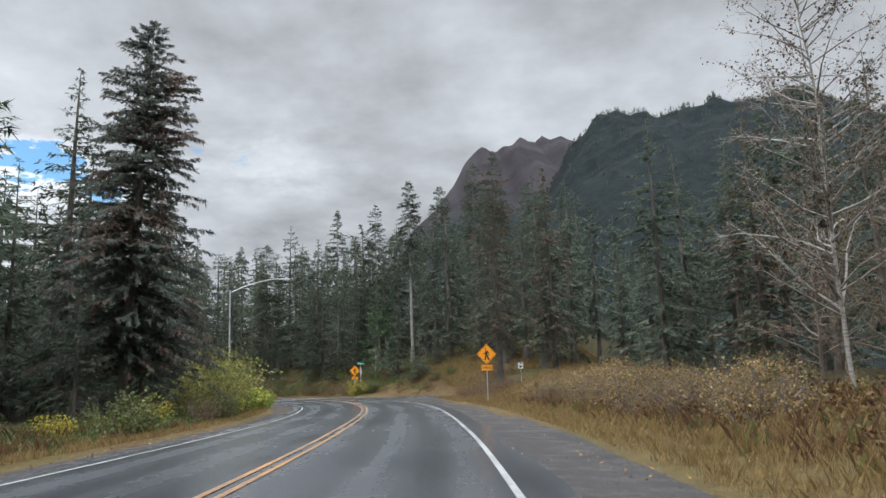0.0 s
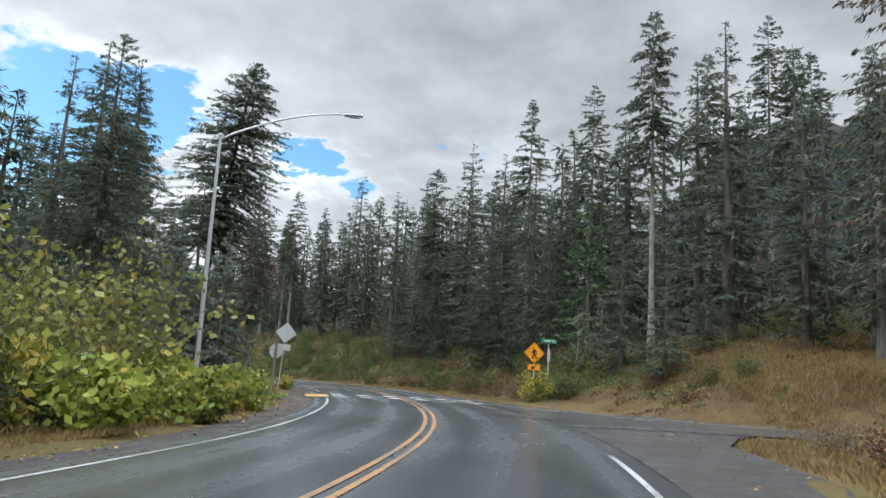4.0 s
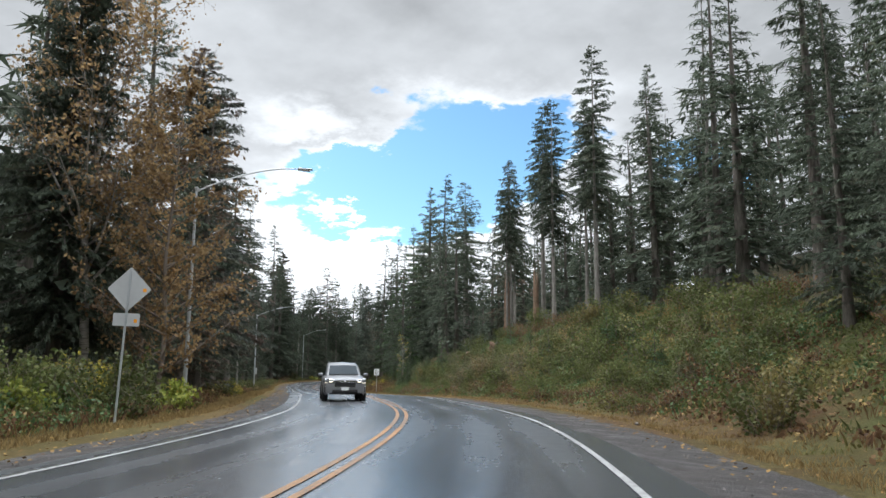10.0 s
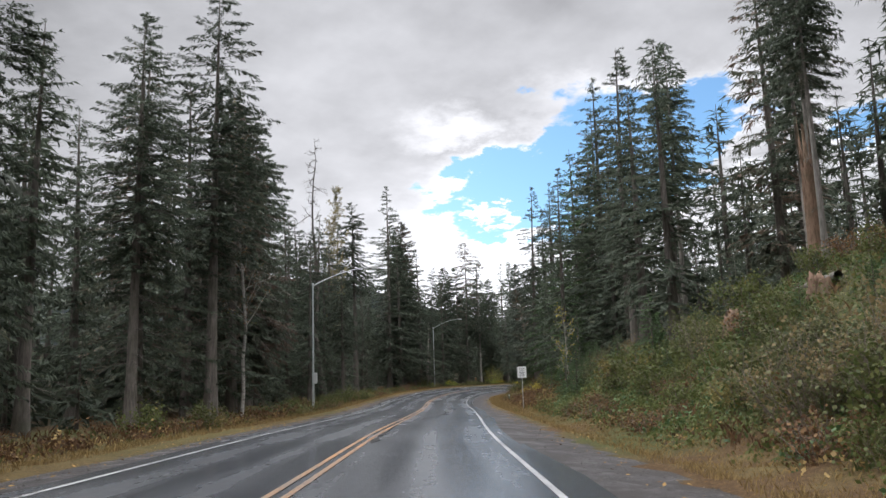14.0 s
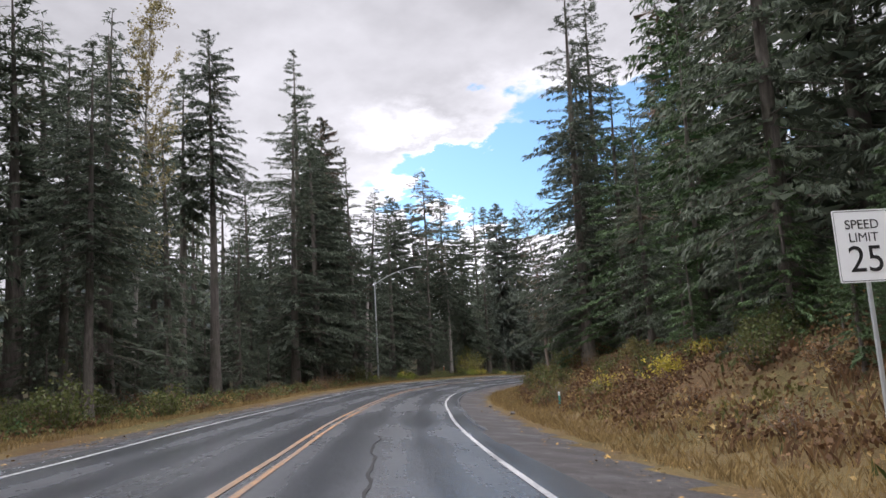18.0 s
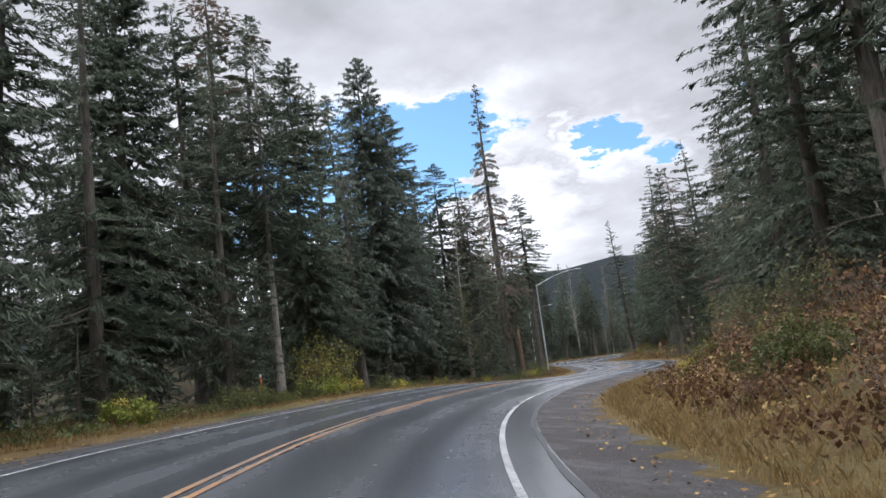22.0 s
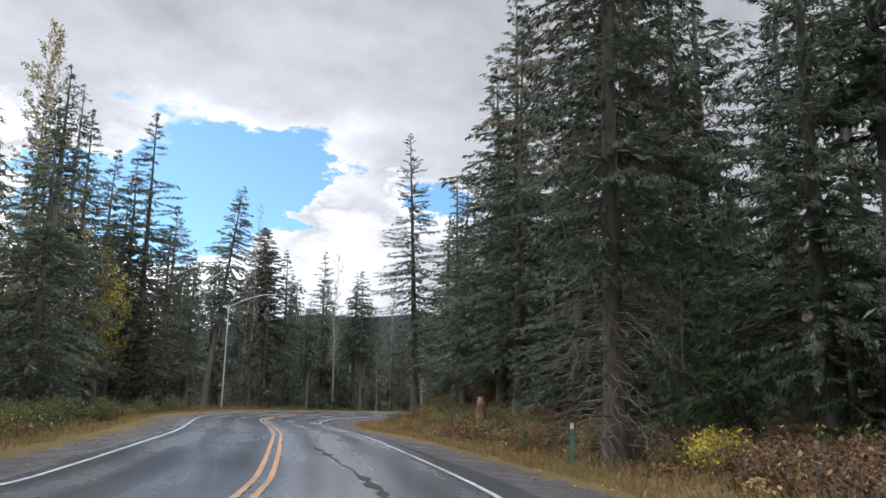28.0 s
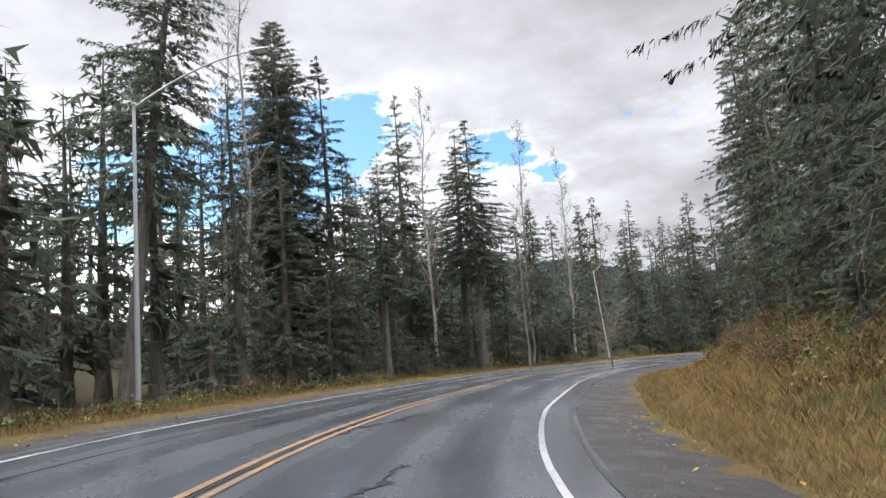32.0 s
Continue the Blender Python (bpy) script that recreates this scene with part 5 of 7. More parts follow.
ribbon("side_road", ((-5.5, 75.5), (0, 72.4), (5, 71.4), (12, 71.6), (25, 73), (60, 77)), (12, 7.2, 5.4, 5.2, 5.2, 5.2), SIDE_ASPHALT, "worn asphalt side road joining the main road", "road", 0.03)
ribbon("footpath", ((-18.8, 77.4), (-21.5, 78.2), (-25, 79.6), (-30, 82.5), (-38, 88.5)), (3.8, 3.2, 2.5, 2.2, 2.2), SIDE_ASPHALT, "narrow asphalt footpath leading into the trees", "path", 0.035, drape=True)
t_ap = np.arange(4.9, 8.45, 0.06)
e_ap = over(t_ap, (4.9, -3.2), (5.2, -4.2), (5.9, -4.6), (6.24, -6.1), (6.5, -8.2), (6.65, -10), (7.0, -10), (7.12, -8.0), (7.5, -5.6), (7.8, -4.8), (8.25, -4.5), (8.45, -2.2))
for n_, sel, mat_, text_ in (("junction_gravel", t_ap < 6.42, GRAVEL, "damp gravel spread at the road junction"), ("junction_asphalt", t_ap > 6.33, SIDE_ASPHALT, "worn asphalt apron of the road junction")):
    q = [at(t_ap[sel], -1.6 + (e_ap[sel] + 1.6) * u) for u in (0, 0.25, 0.5, 0.75, 1)]
    for w_, u in zip(q, (0, 0.25, 0.5, 0.75, 1)):
        w_[:, 2] += -0.012 - 0.03 * u
    v = np.stack(q, 1).reshape(-1, 3)
    i, j = np.meshgrid(np.arange(int(sel.sum()) - 1), np.arange(4), indexing="ij")
    a = i * 5 + j
    me = quick_mesh(n_, v, np.stack([a, a + 5, a + 6, a + 1], -1).reshape(-1, 4), True)
    me.materials.append(mat_)
    tagged(new(n_, me), text_, "road", "", "structure")
line_r = smooth_line(((-11.0, 81.6), (-9.0, 79.3), (-6.0, 77.6), (-1, 74.6), (5, 73.6), (12, 73.8)), 12)
dl = np.gradient(line_r, axis=0)
dl /= np.linalg.norm(dl, axis=1)[:, None]
nl = np.stack([-dl[:, 1], dl[:, 0]], 1) * 0.06
lt, lo_ = locate(line_r[:, 0], line_r[:, 1])
lz = np.where(lo_ > -9.5, at(lt, lo_)[:, 2] - 0.012, 0.10)
vv = np.stack([np.c_[line_r - nl, lz], np.c_[line_r + nl, lz]], 1).reshape(-1, 3)
ii = np.arange(len(line_r) - 1) * 2
me = quick_mesh("edge_line", vv, np.stack([ii, ii + 2, ii + 3, ii + 1], -1))
me.materials.append(WHITE)
tagged(new("edge_line", me), "white painted edge line round the junction", "road marking", "", "structure")
kerb = smooth_line(((-10.9, 84.3), (-10.1, 83.8), (-9.0, 83.5), (-7.5, 83.0), (-6.0, 82.2)), 4)
nk = np.stack([-np.gradient(kerb, axis=0)[:, 1], np.gradient(kerb, axis=0)[:, 0]], 1)
kt, ko = locate(kerb[:, 0], kerb[:, 1])
kz = at(kt, ko)[:, 2] - 0.03
nk = nk / np.linalg.norm(nk, axis=1)[:, None]
vv = np.stack([np.c_[kerb - nk * 0.09, kz], np.c_[kerb + nk * 0.09, kz]], 1).reshape(-1, 3)
ii = np.arange(len(kerb) - 1) * 2
me = quick_mesh("warning_strip", vv, np.stack([ii, ii + 2, ii + 3, ii + 1], -1))
me.materials.append(YELLOW)
tagged(new("warning_strip", me), "yellow painted strip at the crossing's edge", "road marking", "", "structure")

crossing = thing("crosswalk", "two rows of white painted crossing bars on wet asphalt", "crosswalk", kind="structure")
for t_row in (8.06, 8.31):
    for n_ in range(6):
        o = 5.68 - 1.37 * n_
        crown_ = 0.05 - 0.0143 * abs(o - 2.5)
        tt = np.linspace(t_row - 0.07, t_row + 0.07, 4) + 0.012 * (o - 2.3)
        ob = strip("bar", tt, (o - 0.32, o + 0.32), WHITE, crown_ + 0.016)
        ob.parent = crossing
strip("warning_pad", np.linspace(8.06, 8.39, 6), (6.2, 6.6, 6.95, 7.35), PAD, 0.0, kind="structure", label="yellow painted pad at the end of the crossing", category="road marking", lift=(0.015, 0.004, -0.004, -0.035))

# ---- cracks and patches in the asphalt ----
CRACKS = ((18.24, 0.22, 0.27, 0.26, 0.5), (18.27, 0.26, 0.24, 0.2, 0.6), (16.28, 1.1, 0.7, 0.14, 0.4), (2.9, 0.3, 5.9, 0.15, 0.35), (15.6, 2.3, 2.6, 2.2, 0.3), (16.9, 1.7, 0.8, 1.1, 0.5), (17.35, 0.8, 0.9, 0.5, 0.5), (17.8, 0.75, 0.8, 0.35, 0.5), (18.6, 0.9, 1.3, 0.7, 0.3), (19.9, 1.6, 0.3, 0.5, 0.4),
          (16.2, 5.3, 3.6, 0.9, 0.4), (13.7, -0.6, 1.9, 0.05, 0.2), (17.2, 3.6, 5.6, 0.6, 0.3), (30.6, 2.75, 2.7, 2.3, 0.12), (31.7, 1.2, 0.9, 0.9, 0.6), (32.9, 2.6, 1.6, 0.5, 0.5), (33.1, 4.6, 3.3, 1.6, 0.3),
          (25.2, -0.9, 5.8, 0.08, 0.2), (28.8, 0.6, 1.4, 0.9, 0.3), (10.2, -0.2, 1.4, 0.2, 0.3), (9.3, 4.2, 3.2, 0.6, 0.4), (24.4, -0.8, 2.3, 0.1, 0.2), (32.2, 2.58, 2.60, 2.0, 0.08), (32.0, 5.6, 4.3, 2.4, 0.35), (33.6, 4.3, 2.8, 0.25, 0.3), (32.5, 1.3, 0.7, 0.22, 0.6), (20.9, 0.2, 2.2, 0.04, 0.25), (15.9, 2.62, 2.5, 1.5, 0.12), (16.4, 5.8, 4.6, 0.9, 0.5))
for n_, (t, o0, o1, dt, wob_) in enumerate(CRACKS):
    rr = np.random.RandomState(400 + n_)
    k = 26
    tt = t + dt * np.linspace(0, 1, k) + np.cumsum(rr.normal(0, 0.006 * wob_, k))
    oo = np.linspace(o0, o1, k) + np.cumsum(rr.normal(0, 0.10 * wob_, k))
    ww = rr.uniform(0.012, 0.036, k) * (2.2 if n_ < 2 else 1) + (rr.uniform(0, 1, k) < 0.16) * rr.uniform(0.04, 0.14, k)
    a, b = at(tt, oo - ww), at(tt, oo + ww)
    for q, o_ in ((a, oo), (b, oo)):
        q[:, 2] += 0.058 - 0.0143 * np.abs(o_ - 2.5)
    a[:, :2] -= 0.3 * ww[:, None] * (1 if abs(o1 - o0) > dt * 10 else 0)
    if abs(o1 - o0) > dt * 8:
        b = a.copy()
        b[:, 0] += np.interp(tt, TAU, TAN[:, 0]) * 2 * ww
        b[:, 1] += np.interp(tt, TAU, TAN[:, 1]) * 2 * ww
    v = np.stack([a, b], 1).reshape(-1, 3)
    ii = np.arange(k - 1) * 2
    me = quick_mesh("crack", v, np.stack([ii, ii + 2, ii + 3, ii + 1], -1))
    me.materials.append(CRACK)
    ob = new("crack", me)
    ob.parent = road
    ob["label"] = "dark ragged crack in the asphalt"


# ---- shrubs ----
def shrub(seed, high, wide, stems, leaves, leaf, low=0.15):
    r = np.random.RandomState(seed)
    wood, spots = [], []
    for _ in range(stems):
        a, q = r.uniform(0, 6.28), r.uniform(0, 1) ** 0.6
        top = np.array([math.cos(a) * wide * q, math.sin(a) * wide * q, high * (1 - 0.45 * q * q) * r.uniform(0.7, 1.05)])
        foot = np.array([math.cos(a), math.sin(a), 0]) * wide * 0.3 * q + r.normal(0, 0.05, 3) * (1, 1, 0) - (0, 0, 0.1)
        mid = (foot + top) / 2 + r.normal(0, 0.08 * high, 3)
        wood.append(tube(np.array([foot, mid, top]), (0.016, 0.011, 0.004), 3))
        for s in np.linspace(low, 1, 7):
            spots.append(foot * (1 - s) ** 2 + 2 * mid * s * (1 - s) + top * s * s)
        for _ in range(2):
            p = foot * 0.25 + mid * 0.5 + top * 0.25 if r.uniform() < 0.5 else 0.4 * mid + 0.6 * top
            q2 = p + r.normal(0, 0.16 * high, 3) + (0, 0, 0.08 * high)
            wood.append(tube(np.array([p, q2]), (0.008, 0.003), 3))
            spots += [q2, (p + q2) / 2]
    spots = np.array(spots)
    c = spots[r.randint(0, len(spots), leaves)] + r.normal(0, 0.07 * (0.6 + high * 0.5), (leaves, 3))
    c[:, 2] = np.maximum(c[:, 2], 0.03)
    return joined(wood), leaf_quads(c, leaf, r)


SHRUBS = {
    "leafy": ([shrub(s, 1.6, 1.25, 22, 1250, 0.115) for s in (201, 202, 203)], LEAF_GREEN, "leafy green roadside shrub turning yellow"),
    "yellow": ([shrub(s, 1.3, 1.1, 30, 900, 0.13) for s in (204, 205)], LEAF_YELLOW, "yellow-leaved roadside shrub in autumn colour"),
    "brown": ([shrub(s, 1.1, 1.2, 28, 620, 0.095) for s in (206, 207, 208)], LEAF_BROWN, "withered brown brush with thin stems"),
    "willow": ([shrub(s, 2.9, 1.9, 40, 2400, 0.125) for s in (209, 210)], LEAF_OLIVE, "tall dense olive-green willow bush"),
    "broad": ([shrub(s, 1.8, 1.3, 24, 900, 0.24, 0.05) for s in (213, 214)], LEAF_LIME, "bright yellow-green bush with large broad leaves"),
    "heath": ([shrub(s, 0.85, 1.15, 30, 560, 0.095, 0.3) for s in (215, 216, 217)], LEAF_BROWN, "low russet brush with fine bare twigs"),
    "alder": ([shrub(s, 2.9, 1.7, 34, 1500, 0.12, 0.1) for s in (218, 219, 220)], LEAF_ALDER, "tall alder bush with dull grey-green and tan leaves"),
    "weedy": ([shrub(s, 1.9, 1.5, 52, 1300, 0.085, 0.1) for s in (221, 222)], GRASS_DRY, "tall tan and olive bush of dying weeds"),
    "straw": ([shrub(s, 1.3, 1.1, 40, 520, 0.08) for s in (211, 212)], GRASS_DRY, "straw-coloured tangle of tall dry weeds"),
}
SHRUB_MESH = {}
# plants that grow into one another are kept as one tangle of each kind
BRUSH = {"heath": ([], []), "brown": ([], []), "straw": ([], [])}


def bush(x, y, sort, i, k, turn):
    raws, leaves, label = SHRUBS[sort]
    i %= len(raws)
    if sort in BRUSH:
        z = float(ground_z(np.array([x]), np.array([y]))[0])
        c, s = math.cos(radians(turn)) * k, math.sin(radians(turn)) * k
        rot = np.array([[c, -s, 0], [s, c, 0], [0, 0, k]])
        for (v, f), into in zip(raws[i], BRUSH[sort]):
            into.append((v @ rot.T + (x, y, z - 0.03), f))
        return
    if (sort, i) not in SHRUB_MESH:
        (tv, tf), (lv, lf) = raws[i]
        a, b = quick_mesh("woody_base", tv, tf), quick_mesh("foliage", lv, lf)
        a.materials.append(TWIG), b.materials.append(leaves)
        SHRUB_MESH[sort, i] = a, b
    z = float(ground_z(np.array([x]), np.array([y]))[0])
    ob = thing("shrub", label, "shrub", "roadside shrubs", m=pose(x, y, z - 0.03, 0, 0, turn) @ Matrix.Diagonal((k, k, k * 0.95, 1)))
    a, b = SHRUB_MESH[sort, i]
    part("woody_base", a, None, ob)
    part("foliage", b, None, ob)


# stretch of road, sideways from-to, how many, kinds, size
THICKETS = (
    (-1.0, 4.2, 10.0, 14.0, 13, ("leafy", "straw", "leafy", "yellow"), 0.7, 1.2), (0, 4, -14.5, -6.8, 18, ("straw", "weedy", "weedy", "straw", "brown"), 0.7, 1.3), (1.8, 4.0, -13, -7, 8, ("straw", "leafy"), 0.8, 1.3),
    (5.0, 6.9, 10.3, 12.8, 12, ("leafy", "leafy", "yellow"), 0.9, 1.4), (4.6, 6.4, 12.5, 15.0, 5, ("willow",), 0.8, 1.1), (8.6, 9.6, 9.8, 13, 8, ("yellow", "leafy", "brown"), 0.7, 1.0),
    (9.6, 12.6, 10.6, 14.5, 13, ("leafy", "leafy", "brown", "yellow"), 0.9, 1.5), (8.3, 9.0, -7.8, -5.4, 6, ("yellow", "leafy", "straw"), 0.8, 1.2), (8.8, 12.5, -13, -6.4, 24, ("brown", "alder", "brown", "leafy"), 0.5, 1.2),
    (12.2, 17.2, -15.5, -7.0, 52, ("leafy", "leafy", "leafy", "heath"), 0.6, 1.5), (14.0, 16.6, -9.8, -7.0, 14, ("alder",), 0.55, 1.05), (12.4, 15, -12, -7, 18, ("leafy",), 0.6, 1.4), (14.6, 17.2, -12.5, -7.4, 10, ("leafy", "alder"), 0.5, 1.1), (23.4, 25.2, -11, -8, 6, ("alder",), 0.7, 1.0), (17.2, 18.6, -12, -8, 5, ("alder",), 0.5, 0.9), (13.2, 18.8, 10.0, 13, 10, ("leafy", "brown", "yellow"), 0.5, 1.0), (18.8, 21.3, -11, -6.2, 14, ("brown", "straw", "leafy", "yellow"), 0.5, 0.85),
    (21.0, 24.0, -12, -6.8, 18, ("brown", "leafy", "brown"), 0.8, 1.3), (19.5, 23.4, 10.8, 13.5, 10, ("leafy", "brown", "leafy"), 0.6, 1.1), (23.2, 25.6, 10.2, 13, 10, ("leafy", "leafy", "yellow"), 0.5, 0.9),
    (24, 28.0, -11.5, -6.5, 12, ("brown", "yellow", "brown", "straw"), 0.5, 0.95), (25.6, 30, 10.4, 13, 10, ("brown", "yellow", "leafy"), 0.5, 0.9), (28, 31.8, -10.5, -6, 16, ("brown", "yellow", "straw"), 0.5, 0.9),
    (30, 35.5, 10.4, 13, 12, ("leafy", "brown", "leafy"), 0.5, 0.95), (31.8, 36, -14, -6.5, 16, ("brown", "straw", "leafy"), 0.6, 1.1), (36, 41, 10.5, 14, 8, ("brown", "leafy"), 0.6, 1.0),
    (18.6, 24.5, -10.5, -6.0, 50, ("heath", "leafy", "brown"), 0.45, 0.95), (24.5, 31, -10.5, -5.9, 46, ("heath", "heath", "brown"), 0.6, 1.1), (30.5, 36, -12.5, -7.6, 22, ("heath", "brown", "straw"), 0.5, 1.0),
    (5.0, 5.95, -9.5, -5.9, 14, ("heath", "straw", "heath"), 0.7, 1.1), (6.9, 7.6, -12, -8, 4, ("leafy", "heath"), 0.5, 0.8), (7.6, 8.6, -26, -10, 22, ("heath", "brown", "straw"), 0.5, 0.8), (12.0, 17.4, -9.0, -5.9, 30, ("leafy", "leafy", "heath"), 0.5, 0.9), (8.6, 12.6, -12.0, -5.6, 60, ("heath", "brown", "heath", "leafy"), 0.6, 1.1), (12.4, 16.8, -17, -13.5, 22, ("heath", "brown"), 0.6, 1.1), (12.2, 17.6, -7.4, -5.7, 34, ("heath", "brown"), 0.5, 0.9), (0, 4.2, -13, -6.5, 24, ("straw", "weedy", "heath", "weedy"), 0.7, 1.15),
    (13.0, 22, 10.0, 13, 20, ("heath", "leafy"), 0.5, 0.9), (25.6, 33, 9.8, 12.5, 22, ("heath", "leafy"), 0.5, 0.9), (8.8, 12.6, 10, 13, 12, ("broad", "leafy"), 0.6, 0.9), (23.0, 25.4, 10, 12.5, 10, ("broad", "leafy"), 0.4, 0.6),
)
r = np.random.RandomState(17)
for t0, t1, o0, o1, many, kinds, k0, k1 in THICKETS:
    for _ in range(many):
        t, o = r.uniform(t0, t1), r.uniform(o0, o1)
        x, y, _z = at(t, o)
        if side_gap(x, y) < 1.5 or (o > 0 and 7.9 < t < 8.6):
            continue
        bush(float(x), float(y), kinds[r.randint(0, len(kinds))], r.randint(0, 3), r.uniform(k0, k1), r.uniform(0, 360))
bush(-188.6, 215.9, "willow", 0, 1.25, 20)
for x, y, k in ((-14.0, 57.2, 1.0), (-14.6, 59.6, 0.95), (-14.4, 61.9, 0.8), (-15.8, 64.6, 0.9), (-16.4, 67.2, 0.85), (-15.9, 61.5, 1.1), (-26.4, 82.4, 0.9), (-28, 84.5, 0.65), (-25.6, 86.6, 0.6), (-15.6, 56.4, 1.15), (-13.6, 50, 0.7)):
    bush(x, y, "broad", int(k * 100), k, 90 * k)
for x, y, k in ((-17.4, 60.5, 1.75), (-15.0, 51.8, 1.3), (-16.6, 54.8, 1.65), (-14.2, 46.5, 1.0), (-30, 89, 1.0)):
    bush(x, y, "willow", 1, k, 70 * k)
bush(-9.2, 88.4, "yellow", 0, 1.15, 0)
for sort, (wood_, leaf_) in BRUSH.items():
    holder = thing("roadside_brush", SHRUBS[sort][2], "brush", kind="stuff")
    part("stems", quick_mesh("stems", *joined(wood_)), TWIG, holder)
    part("foliage", quick_mesh("foliage", *joined(leaf_)), SHRUBS[sort][1], holder)
# young conifers on the bank and at the wood's edge
r = np.random.RandomState(23)
for t0, t1, o0, o1, many, h0, h1, nd in ((8.8, 11.8, -14.5, -9, 9, 4, 8.5, NEEDLE), (12.6, 16.5, -14, -8.0, 18, 1.3, 3.0, NEEDLE_FRESH), (16.9, 18.7, -10.5, -7.6, 13, 2.0, 4.0, NEEDLE_FRESH), (18.3, 19.5, -11.5, -8.4, 9, 2.2, 4.2, NEEDLE_FRESH), (18.6, 21, -12.5, -9.5, 4, 4, 7, NEEDLE), (26.5, 31, -12, -9.5, 8, 4, 8, NEEDLE),
                                         (7.2, 9.2, 13, 16.5, 7, 6, 10, NEEDLE_BLUE), (18.5, 22, 14, 17, 4, 3, 6, NEEDLE), (35, 38, 15, 18, 6, 3, 6, NEEDLE)):
    for _ in range(many):
        x, y, _z = at(r.uniform(t0, t1), r.uniform(o0, o1))
        conifer_tree(float(x), float(y), r.uniform(h0, h1), "bushy", r.randint(0, 2), r.uniform(0, 360), BARK, nd, 1.15, fine=True)


thicket = []
for t0, t1, o0, o1, many in ((32.6, 36, 13.5, 17, 16), (35.5, 41, 13.2, 18, 26), (19.4, 23, 14, 18, 14), (23.6, 27.5, 13.6, 18, 14), (28.5, 32.6, 13.4, 17, 14), (9.5, 16, 14.5, 18, 16), (33.2, 38, -13, -9.5, 14), (27, 31, -13, -10.5, 8)):
    for _ in range(many):
        x, y, _z = at(r.uniform(t0, t1), r.uniform(o0, o1))
        if min((x - a) ** 2 + (y - b) ** 2 for a, b in LAMPS) > 12:
            thicket.append((float(x), float(y)))
far_woods(thicket, "wood_edge_thicket", "low dark conifers crowding the edge of the woods", MID["bushy"], 0.3, 0.65)


# ---- grass, weeds and fallen leaves ----
def blades(count, seed, zones, high, width, material, name, label):
    r = np.random.RandomState(seed)
    za = np.array(zones, float)
    share = (za[:, 1] - za[:, 0]) * np.sqrt(np.abs(za[:, 3] - za[:, 2]))
    zt = za[r.choice(len(za), count, p=share / share.sum())]
    # tufts: several blades share one root
    tuft = count // 9
    tid = r.randint(0, tuft, count)
    zt = zt[tid % count]
    t = (zt[:, 0] + (zt[:, 1] - zt[:, 0]) * r.uniform(0, 1, count)[tid]) + r.normal(0, 0.012, count)
    u = r.uniform(0, 1, count)[tid]
    o = zt[:, 2] + (zt[:, 3] - zt[:, 2]) * u**1.4 + r.normal(0, 0.14, count)
    p = at(t, o)
    x, y = p[:, 0], p[:, 1]
    tt, oo = locate(x, y)
    z = ground_z(x, y, tt, oo) - 0.03
    ok = (np.abs(oo - 2.5) > 6.2) & (side_gap(x, y) > 0.3) & ~((tt > 5) & (tt < 8.5) & (oo < 0) & (oo > over(tt, (5, -4.2), (5.9, -4.7), (6.24, -6.3), (6.5, -8.6), (7.0, -10), (7.5, -5.8), (8.25, -4.7), (8.5, -2.6)))) & ~((oo > 0) & (tt > 7.85) & (tt < 8.55) & (oo < 9.5))
    x, y, z, zt = x[ok], y[ok], z[ok], zt[ok]
    m = len(x)
    h = high * r.uniform(0.45, 1.2, m) * zt[:, 4]
    a = r.uniform(0, 6.28, m)
    lean_ = r.uniform(0.05, 0.7, m) * h
    root = np.stack([x, y, z], 1)
    across = np.stack([np.cos(a + 1.57), np.sin(a + 1.57), 0 * a], 1) * (width * r.uniform(0.6, 1.4, m))[:, None] / 2
    out = np.stack([np.cos(a) * lean_, np.sin(a) * lean_, h], 1)
    mid = root + out * 0.55 * np.array([0.6, 0.6, 1.1])
    v = np.stack([root - across, root + across, mid + across * 0.8, root + out], 1).reshape(-1, 3)
    me = quick_mesh(name, v, np.arange(4 * m).reshape(-1, 4))
    me.materials.append(material)
    return tagged(new(name, me), label, "grass", "", "stuff")


VERGE = [(-2, 5.2, -4.2, -7.5, 1.0), (-2, 5.2, -6, -15, 1.3), (5.0, 6.2, -4.8, -10, 1.0), (-2, 8, 8.9, 11.5, 0.8), (8.5, 13, -4.2, -6.6, 0.55), (8.6, 13, 9.0, 11.5, 0.7), (13, 18, -4.1, -6.4, 0.6), (13, 19, 9.1, 11.2, 0.6),
         (18, 21.5, -4.1, -7.4, 1.0), (21.5, 25, -4.1, -8, 1.0), (19, 26, 9.1, 11.4, 0.7), (25, 29, -4.2, -7, 0.7), (26, 33, 9.1, 11.6, 0.75), (29, 36, -4.1, -8.2, 0.85), (33, 41, 9.1, 11.8, 0.7), (7.2, 8.8, -7, -24, 0.7), (7.2, 8.6, -7, -24, 0.6), (6.4, 7.6, -13, -34, 0.8)]
blades(230000, 91, VERGE, 0.28, 0.013, GRASS_DRY, "dry_grass", "dry golden grass along the gravel shoulders")
EDGES = [(-2, 5.4, -3.9, -5.6, 1.0), (8.5, 41, -3.9, -5.5, 1.0), (-2, 7.7, 8.6, 10.2, 1.0), (8.6, 41, 8.7, 10.2, 1.0), (17.5, 36, -3.9, -6.2, 1.2)]
blades(26000, 97, [(13.4, 14.7, -17, -12, 1.2), (31.5, 35.5, -5.0, -9.5, 1.3)], 0.27, 0.011, GRASS_DRY, "golden_grass", "tall golden grass on the open parts of the bank")
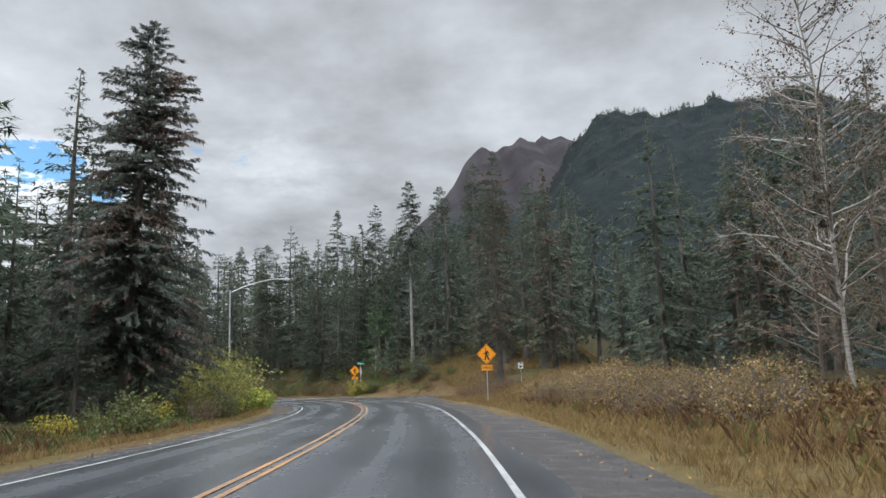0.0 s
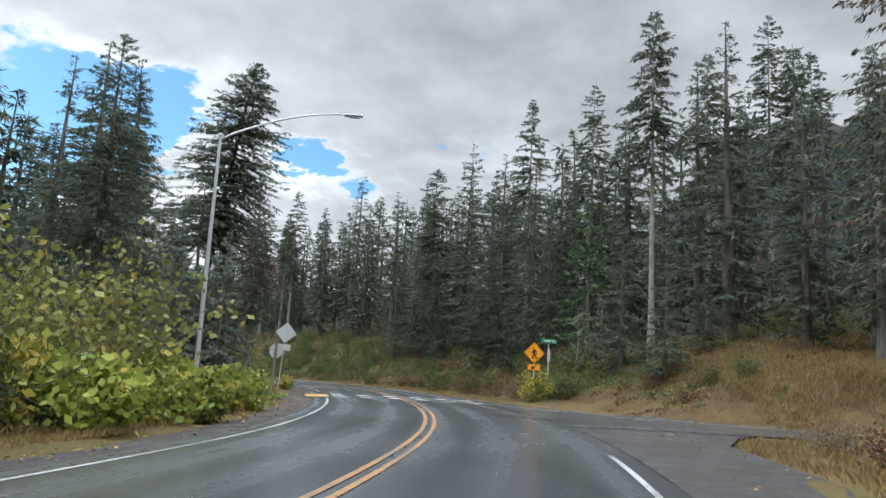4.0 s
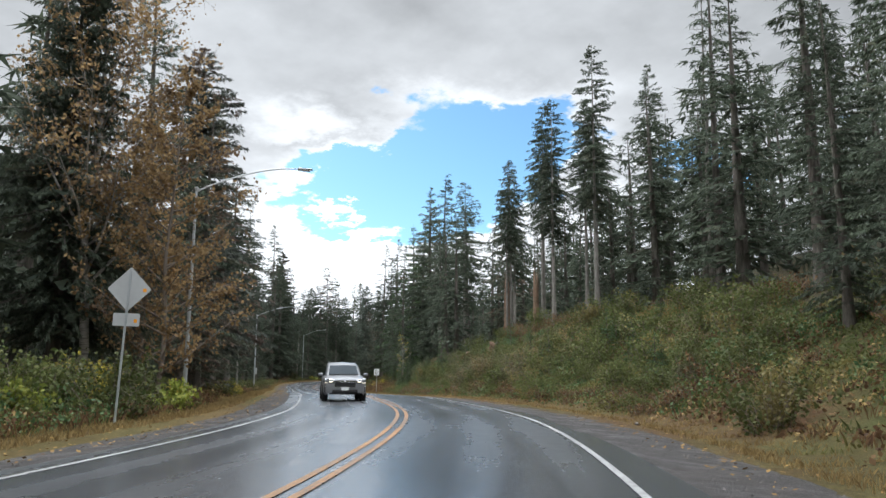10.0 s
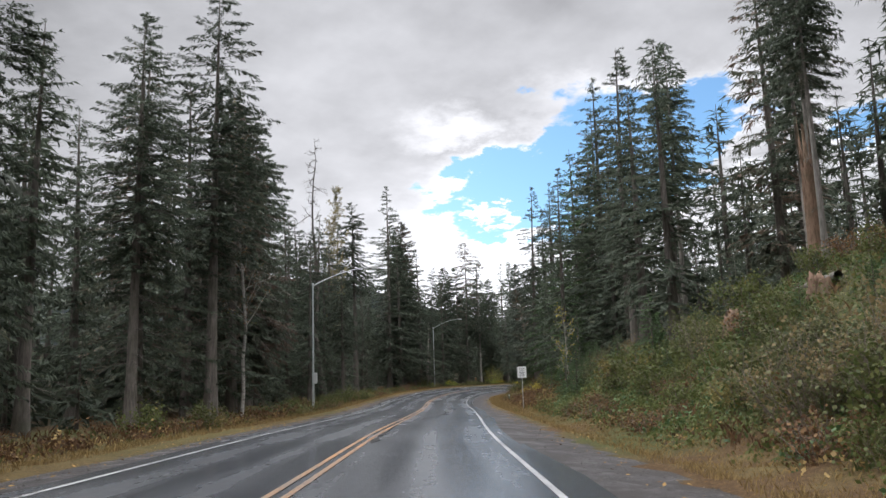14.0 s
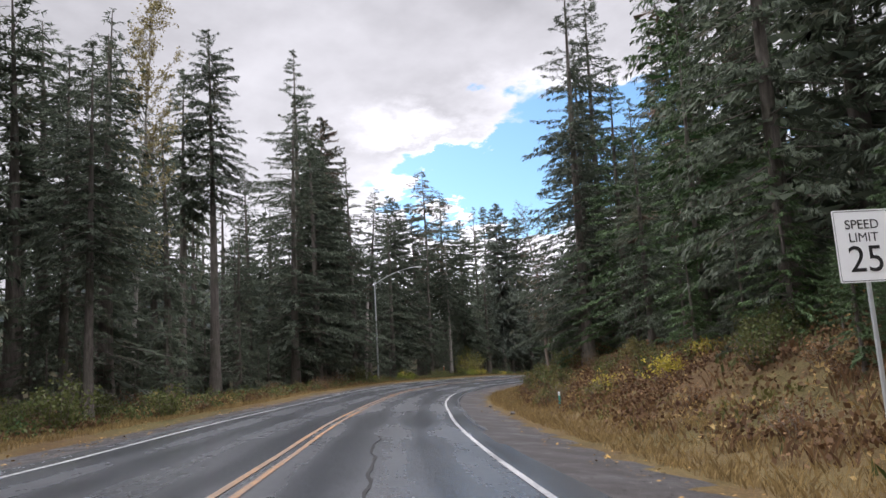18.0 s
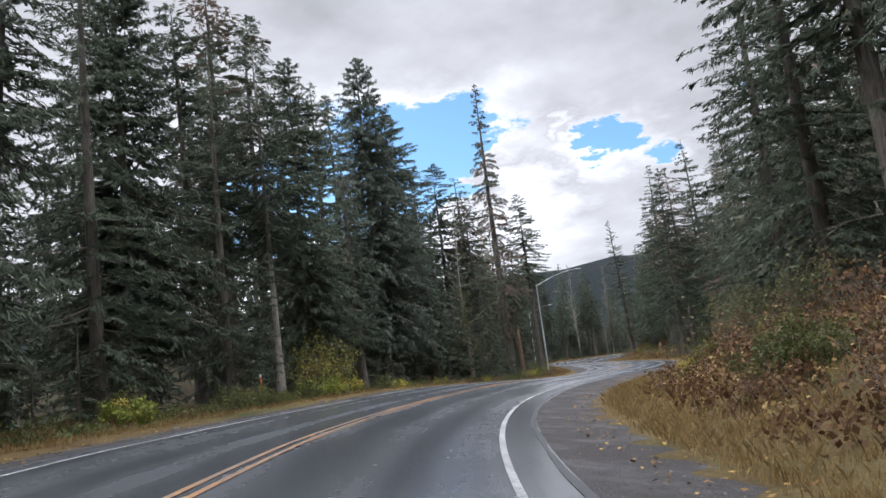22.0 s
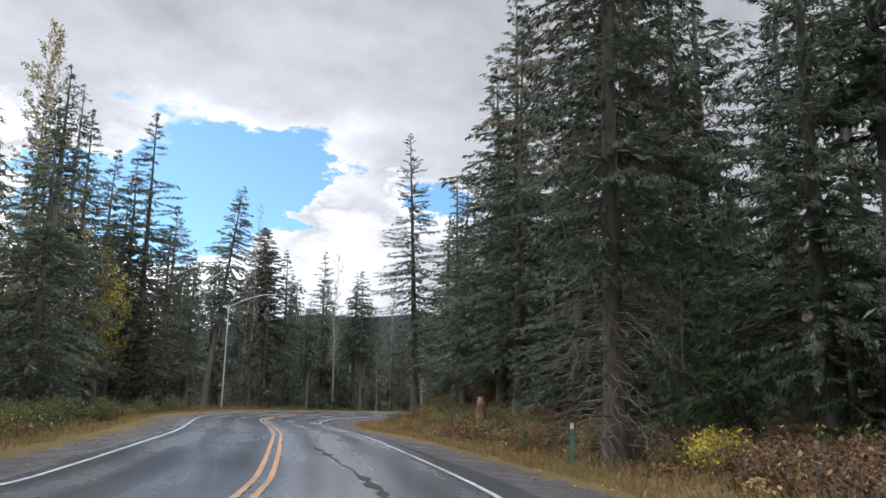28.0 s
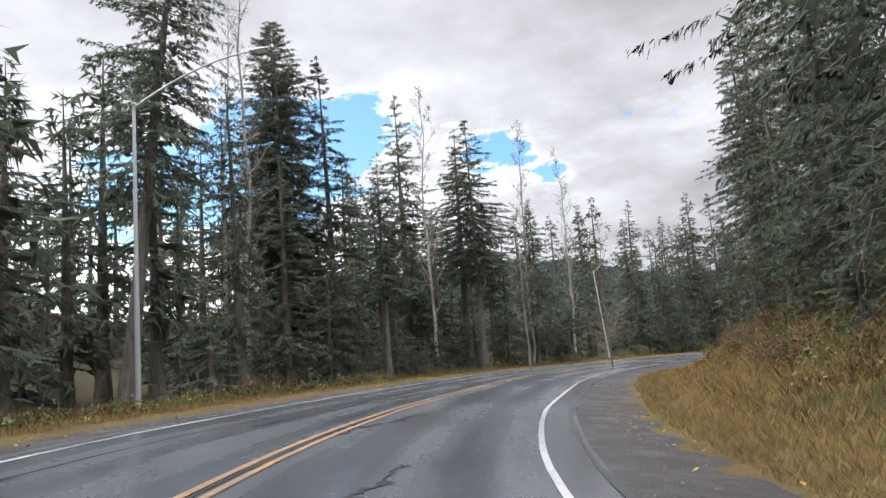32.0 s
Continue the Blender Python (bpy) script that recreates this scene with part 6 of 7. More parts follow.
blades(60000, 98, [(6.9, 8.1, -11, -34, 1.0), (6.9, 7.7, -14, -36, 1.0)], 0.34, 0.022, GRASS_DRY, "slope_grass", "rough straw-coloured grass on the slope behind the side road")
blades(130000, 94, EDGES, 0.16, 0.011, GRASS_DRY, "short_grass", "short withered grass at the edge of the gravel")
WEEDS = [(0, 4, -6, -15, 1.4), (0, 5, 10, 15, 1.0), (8.5, 13, -6, -14, 0.9), (13, 17.5, -6, -15, 1.0), (17.5, 24, -5.6, -12, 1.0), (24, 32, -5.6, -11, 0.9), (31.5, 37, -5.8, -14, 1.0), (9, 13, 10, 14, 1.0), (13, 25, 10.2, 14, 0.8), (25, 37, 10.2, 14, 0.8)]
blades(46000, 92, WEEDS, 0.40, 0.018, LEAF_BROWN, "brown_weeds", "brown withered weeds and fern fronds")
blades(14000, 93, WEEDS, 0.32, 0.05, LEAF_GREEN, "green_undergrowth", "low green and yellowing undergrowth")


def ground_cover(count, seed, zones, size, material, name, label):
    """Low leafy growth that hides the soil of the banks: many small leaves in loose mounds."""
    r = np.random.RandomState(seed)
    zt = np.array(zones, float)
    share = (zt[:, 1] - zt[:, 0]) * np.abs(zt[:, 3] - zt[:, 2])
    mounds = count // 45
    zm = zt[r.choice(len(zt), mounds, p=share / share.sum())]
    mt, mo = zm[:, 0] + (zm[:, 1] - zm[:, 0]) * r.uniform(0, 1, mounds), zm[:, 2] + (zm[:, 3] - zm[:, 2]) * r.uniform(0, 1, mounds)
    c = at(mt, mo)
    rad, hi = r.uniform(0.3, 1.1, mounds), r.uniform(0.2, 0.8, mounds) * zm[:, 4] * np.clip(1 + 0.9 * waves(c[:, 0], c[:, 1], 5.5, 21), 0.25, 2.2)
    i = r.randint(0, mounds, count)
    a, q = r.uniform(0, 6.28, count), np.sqrt(r.uniform(0, 1, count))
    x, y = c[i, 0] + np.cos(a) * q * rad[i], c[i, 1] + np.sin(a) * q * rad[i]
    tt, oo = locate(x, y)
    ok = (np.abs(oo - 2.5) > 7.6) & (side_gap(x, y) > 0.3) & ~((tt > 5) & (tt < 8.5) & (oo < 0) & (oo > over(tt, (5, -4.2), (5.9, -4.7), (6.24, -6.3), (6.5, -8.6), (7.0, -10), (7.5, -5.8), (8.25, -4.7), (8.5, -2.6)))) & ~((oo > 0) & (tt > 7.85) & (tt < 8.55) & (oo < 9.5))
    x, y, i, q, tt, oo = x[ok], y[ok], i[ok], q[ok], tt[ok], oo[ok]
    z = ground_z(x, y, tt, oo) + hi[i] * (1 - q * q) * r.uniform(0.3, 1.05, len(x)) + 0.02
    v, f = leaf_quads(np.stack([x, y, z], 1), size, r)
    me = quick_mesh(name, v, f)
    me.materials.append(material)
    tagged(new(name, me), label, "undergrowth", "", "stuff")


RUSSET = [(-1, 4.5, -15, -6.5, 1.2), (7.3, 8.6, -26, -8, 0.35), (8.3, 12.4, -13, -5.6, 0.9), (12.4, 17.6, -7, -5.5, 0.5), (18.5, 24.5, -11.5, -5.7, 1.2), (18.5, 24.5, -9, -5.7, 1.1), (24.5, 31, -10.5, -5.8, 0.9), (30.5, 38, -13, -7.4, 0.7), (13, 23, 10.2, 13, 0.7), (25.5, 38, 10.2, 13, 0.8), (8.6, 13, 9.8, 12, 0.6)]
LUSH = [(7.2, 8.5, -26, -9, 0.35), (8.3, 12.5, -16, -8, 1.1), (12.0, 18.5, -17, -5.9, 1.4), (12.0, 18.4, -10, -5.7, 1.1), (-1, 7, 10.2, 15, 1.0), (8.7, 13, 10, 15.5, 1.1), (18, 25, 10.5, 14, 0.8), (29, 36, -12, -8, 0.8), (25, 38, 10.8, 14, 0.8)]
ground_cover(140000, 101, RUSSET, 0.125, LEAF_BROWN, "brown_ground_cover", "withered brown ferns and low brush on the banks")
ground_cover(220000, 102, LUSH, 0.105, LEAF_GREEN, "green_ground_cover", "low green and yellowing leafy growth on the banks")
ground_cover(60000, 104, LUSH, 0.12, NEEDLE_FRESH, "dark_ground_cover", "dark green ferns and seedlings on the banks")
ground_cover(30000, 103, RUSSET, 0.11, GRASS_DRY, "straw_ground_cover", "straw-coloured dead leaves and stalks on the banks")


def litter(count, seed):
    r = np.random.RandomState(seed)
    t = r.uniform(-1, 38, count)
    left = r.uniform(0, 1, count) < 0.5
    o = np.where(left, 7.1 + np.abs(r.normal(0, 1.6, count)), -2.6 - np.abs(r.normal(0, 1.6, count)))
    drift_ = (r.uniform(0, 1, count) < 0.35) & ~left
    t = np.where(drift_, r.uniform(20.5, 26, count), t)
    o = np.where(drift_, -4.2 - np.abs(r.normal(0, 0.45, count)), o)
    lvl = over(t, (-1, 0.3), (6, 0.5), (9, 1), (13, 0.5), (20, 0.8), (22, 1), (25, 1), (27, 0.6), (38, 0.5))
    ok = r.uniform(0, 1, count) < lvl
    t, o = t[ok], o[ok]
    p = at(t, o)
    tt, oo = t, o
    surf = np.where(o > 0, -0.03 - 0.06 * np.clip((o - 7) / 1.2, 0, 1) - 0.2 * np.clip((o - 8.2), 0, 1), -0.03 - 0.06 * np.clip((-o - 2.2) / 1.5, 0, 1) - 0.2 * np.clip((-o - 3.7) / 0.9, 0, 1))
    z = np.maximum(p[:, 2] + surf, ground_z(p[:, 0], p[:, 1], tt, oo)) + 0.015
    c = np.c_[p[:, :2], z]
    m = len(c)
    a = r.uniform(0, 6.28, m)
    l = r.uniform(0.035, 0.11, m)
    d = np.stack([np.cos(a), np.sin(a), r.uniform(-0.1, 0.5, m)], 1) * l[:, None]
    s = np.stack([-np.sin(a), np.cos(a), r.uniform(-0.3, 0.3, m)], 1) * (l * 0.35)[:, None]
    v = np.stack([c, c + d * 0.5 + s, c + d, c + d * 0.5 - s], 1).reshape(-1, 3)
    me = quick_mesh("fallen_leaves", v, np.arange(4 * m).reshape(-1, 4))
    me.materials.append(LEAF_FALLEN)
    tagged(new("fallen_leaves", me), "fallen brown and yellow leaves on the shoulders", "leaves", "", "stuff")


litter(30000, 95)


def loose_gravel(count, seed):
    """Small broken stones lying on both shoulders."""
    r = np.random.RandomState(seed)
    t = r.uniform(-1, 37, count)
    left = r.uniform(0, 1, count) < 0.45
    u = r.uniform(0, 1, count) ** 0.8
    o = np.where(left, 6.95 + 1.9 * u, -1.85 - 2.4 * u)
    p = at(t, o)
    surf = np.where(left, np.interp(o, (6.65, 7.3, 8.2, 9.6), (-0.012, -0.06, -0.11, -0.45)), np.interp(o, (-5.0, -3.7, -2.7, -1.65), (-0.45, -0.11, -0.06, -0.012)))
    c = np.c_[p[:, :2], p[:, 2] + surf - 0.008]
    s = (0.010 + 0.030 * r.uniform(0, 1, count) ** 4)[:, None]
    a = r.uniform(0, 6.28, count)
    ring = [c + s * np.stack([np.cos(a + k * 2.1) * r.uniform(0.7, 1.3, count), np.sin(a + k * 2.1) * r.uniform(0.7, 1.3, count), 0 * a], 1) for k in range(3)]
    top = c + s * np.stack([r.normal(0, 0.3, count), r.normal(0, 0.3, count), r.uniform(0.5, 1.1, count)], 1)
    v = np.stack(ring + [top], 1).reshape(-1, 3)
    b = np.arange(count)[:, None] * 4
    me = quick_mesh("loose_gravel", v, np.concatenate([b + (0, 1, 3), b + (1, 2, 3), b + (2, 0, 3)]))
    me.materials.append(PEBBLE)
    tagged(new("loose_gravel", me), "loose broken stones on the gravel shoulders", "gravel", "", "stuff")


PEBBLE = foliage("broken_stone", (0.030, 0.027, 0.025), (0.15, 0.138, 0.128), None, 0, 0.8, 0.0)
loose_gravel(42000, 96)


# ---- street lamps ----
def street_lamp(x, y, t, high, lean=(0, 0), box=False):
    z = float(ground_z(np.array([x]), np.array([y]))[0])
    ob = thing("street_lamp", "grey steel street lamp with long curved arm" + (" and pole cabinet" if box else " over the road"), "street lamp", "street lamps", m=pose(x, y, z, lean[0], lean[1], heading(t)))
    v, f = tube([(0, 0, -0.3), (0, 0, 0.2), (0, 0, high * 0.5), (0, 0, high)], (0.10, 0.10, 0.08, 0.055), 12)
    part("pole", quick_mesh("pole", v, f, True), STEEL, ob)
    part("base_plate", box_bm(0.36, 0.36, 0.05, (0, 0, 0.06), 0.01), STEEL, ob)
    part("pole_cap", box_bm(0.17, 0.17, 0.12, (0, 0, high + 0.02), 0.03), STEEL, ob)
    u = np.linspace(0, 1, 12)
    arm = np.stack([0.05 + 4.75 * u, 0 * u, high - 0.12 + 1.35 * np.sin(u * 1.5708) ** 0.9], 1)
    v, f = tube(arm, np.linspace(0.045, 0.028, 12), 8)
    part("arm", quick_mesh("arm", v, f, True), STEEL, ob)
    bm = box_bm(0.72, 0.26, 0.12, (5.05, 0, high + 1.22), 0.04)
    for vert in bm.verts:
        if vert.co.x > 5.2:
            vert.co.z = high + 1.22 + (vert.co.z - high - 1.22) * 0.55
    head_ = part("luminaire", bm, SIGN_BACK, ob)
    part("lens", box_bm(0.40, 0.20, 0.03, (5.1, 0, high + 1.15), 0.01), SIGN_WHITE, head_)
    if box:
        part("cabinet", box_bm(0.32, 0.22, 0.85, (0.16, 0, 2.35), 0.02), SIGN_BACK, ob, "grey metal cabinet strapped to the pole")
    return ob


street_lamp(-18.9, 67.7, 7.0, 10.2)
street_lamp(-57.4, 113.2, 13.2, 9.9)
street_lamp(-117.0, 149.8, 18.4, 9.9, box=True)
street_lamp(-173.6, 193.4, 23.3, 10.2)
street_lamp(-204.5, 260.6, 28.6, 10.4)
street_lamp(-249.6, 320.2, 34.6, 10.9)
street_lamp(-257.5, 384.0, 38.0, 9.8, lean=(0, -6))


# ---- signs ----
def plate_bm(pts, thick, y0):
    """A flat plate from an outline in x and z, with its front at y0."""
    bm = bmesh.new()
    face = bm.faces.new([bm.verts.new((x, y0, z)) for x, z in pts])
    ext = bmesh.ops.extrude_face_region(bm, geom=[face])
    bmesh.ops.translate(bm, verts=[e for e in ext["geom"] if isinstance(e, bmesh.types.BMVert)], vec=(0, thick, 0))
    bmesh.ops.recalc_face_normals(bm, faces=bm.faces[:])
    return bm


def round_poly(pts, rad, steps=4):
    out, n = [], len(pts)
    for i in range(n):
        p, a, b = Vector(pts[i]), Vector(pts[i - 1]), Vector(pts[(i + 1) % n])
        u, v = (a - p).normalized(), (b - p).normalized()
        for k in range(steps + 1):
            s = k / steps
            q = p + u * rad * (1 - s) ** 2 + v * rad * s**2
            out.append((q.x, q.y))
    return out


def ring_bm(pts, inset, y0):
    """A thin border along an outline."""
    c = Vector((sum(p[0] for p in pts) / len(pts), sum(p[1] for p in pts) / len(pts)))
    bm = bmesh.new()
    outer = [bm.verts.new((p[0], y0, p[1])) for p in pts]
    inner = []
    for p in pts:
        q = Vector(p) - c
        q = c + q * (1 - inset / q.length)
        inner.append(bm.verts.new((q.x, y0, q.y)))
    for i in range(len(pts)):
        j = (i + 1) % len(pts)
        bm.faces.new((outer[i], outer[j], inner[j], inner[i]))
    return bm


def bars_bm(bars, y0, thick=0.002):
    """Thin strokes: x0, z0, x1, z1, width."""
    bm = bmesh.new()
    for x0, z0, x1, z1, w in bars:
        d = Vector((x1 - x0, 0, z1 - z0))
        ang = math.atan2(d.z, d.x)
        bmesh.ops.create_cube(bm, size=1, matrix=Matrix.Translation(((x0 + x1) / 2, y0, (z0 + z1) / 2)) @ Matrix.Rotation(-ang, 4, "Y") @ Matrix.Diagonal((d.length, thick, w, 1)))
    return bm


def text_mesh(body, size, place):
    cu = bpy.data.curves.new("lettering", "FONT")
    cu.body, cu.size, cu.align_x, cu.align_y = body, size, "CENTER", "CENTER"
    cu.extrude = 0.001
    ob = bpy.data.objects.new("lettering", cu)
    scene.collection.objects.link(ob)
    bpy.context.view_layer.update()
    me = bpy.data.meshes.new_from_object(ob.evaluated_get(bpy.context.evaluated_depsgraph_get()))
    bpy.data.objects.remove(ob)
    me.transform(Matrix.Translation(place) @ Matrix.Rotation(radians(90), 4, "X"))
    return me


def post_bm(high, w=0.05):
    bm = box_bm(w, w, high + 0.4, (0, 0.03, high / 2 - 0.2), 0.006)
    return bm


def diamond(zc, half):
    return round_poly([(0, zc - half), (half, zc), (0, zc + half), (-half, zc)], 0.06)


def rect(zc, w, h):
    return round_poly([(-w / 2, zc - h / 2), (w / 2, zc - h / 2), (w / 2, zc + h / 2), (-w / 2, zc + h / 2)], 0.03)


def sign_thing(x, y, turn, label, name="road_sign", lean=0.0):
    z = float(ground_z(np.array([x]), np.array([y]))[0])
    return thing(name, label, "sign", m=pose(x, y, z, 0, lean, turn)), z


def crossing_sign(x, y, turn, zc, below, lean=0.0):
    ob, z = sign_thing(x, y, turn, "orange-yellow diamond walking-symbol sign with small plate below", lean=lean)
    c = zc - z
    part("post", post_bm(c + 0.45), STEEL, ob)
    pl = part("diamond_plate", plate_bm(diamond(c, 0.645), 0.004, 0.0), SIGN_YELLOW, ob)
    part("border", ring_bm(diamond(c, 0.60), 0.022, -0.003), SIGN_BLACK, pl)
    symbol = [(0.0, 0.24, -0.02, -0.02, 0.15), (0.02, 0.20, 0.14, 0.10, 0.06), (0.14, 0.11, 0.13, -0.05, 0.045), (-0.03, 0.18, -0.13, 0.06, 0.06), (-0.12, 0.07, -0.24, 0.02, 0.045), (-0.03, 0.0, -0.10, -0.32, 0.085), (0.01, 0.0, 0.15, -0.34, 0.085), (-0.10, 0.34, -0.02, 0.34, 0.085)]
    part("symbol", bars_bm([(a, b + c - 0.02, d, e + c - 0.02, w) for a, b, d, e, w in symbol], -0.003), SIGN_BLACK, pl)
    pz = c - 0.645 - 0.20
    p2 = part("small_plate", plate_bm(rect(pz, 0.78, 0.36), 0.004, 0.0), SIGN_YELLOW, ob)
    part("border", ring_bm(rect(pz, 0.73, 0.31), 0.018, -0.003), SIGN_BLACK, p2)
    if below == "AHEAD":
        part("lettering", text_mesh("AHEAD", 0.22, (0, -0.004, pz)), SIGN_BLACK, p2)
    else:
        part("arrow", bars_bm([(0.14, pz + 0.09, -0.10, pz - 0.06, 0.06), (-0.16, pz - 0.09, 0.02, pz - 0.09, 0.07), (-0.14, pz - 0.10, -0.09, pz + 0.05, 0.07)], -0.003), SIGN_BLACK, p2)
    return ob


def sign_back(x, y, turn, zc, lean=0.0):
    ob, z = sign_thing(x, y, turn, "grey back of a diamond sign with small plate", lean=lean)
    c = zc - z
    part("post", post_bm(c + 0.55), STEEL, ob)
    pl = part("diamond_plate", plate_bm(diamond(c, 0.60), 0.004, 0.0), SIGN_BACK, ob)
    part("front_sheet", plate_bm(diamond(c, 0.595), 0.002, -0.003), SIGN_YELLOW, pl)
    part("sticker", plate_bm(rect(c - 0.02, 0.10, 0.10), 0.001, 0.0045), SIGN_YELLOW, pl).location.x = -0.42
    p2 = part("small_plate", plate_bm(rect(c - 0.82, 0.72, 0.34), 0.004, 0.0), SIGN_BACK, ob)
    part("sticker", plate_bm(rect(c - 0.85, 0.09, 0.10), 0.001, 0.0045), SIGN_YELLOW, p2).location.x = -0.25
    return ob


def octagon(c, rad):
    return [(rad * math.cos(radians(22.5 + 45 * k)), c + rad * math.sin(radians(22.5 + 45 * k))) for k in range(8)]


def stop_back(x, y, turn, zc, rad, names=False, lean=0.0):
    ob, z = sign_thing(x, y, turn, "grey back of an octagonal sign" + (" under green street-name blades" if names else " on a wide wooden post"), lean=lean)
    c = zc - z
    part("post", post_bm(c + (0.75 if names else 0.4), 0.06 if names else 0.10), STEEL if names else BARK_PALE, ob)
    part("octagon_plate", plate_bm(octagon(c, rad), 0.004, 0.0), SIGN_BACK, ob)
    if names:
        for k, (rot, zz, w, h) in enumerate(((0, c + 0.95, 1.08, 0.27), (62, c + 0.66, 0.85, 0.22))):
            bl = part("name_blade", plate_bm(rect(0, w, h), 0.006, 0.0), SIGN_GREEN, ob, "green street-name blade")
            bl.location, bl.rotation_euler = (0, 0, zz), (0, 0, radians(rot - turn + NAME_TURN))
            part("border", ring_bm(rect(0, w - 0.03, h - 0.03), 0.012, -0.003), SIGN_WHITE, bl)
            part("illegible_bars", bars_bm([(-w * 0.32, 0, w * 0.12, 0, 0.07), (w * 0.22, 0.03, w * 0.36, 0.03, 0.035), (w * 0.22, -0.04, w * 0.36, -0.04, 0.03)], -0.004), SIGN_WHITE, bl)
    return ob


NAME_TURN = 38.0
crossing_sign(2.8, 48.4, heading(3.8), 3.0, "AHEAD", 0.5)
crossing_sign(-10.2, 88.8, heading(8.0), 3.0, "arrow")
sign_back(-23.55, 82.15, heading(8.2) + 180, 3.3, -4)
sign_back(-44.4, 105.5, heading(11.5) + 180, 3.6, -2)
stop_back(-9.75, 91.5, 112, 2.95, 0.46, True, 3)
stop_back(-20.3, 75.7, heading(7) + 160, 2.1, 0.36, False, -3)


def speed_sign(x, y, turn, zc, w, h, words=True):
    ob, z = sign_thing(x, y, turn, "white rectangular speed limit sign on a thin steel post")
    c = zc - z
    part("post", post_bm(c + h / 2 - 0.05, 0.045), STEEL, ob)
    pl = part("plate", plate_bm(rect(c, w, h), 0.004, 0.0), SIGN_WHITE, ob)
    part("border", ring_bm(rect(c, w - 0.03, h - 0.03), 0.010, -0.003), SIGN_BLACK, pl)
    if words:
        for text_, s, dz in (("SPEED", 0.125, 0.29), ("LIMIT", 0.125, 0.11), ("25", 0.36, -0.2)):
            part("lettering", text_mesh(text_, s * h / 0.7, (0, -0.004, c + dz * h)), SIGN_BLACK, pl)
    else:
        part("illegible_bars", bars_bm([(-w * 0.3, c + h * 0.28, w * 0.3, c + h * 0.28, 0.07), (-w * 0.25, c - h * 0.15, w * 0.25, c - h * 0.15, 0.22)], -0.003), SIGN_BLACK, pl)


speed_sign(-109.5, 164.85, heading(18.3), 1.63, 0.74, 0.92)
speed_sign(7.7, 75.3, -20, 2.7, 0.50, 0.62, False)


def marker_post(x, y, high, body, cap, label):
    z = float(ground_z(np.array([x]), np.array([y]))[0])
    ob = thing("marker_post", label, "post", "roadside marker posts", m=pose(x, y, z, 2, 1, 20))
    part("stake", box_bm(0.09, 0.03, high + 0.3, (0, 0, high / 2 - 0.15), 0.006), body, ob)
    part("reflector", box_bm(0.092, 0.032, 0.16, (0, 0, high + 0.06), 0.005), cap, ob)


POST_GREEN = make_plain("faded_green_plastic", (0.05, 0.22, 0.18), 0.6)
POST_ORANGE = make_plain("faded_orange_plastic", (0.62, 0.20, 0.07), 0.6)
marker_post(-185.0, 209.2, 1.25, POST_ORANGE, SIGN_WHITE, "faded orange marker stake with a white top in the grass")
marker_post(-198.6, 280.9, 1.0, POST_GREEN, SIGN_WHITE, "green marker stake with a white top beside the shoulder")
marker_post(-129.0, 177.3, 0.62, POST_GREEN, SIGN_WHITE, "short green marker stake with a white top in dry grass")

# ---- stumps and fallen wood ----
def stump(x, y, high, rad, seed, bark, label):
    r = np.random.RandomState(seed)
    n, m = 14, 6
    a = np.arange(n) / n * 6.2832
    rows_ = []
    for j in range(m):
        u = j / (m - 1)
        rr = rad * (1.35 - 0.5 * u + 0.12 * np.sin(a * 3 + seed)) * (1 + r.normal(0, 0.05, n))
        zz = -0.2 + (high + 0.2) * u + (r.uniform(-0.42, 0.25, n) * high if j == m - 1 else 0)
        rows_.append(np.stack([np.cos(a) * rr, np.sin(a) * rr, zz + 0 * a], 1))
    rows_.append(np.stack([np.cos(a) * rad * 0.3, np.sin(a) * rad * 0.3, np.full(n, high * 0.72)], 1))
    v = np.vstack(rows_)
    shards = []
    for _ in range(16):
        q, hh = r.uniform(0, 6.28), high * r.uniform(0.5, 1.45)
        c = np.array([math.cos(q), math.sin(q), 0]) * rad * r.uniform(0.7, 1.15)
        side_ = np.array([-math.sin(q), math.cos(q), 0]) * rad * r.uniform(0.12, 0.3)
        out = np.array([math.cos(q), math.sin(q), 0]) * rad * 0.2
        tip = c + (*r.normal(0, 0.08, 2), hh)
        shards.append((np.array([c - side_, c + side_, tip, tip + (0.01, 0, -0.02), c + out, c + out]), np.array([[0, 1, 2, 3], [1, 4, 3, 2], [4, 0, 3, 2]])))
    i, j = np.meshgrid(np.arange(len(rows_) - 1), np.arange(n), indexing="ij")
    f = np.stack([i * n + j, i * n + (j + 1) % n, (i + 1) * n + (j + 1) % n, (i + 1) * n + j], -1).reshape(-1, 4)
    v, f = joined([(v, f)] + shards)
    me = quick_mesh("tree_stump", v, f)
    me.materials.append(bark)
    z = float(ground_z(np.array([x]), np.array([y]))[0])
    ob = tagged(new("tree_stump", me), label, "stump")
    ob.matrix_basis = pose(x, y, z, 0, 0, seed * 40)


SPLIT = make_bark("split_wood", (0.10, 0.060, 0.040), (0.27, 0.18, 0.125), 14)
stump(-210.9, 301.3, 1.15, 0.27, 3, SPLIT, "splintered reddish stump at the edge of the woods")
for x, y, s in ((1.3, 102.0, 5), (3.6, 104, 6), (7.2, 105.5, 7), (-79, 153, 8), (-74.5, 152, 9)):
    stump(x, y, 0.7, 0.45, s, SPLIT, "weathered brown stump on the slope")
for x, y, h, s in ((-204.7, 256.0, 4.6, 11), (4.9, 114.0, 5.5, 12), (-78.8, 158.5, 6.0, 13), (-73, 156.5, 5.0, 14)):
    stump(x, y, h, 0.26, s, SPLIT, "broken standing trunk with a jagged top")
r = np.random.RandomState(41)
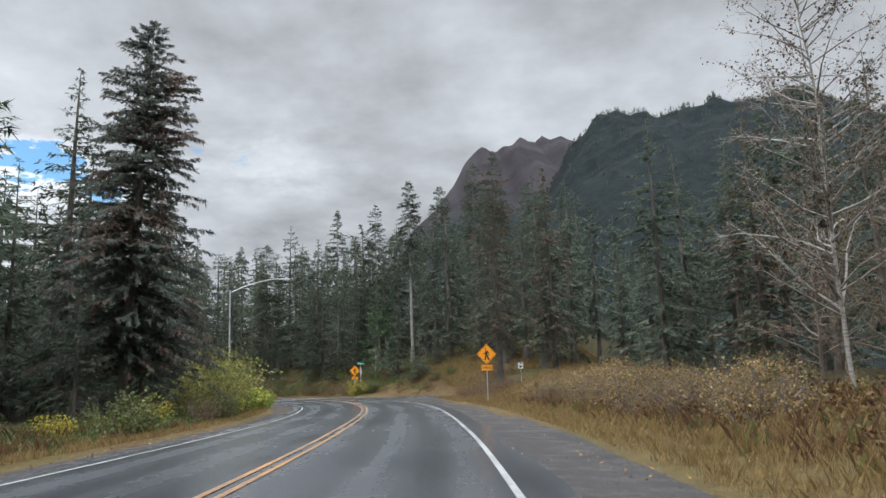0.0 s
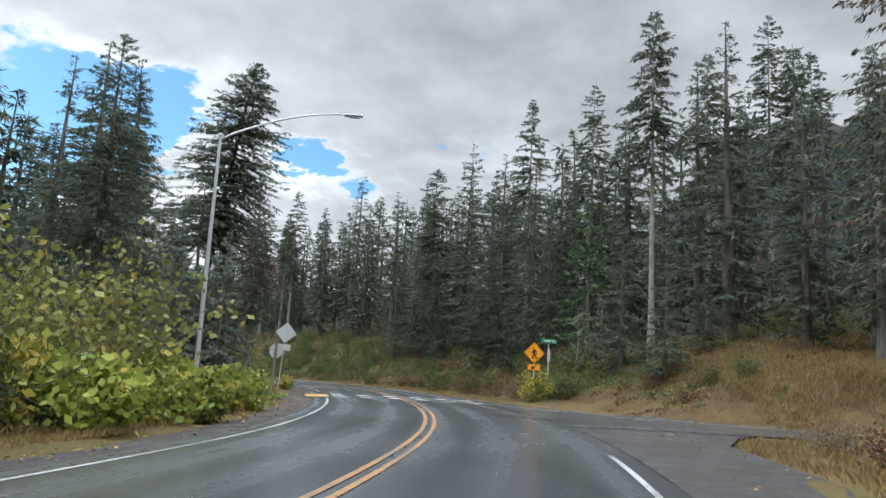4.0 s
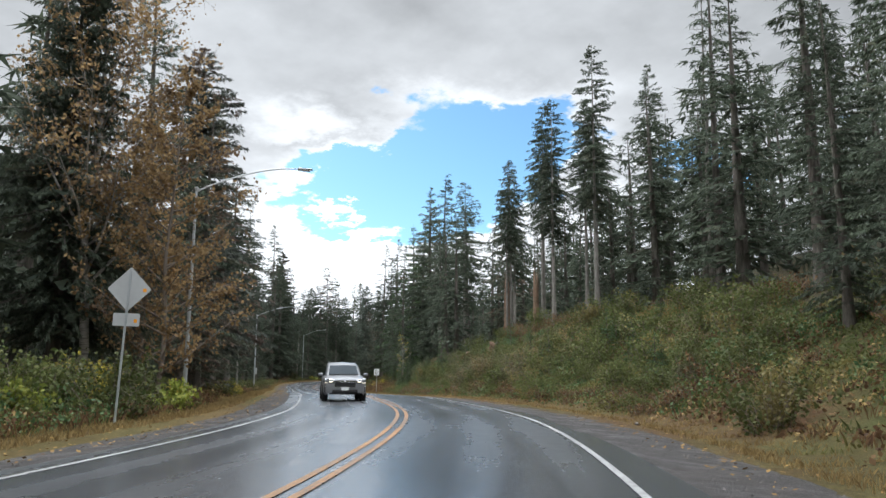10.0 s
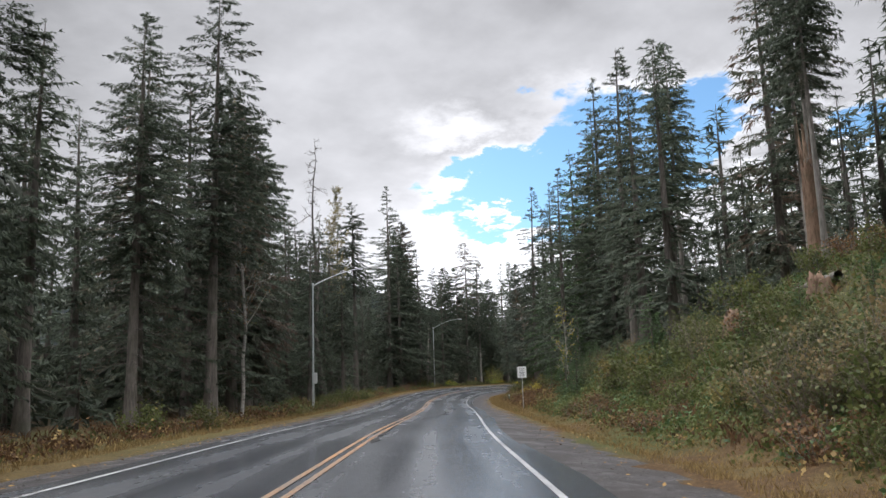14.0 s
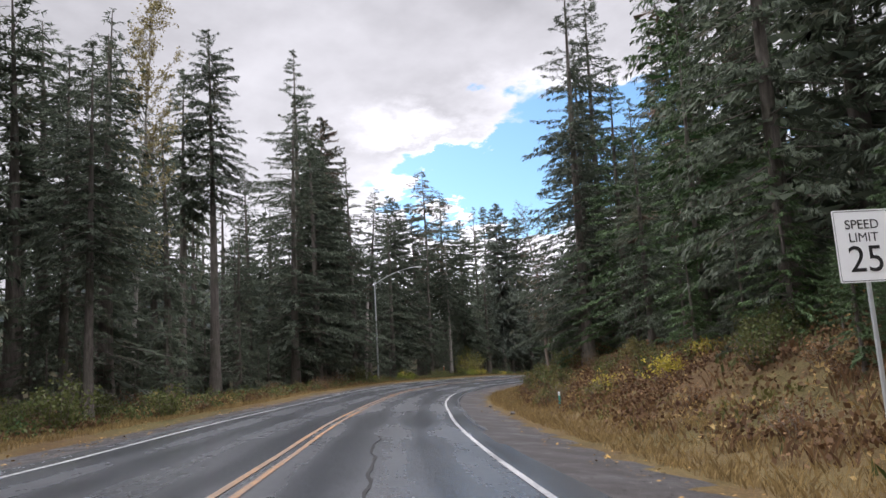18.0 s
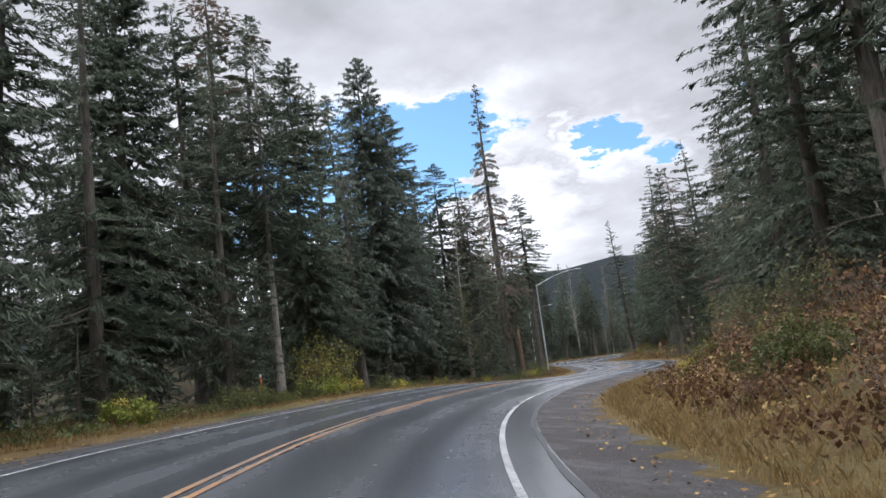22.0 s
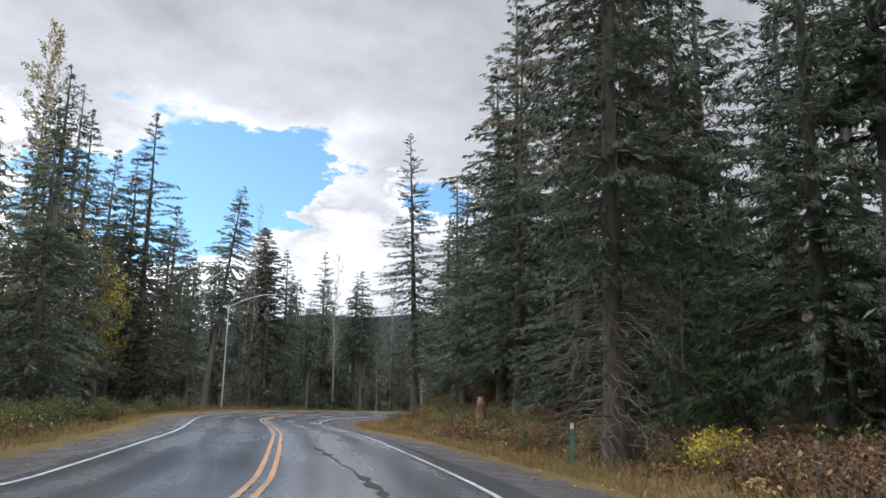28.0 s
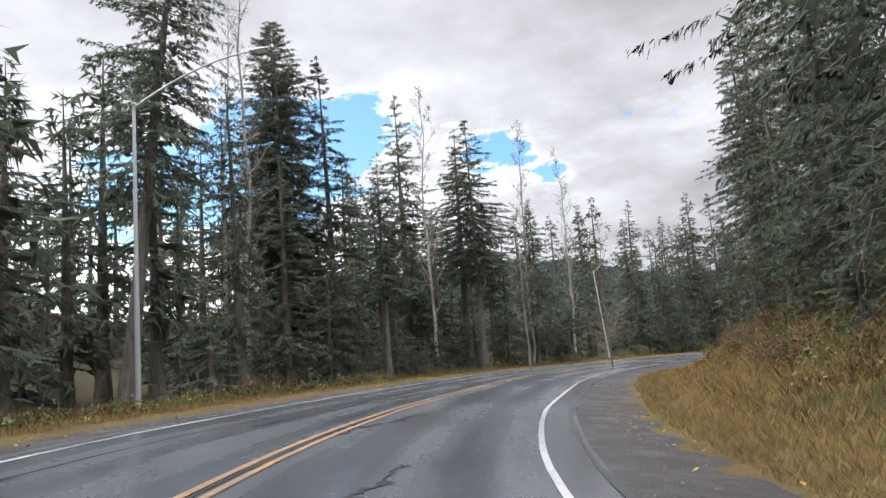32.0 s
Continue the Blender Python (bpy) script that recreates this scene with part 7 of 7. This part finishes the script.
for x, y, a, ln in ((2.4, 102.8, 60, 5), (6, 104.4, 100, 4), (-76, 153.5, 50, 6), (-80, 155, 20, 4.5)):
    z = float(ground_z(np.array([x]), np.array([y]))[0])
    p = np.array([[0, -ln / 2, 0.12], [0.1, 0, 0.18], [0, ln / 2, 0.1]])
    v, f = tube(p, (0.16, 0.14, 0.09), 8)
    me = quick_mesh("fallen_log", v, f, True)
    me.materials.append(BARK_PALE)
    ob = tagged(new("fallen_log", me), "grey fallen log lying in the undergrowth", "log")
    ob.matrix_basis = pose(x, y, z, 0, 0, a)

lean_z = float(ground_z(np.array([-174.6]), np.array([192.4]))[0])
v, f = tube([(0, 0, -0.3), (-1.3, 0.95, 3.0), (-3.1, 2.2, 7.2), (-4.9, 3.5, 11.3)], (0.26, 0.22, 0.18, 0.13), 10)
me = quick_mesh("leaning_trunk", v, f, True)
me.materials.append(BARK_PALE)
ob = tagged(new("leaning_trunk", me), "pale leaning tree trunk, bare and broken at the top", "trunk")
ob.matrix_basis = pose(-174.6, 192.4, lean_z)

# stones at the shoulder's edge
r = np.random.RandomState(51)
ROCK = make_plain("grey_stone", (0.11, 0.10, 0.092), 0.85, 0, 0.4, 9)
for n_ in range(34):
    t, left = r.uniform(-0.5, 35), r.uniform() < 0.3
    x, y, z = at(t, r.uniform(7.6, 9.2) if left else r.uniform(-5.0, -3.4))
    bm = bmesh.new()
    bmesh.ops.create_icosphere(bm, subdivisions=2, radius=r.uniform(0.05, 0.12))
    for vert in bm.verts:
        vert.co *= 1 + 0.35 * noise.noise(vert.co * 9 + Vector((n_, 0, 0)))
        vert.co.z *= 0.6
    me = bpy.data.meshes.new("stone")
    bm.to_mesh(me)
    bm.free()
    me.materials.append(ROCK)
    ob = tagged(new("stone", me), "rough grey stone at the edge of the gravel", "stone", "stones on the shoulders")
    ob.location = (x, y, max(float(ground_z(np.array([x]), np.array([y]))[0]) + 0.03, z - 0.10))


# ---- the oncoming car ----
def make_paint_car(name, col):
    k = Mat(name, 0.36, 0.35)
    k.colour(k.mix(k.noise(900, 2), tuple(c * 0.85 for c in col), col))
    k.b.inputs["Coat Weight"].default_value, k.b.inputs["Coat Roughness"].default_value = 0.35, 0.12
    return k.m


CAR = make_paint_car("silver_car_paint", (0.23, 0.235, 0.245))
PLASTIC = make_plain("black_car_plastic", (0.018, 0.018, 0.019), 0.55)
CHROME = make_plain("chrome_trim", (0.75, 0.76, 0.78), 0.18, 1.0, 0.03)
RUBBER = make_plain("tyre_rubber", (0.014, 0.014, 0.014), 0.8)
RIM = make_plain("alloy_rim", (0.42, 0.43, 0.45), 0.35, 0.9)
WINDOW = Mat("car_glass", 0.10, 0.0, 0.06).colour((0.030, 0.040, 0.048)).m
HEADLAMP = Mat("headlamp_glass", 0.06).colour((0.10, 0.105, 0.11)).m
GLOW = Mat("daytime_light", 0.3).colour((0.9, 0.88, 0.8)).m
GLOW.node_tree.nodes["Principled BSDF"].inputs["Emission Color"].default_value = (1, 0.86, 0.62, 1)
GLOW.node_tree.nodes["Principled BSDF"].inputs["Emission Strength"].default_value = 1.1


def grid_bm(rows_, close=False):
    bm = bmesh.new()
    vs = [[bm.verts.new(p) for p in row] for row in rows_]
    for a, b in zip(vs, vs[1:]):
        for i in range(len(a) - (0 if close else 1)):
            j = (i + 1) % len(a)
            bm.faces.new((a[i], a[j], b[j], b[i]))
    return bm


def smooth_part(ob):
    for p in ob.data.polygons:
        p.use_smooth = True
    return ob


def make_car(t, off):
    x, y, z = at(t, off)
    car = thing("car", "silver grey compact SUV with lit headlamps in the opposite lane", "car", m=pose(x, y, z + 0.02, 0, 0, heading(t) + 180) @ Matrix.Scale(1.07, 4))
    # front of the car is +y; stations from nose to tail: y, half width, sill, shoulder, hood or belt height
    st = [(2.30, 0.76, 0.36, 0.68, 0.89), (2.24, 0.85, 0.30, 0.74, 0.955), (2.00, 0.90, 0.26, 0.80, 1.01), (1.5, 0.905, 0.26, 0.82, 1.05), (0.95, 0.91, 0.26, 0.88, 1.10), (0.3, 0.91, 0.26, 0.92, 1.10), (-0.6, 0.91, 0.26, 0.94, 1.10),
          (-1.4, 0.905, 0.26, 0.96, 1.10), (-1.95, 0.88, 0.30, 0.96, 1.10), (-2.22, 0.82, 0.36, 0.92, 1.08), (-2.30, 0.76, 0.42, 0.80, 1.02)]
    rows_ = []
    for yy, w, z0, z1, z2 in st:
        half = [(w * 0.9, z0), (w, z0 + 0.12), (w, (z0 + z1) / 2 + 0.05), (w * 0.985, z1), (w * 0.93, z2 - 0.04), (w * 0.72, z2), (0, z2 + 0.025)]
        rows_.append([(a, yy, b) for a, b in half] + [(-a, yy, b) for a, b in half[-2::-1]])
    bm = grid_bm(rows_)
    bm.faces.new([v for v in bm.verts][: len(rows_[0])])
    bm.faces.new([v for v in bm.verts][-len(rows_[0]) :])
    bmesh.ops.recalc_face_normals(bm, faces=bm.faces[:])
    smooth_part(part("body", bm, CAR, car))
    # cabin
    cab = [(1.02, 0.74, 1.09), (0.30, 0.66, 1.55), (-0.1, 0.64, 1.66), (-0.9, 0.64, 1.69), (-1.7, 0.62, 1.64), (-1.98, 0.62, 1.52), (-2.22, 0.70, 1.09)]
    base_w = [0.80, 0.82, 0.83, 0.83, 0.82, 0.80, 0.76]
    rows_ = []
    for (yy, w, zt), bw in zip(cab, base_w):
        rows_.append([(bw, yy, 1.06), (w + 0.03, yy, max(1.07, zt - 0.10)), (w - 0.05, yy, max(1.08, zt - 0.02)), (0, yy, max(1.085, zt + 0.01)), (-w + 0.05, yy, max(1.08, zt - 0.02)), (-w - 0.03, yy, max(1.07, zt - 0.10)), (-bw, yy, 1.06)])
    bm = grid_bm(rows_)
    bmesh.ops.recalc_face_normals(bm, faces=bm.faces[:])
    smooth_part(part("cabin", bm, CAR, car))
    part("windscreen", grid_bm([[(0.66, 0.97, 1.145), (0, 1.0, 1.155), (-0.66, 0.97, 1.145)], [(0.585, 0.36, 1.53), (0, 0.38, 1.555), (-0.585, 0.36, 1.53)]]), WINDOW, car)
    for s in (1, -1):
        part("front_window", grid_bm([[(s * 0.825, 0.62, 1.10), (s * 0.84, -0.42, 1.11)], [(s * 0.725, 0.22, 1.46), (s * 0.70, -0.42, 1.58)]]), WINDOW, car)
        part("rear_window", grid_bm([[(s * 0.84, -0.50, 1.11), (s * 0.83, -1.75, 1.14)], [(s * 0.70, -0.50, 1.58), (s * 0.685, -1.6, 1.52)]]), WINDOW, car)
        mir = part("mirror", box_bm(0.20, 0.11, 0.14, (s * 1.0, 0.70, 1.13), 0.04), CAR, car)
        part("mirror_stalk", box_bm(0.10, 0.06, 0.04, (s * 0.88, 0.70, 1.08), 0.01), PLASTIC, mir)
        v, f = tube([(s * 0.60, -0.25, 1.64), (s * 0.61, -0.4, 1.705), (s * 0.61, -1.5, 1.70), (s * 0.60, -1.65, 1.62)], (0.018,) * 4, 6)
        part("roof_rail", quick_mesh("roof_rail", v, f, True), CHROME, car)
        hl = part("headlamp", grid_bm([[(s * 0.45, 2.322, 0.765), (s * 0.66, 2.316, 0.745), (s * 0.84, 2.262, 0.755), (s * 0.905, 2.12, 0.80)], [(s * 0.46, 2.321, 0.835), (s * 0.67, 2.310, 0.85), (s * 0.86, 2.235, 0.875), (s * 0.915, 2.06, 0.93)], [(s * 0.47, 2.318, 0.885), (s * 0.68, 2.296, 0.92), (s * 0.86, 2.19, 0.955), (s * 0.91, 1.98, 0.985)]]), HEADLAMP, car)
        part("light_unit", box_bm(0.15, 0.03, 0.045, (s * 0.60, 2.318, 0.825), 0.012), GLOW, hl)
        part("light_strip", grid_bm([[(s * 0.72, 2.318, 0.768), (s * 0.85, 2.270, 0.778)], [(s * 0.72, 2.317, 0.785), (s * 0.86, 2.262, 0.80)]]), GLOW, hl)
        part("lamp_brow", grid_bm([[(s * 0.46, 2.324, 0.885), (s * 0.68, 2.302, 0.92), (s * 0.86, 2.196, 0.955)], [(s * 0.46, 2.316, 0.905), (s * 0.68, 2.290, 0.94), (s * 0.86, 2.180, 0.972)]]), CHROME, hl)
        # black strip on the bonnet stands in for the shading along a crease
        part("bonnet_crease", grid_bm([[(s * 0.50, 2.20, 0.962), (s * 0.44, 1.5, 1.066), (s * 0.40, 1.05, 1.118)], [(s * 0.53, 2.20, 0.962), (s * 0.47, 1.5, 1.064), (s * 0.43, 1.05, 1.116)]]), PLASTIC, car)
        part("bumper_corner", box_bm(0.30, 0.06, 0.24, (s * 0.72, 2.225, 0.50), 0.04), PLASTIC, car)
        part("corner_trim", box_bm(0.26, 0.02, 0.022, (s * 0.72, 2.262, 0.60), 0.008), CHROME, car)
        part("fog_lamp_bezel", box_bm(0.24, 0.05, 0.16, (s * 0.70, 2.22, 0.50), 0.03), PLASTIC, car)
        part("fog_lamp_trim", box_bm(0.22, 0.02, 0.02, (s * 0.70, 2.25, 0.55), 0.006), CHROME, car)
        part("door_seam", box_bm(0.006, 0.012, 0.72, (s * 0.912, -0.46, 0.72)), PLASTIC, car)
        part("door_handle", box_bm(0.03, 0.18, 0.03, (s * 0.92, -0.25, 0.96), 0.01), CAR, car)
        part("sill_cladding", box_bm(0.06, 2.0, 0.16, (s * 0.89, 0.0, 0.32), 0.03), PLASTIC, car)
    part("bonnet_seam", box_bm(1.3, 0.015, 0.01, (0, 0.98, 1.128)), PLASTIC, car)
    gr = part("grille", box_bm(0.86, 0.05, 0.25, (0, 2.300, 0.745), 0.03), PLASTIC, car)
    for k in range(4):
        part("grille_slat", box_bm(0.74, 0.02, 0.012, (0, 2.330, 0.67 + 0.045 * k), 0.004), CHROME if k == 3 else PLASTIC, gr)
    part("grille_frame", bars_bm([(-0.42, 0.615, 0.42, 0.615, 0.022), (-0.42, 0.615, -0.46, 0.86, 0.022), (0.42, 0.615, 0.46, 0.86, 0.022), (-0.46, 0.86, 0.46, 0.86, 0.045)], 2.325, 0.02), CHROME, gr)
    part("badge", box_bm(0.15, 0.02, 0.08, (0, 2.342, 0.825), 0.03), CHROME, gr)
    part("lower_intake", box_bm(1.10, 0.06, 0.16, (0, 2.292, 0.43), 0.04), PLASTIC, car)
    part("skid_plate", box_bm(1.3, 0.10, 0.06, (0, 2.20, 0.33), 0.02), PLASTIC, car)
    part("number_plate", box_bm(0.31, 0.012, 0.155, (0, 2.325, 0.545), 0.004), SIGN_WHITE, car, "blank pale number plate")
    for s in (1, -1):
        for yy in (1.42, -1.36):
            a = np.linspace(0, 2 * np.pi, 29)[:-1]
            prof = [(0.0, 0.22), (-0.02, 0.33), (0.02, 0.355), (0.18, 0.355), (0.22, 0.33), (0.20, 0.22)]
            bm = grid_bm([[(s * (0.72 + px), yy + pr * math.cos(q), 0.335 + pr * math.sin(q)) for q in a] for px, pr in prof], True)
            wheel = smooth_part(part("wheel", bm, RUBBER, car))
            bm = bmesh.new()
            for k in range(5):
                q = k * 1.2566
                bmesh.ops.create_cube(bm, size=1, matrix=Matrix.Translation((s * 0.90, yy + 0.12 * math.cos(q), 0.335 + 0.12 * math.sin(q))) @ Matrix.Rotation(q, 4, "X") @ Matrix.Diagonal((0.03, 0.22, 0.06, 1)))
            part("rim_spokes", bm, RIM, wheel)
            part("brake_disc", grid_bm([[(s * 0.84, yy + pr * math.cos(q), 0.335 + pr * math.sin(q)) for q in a] for pr in (0.22, 0.01)], True), PLASTIC, wheel)
            arch = grid_bm([[(s * 0.915, yy + pr * math.cos(q), 0.335 + pr * math.sin(q)) for q in np.linspace(-0.1, math.pi + 0.1, 15)] for pr in (0.37, 0.44)])
            part("wheel_arch", arch, PLASTIC, car)
    return car


make_car(13.34, 4.35)
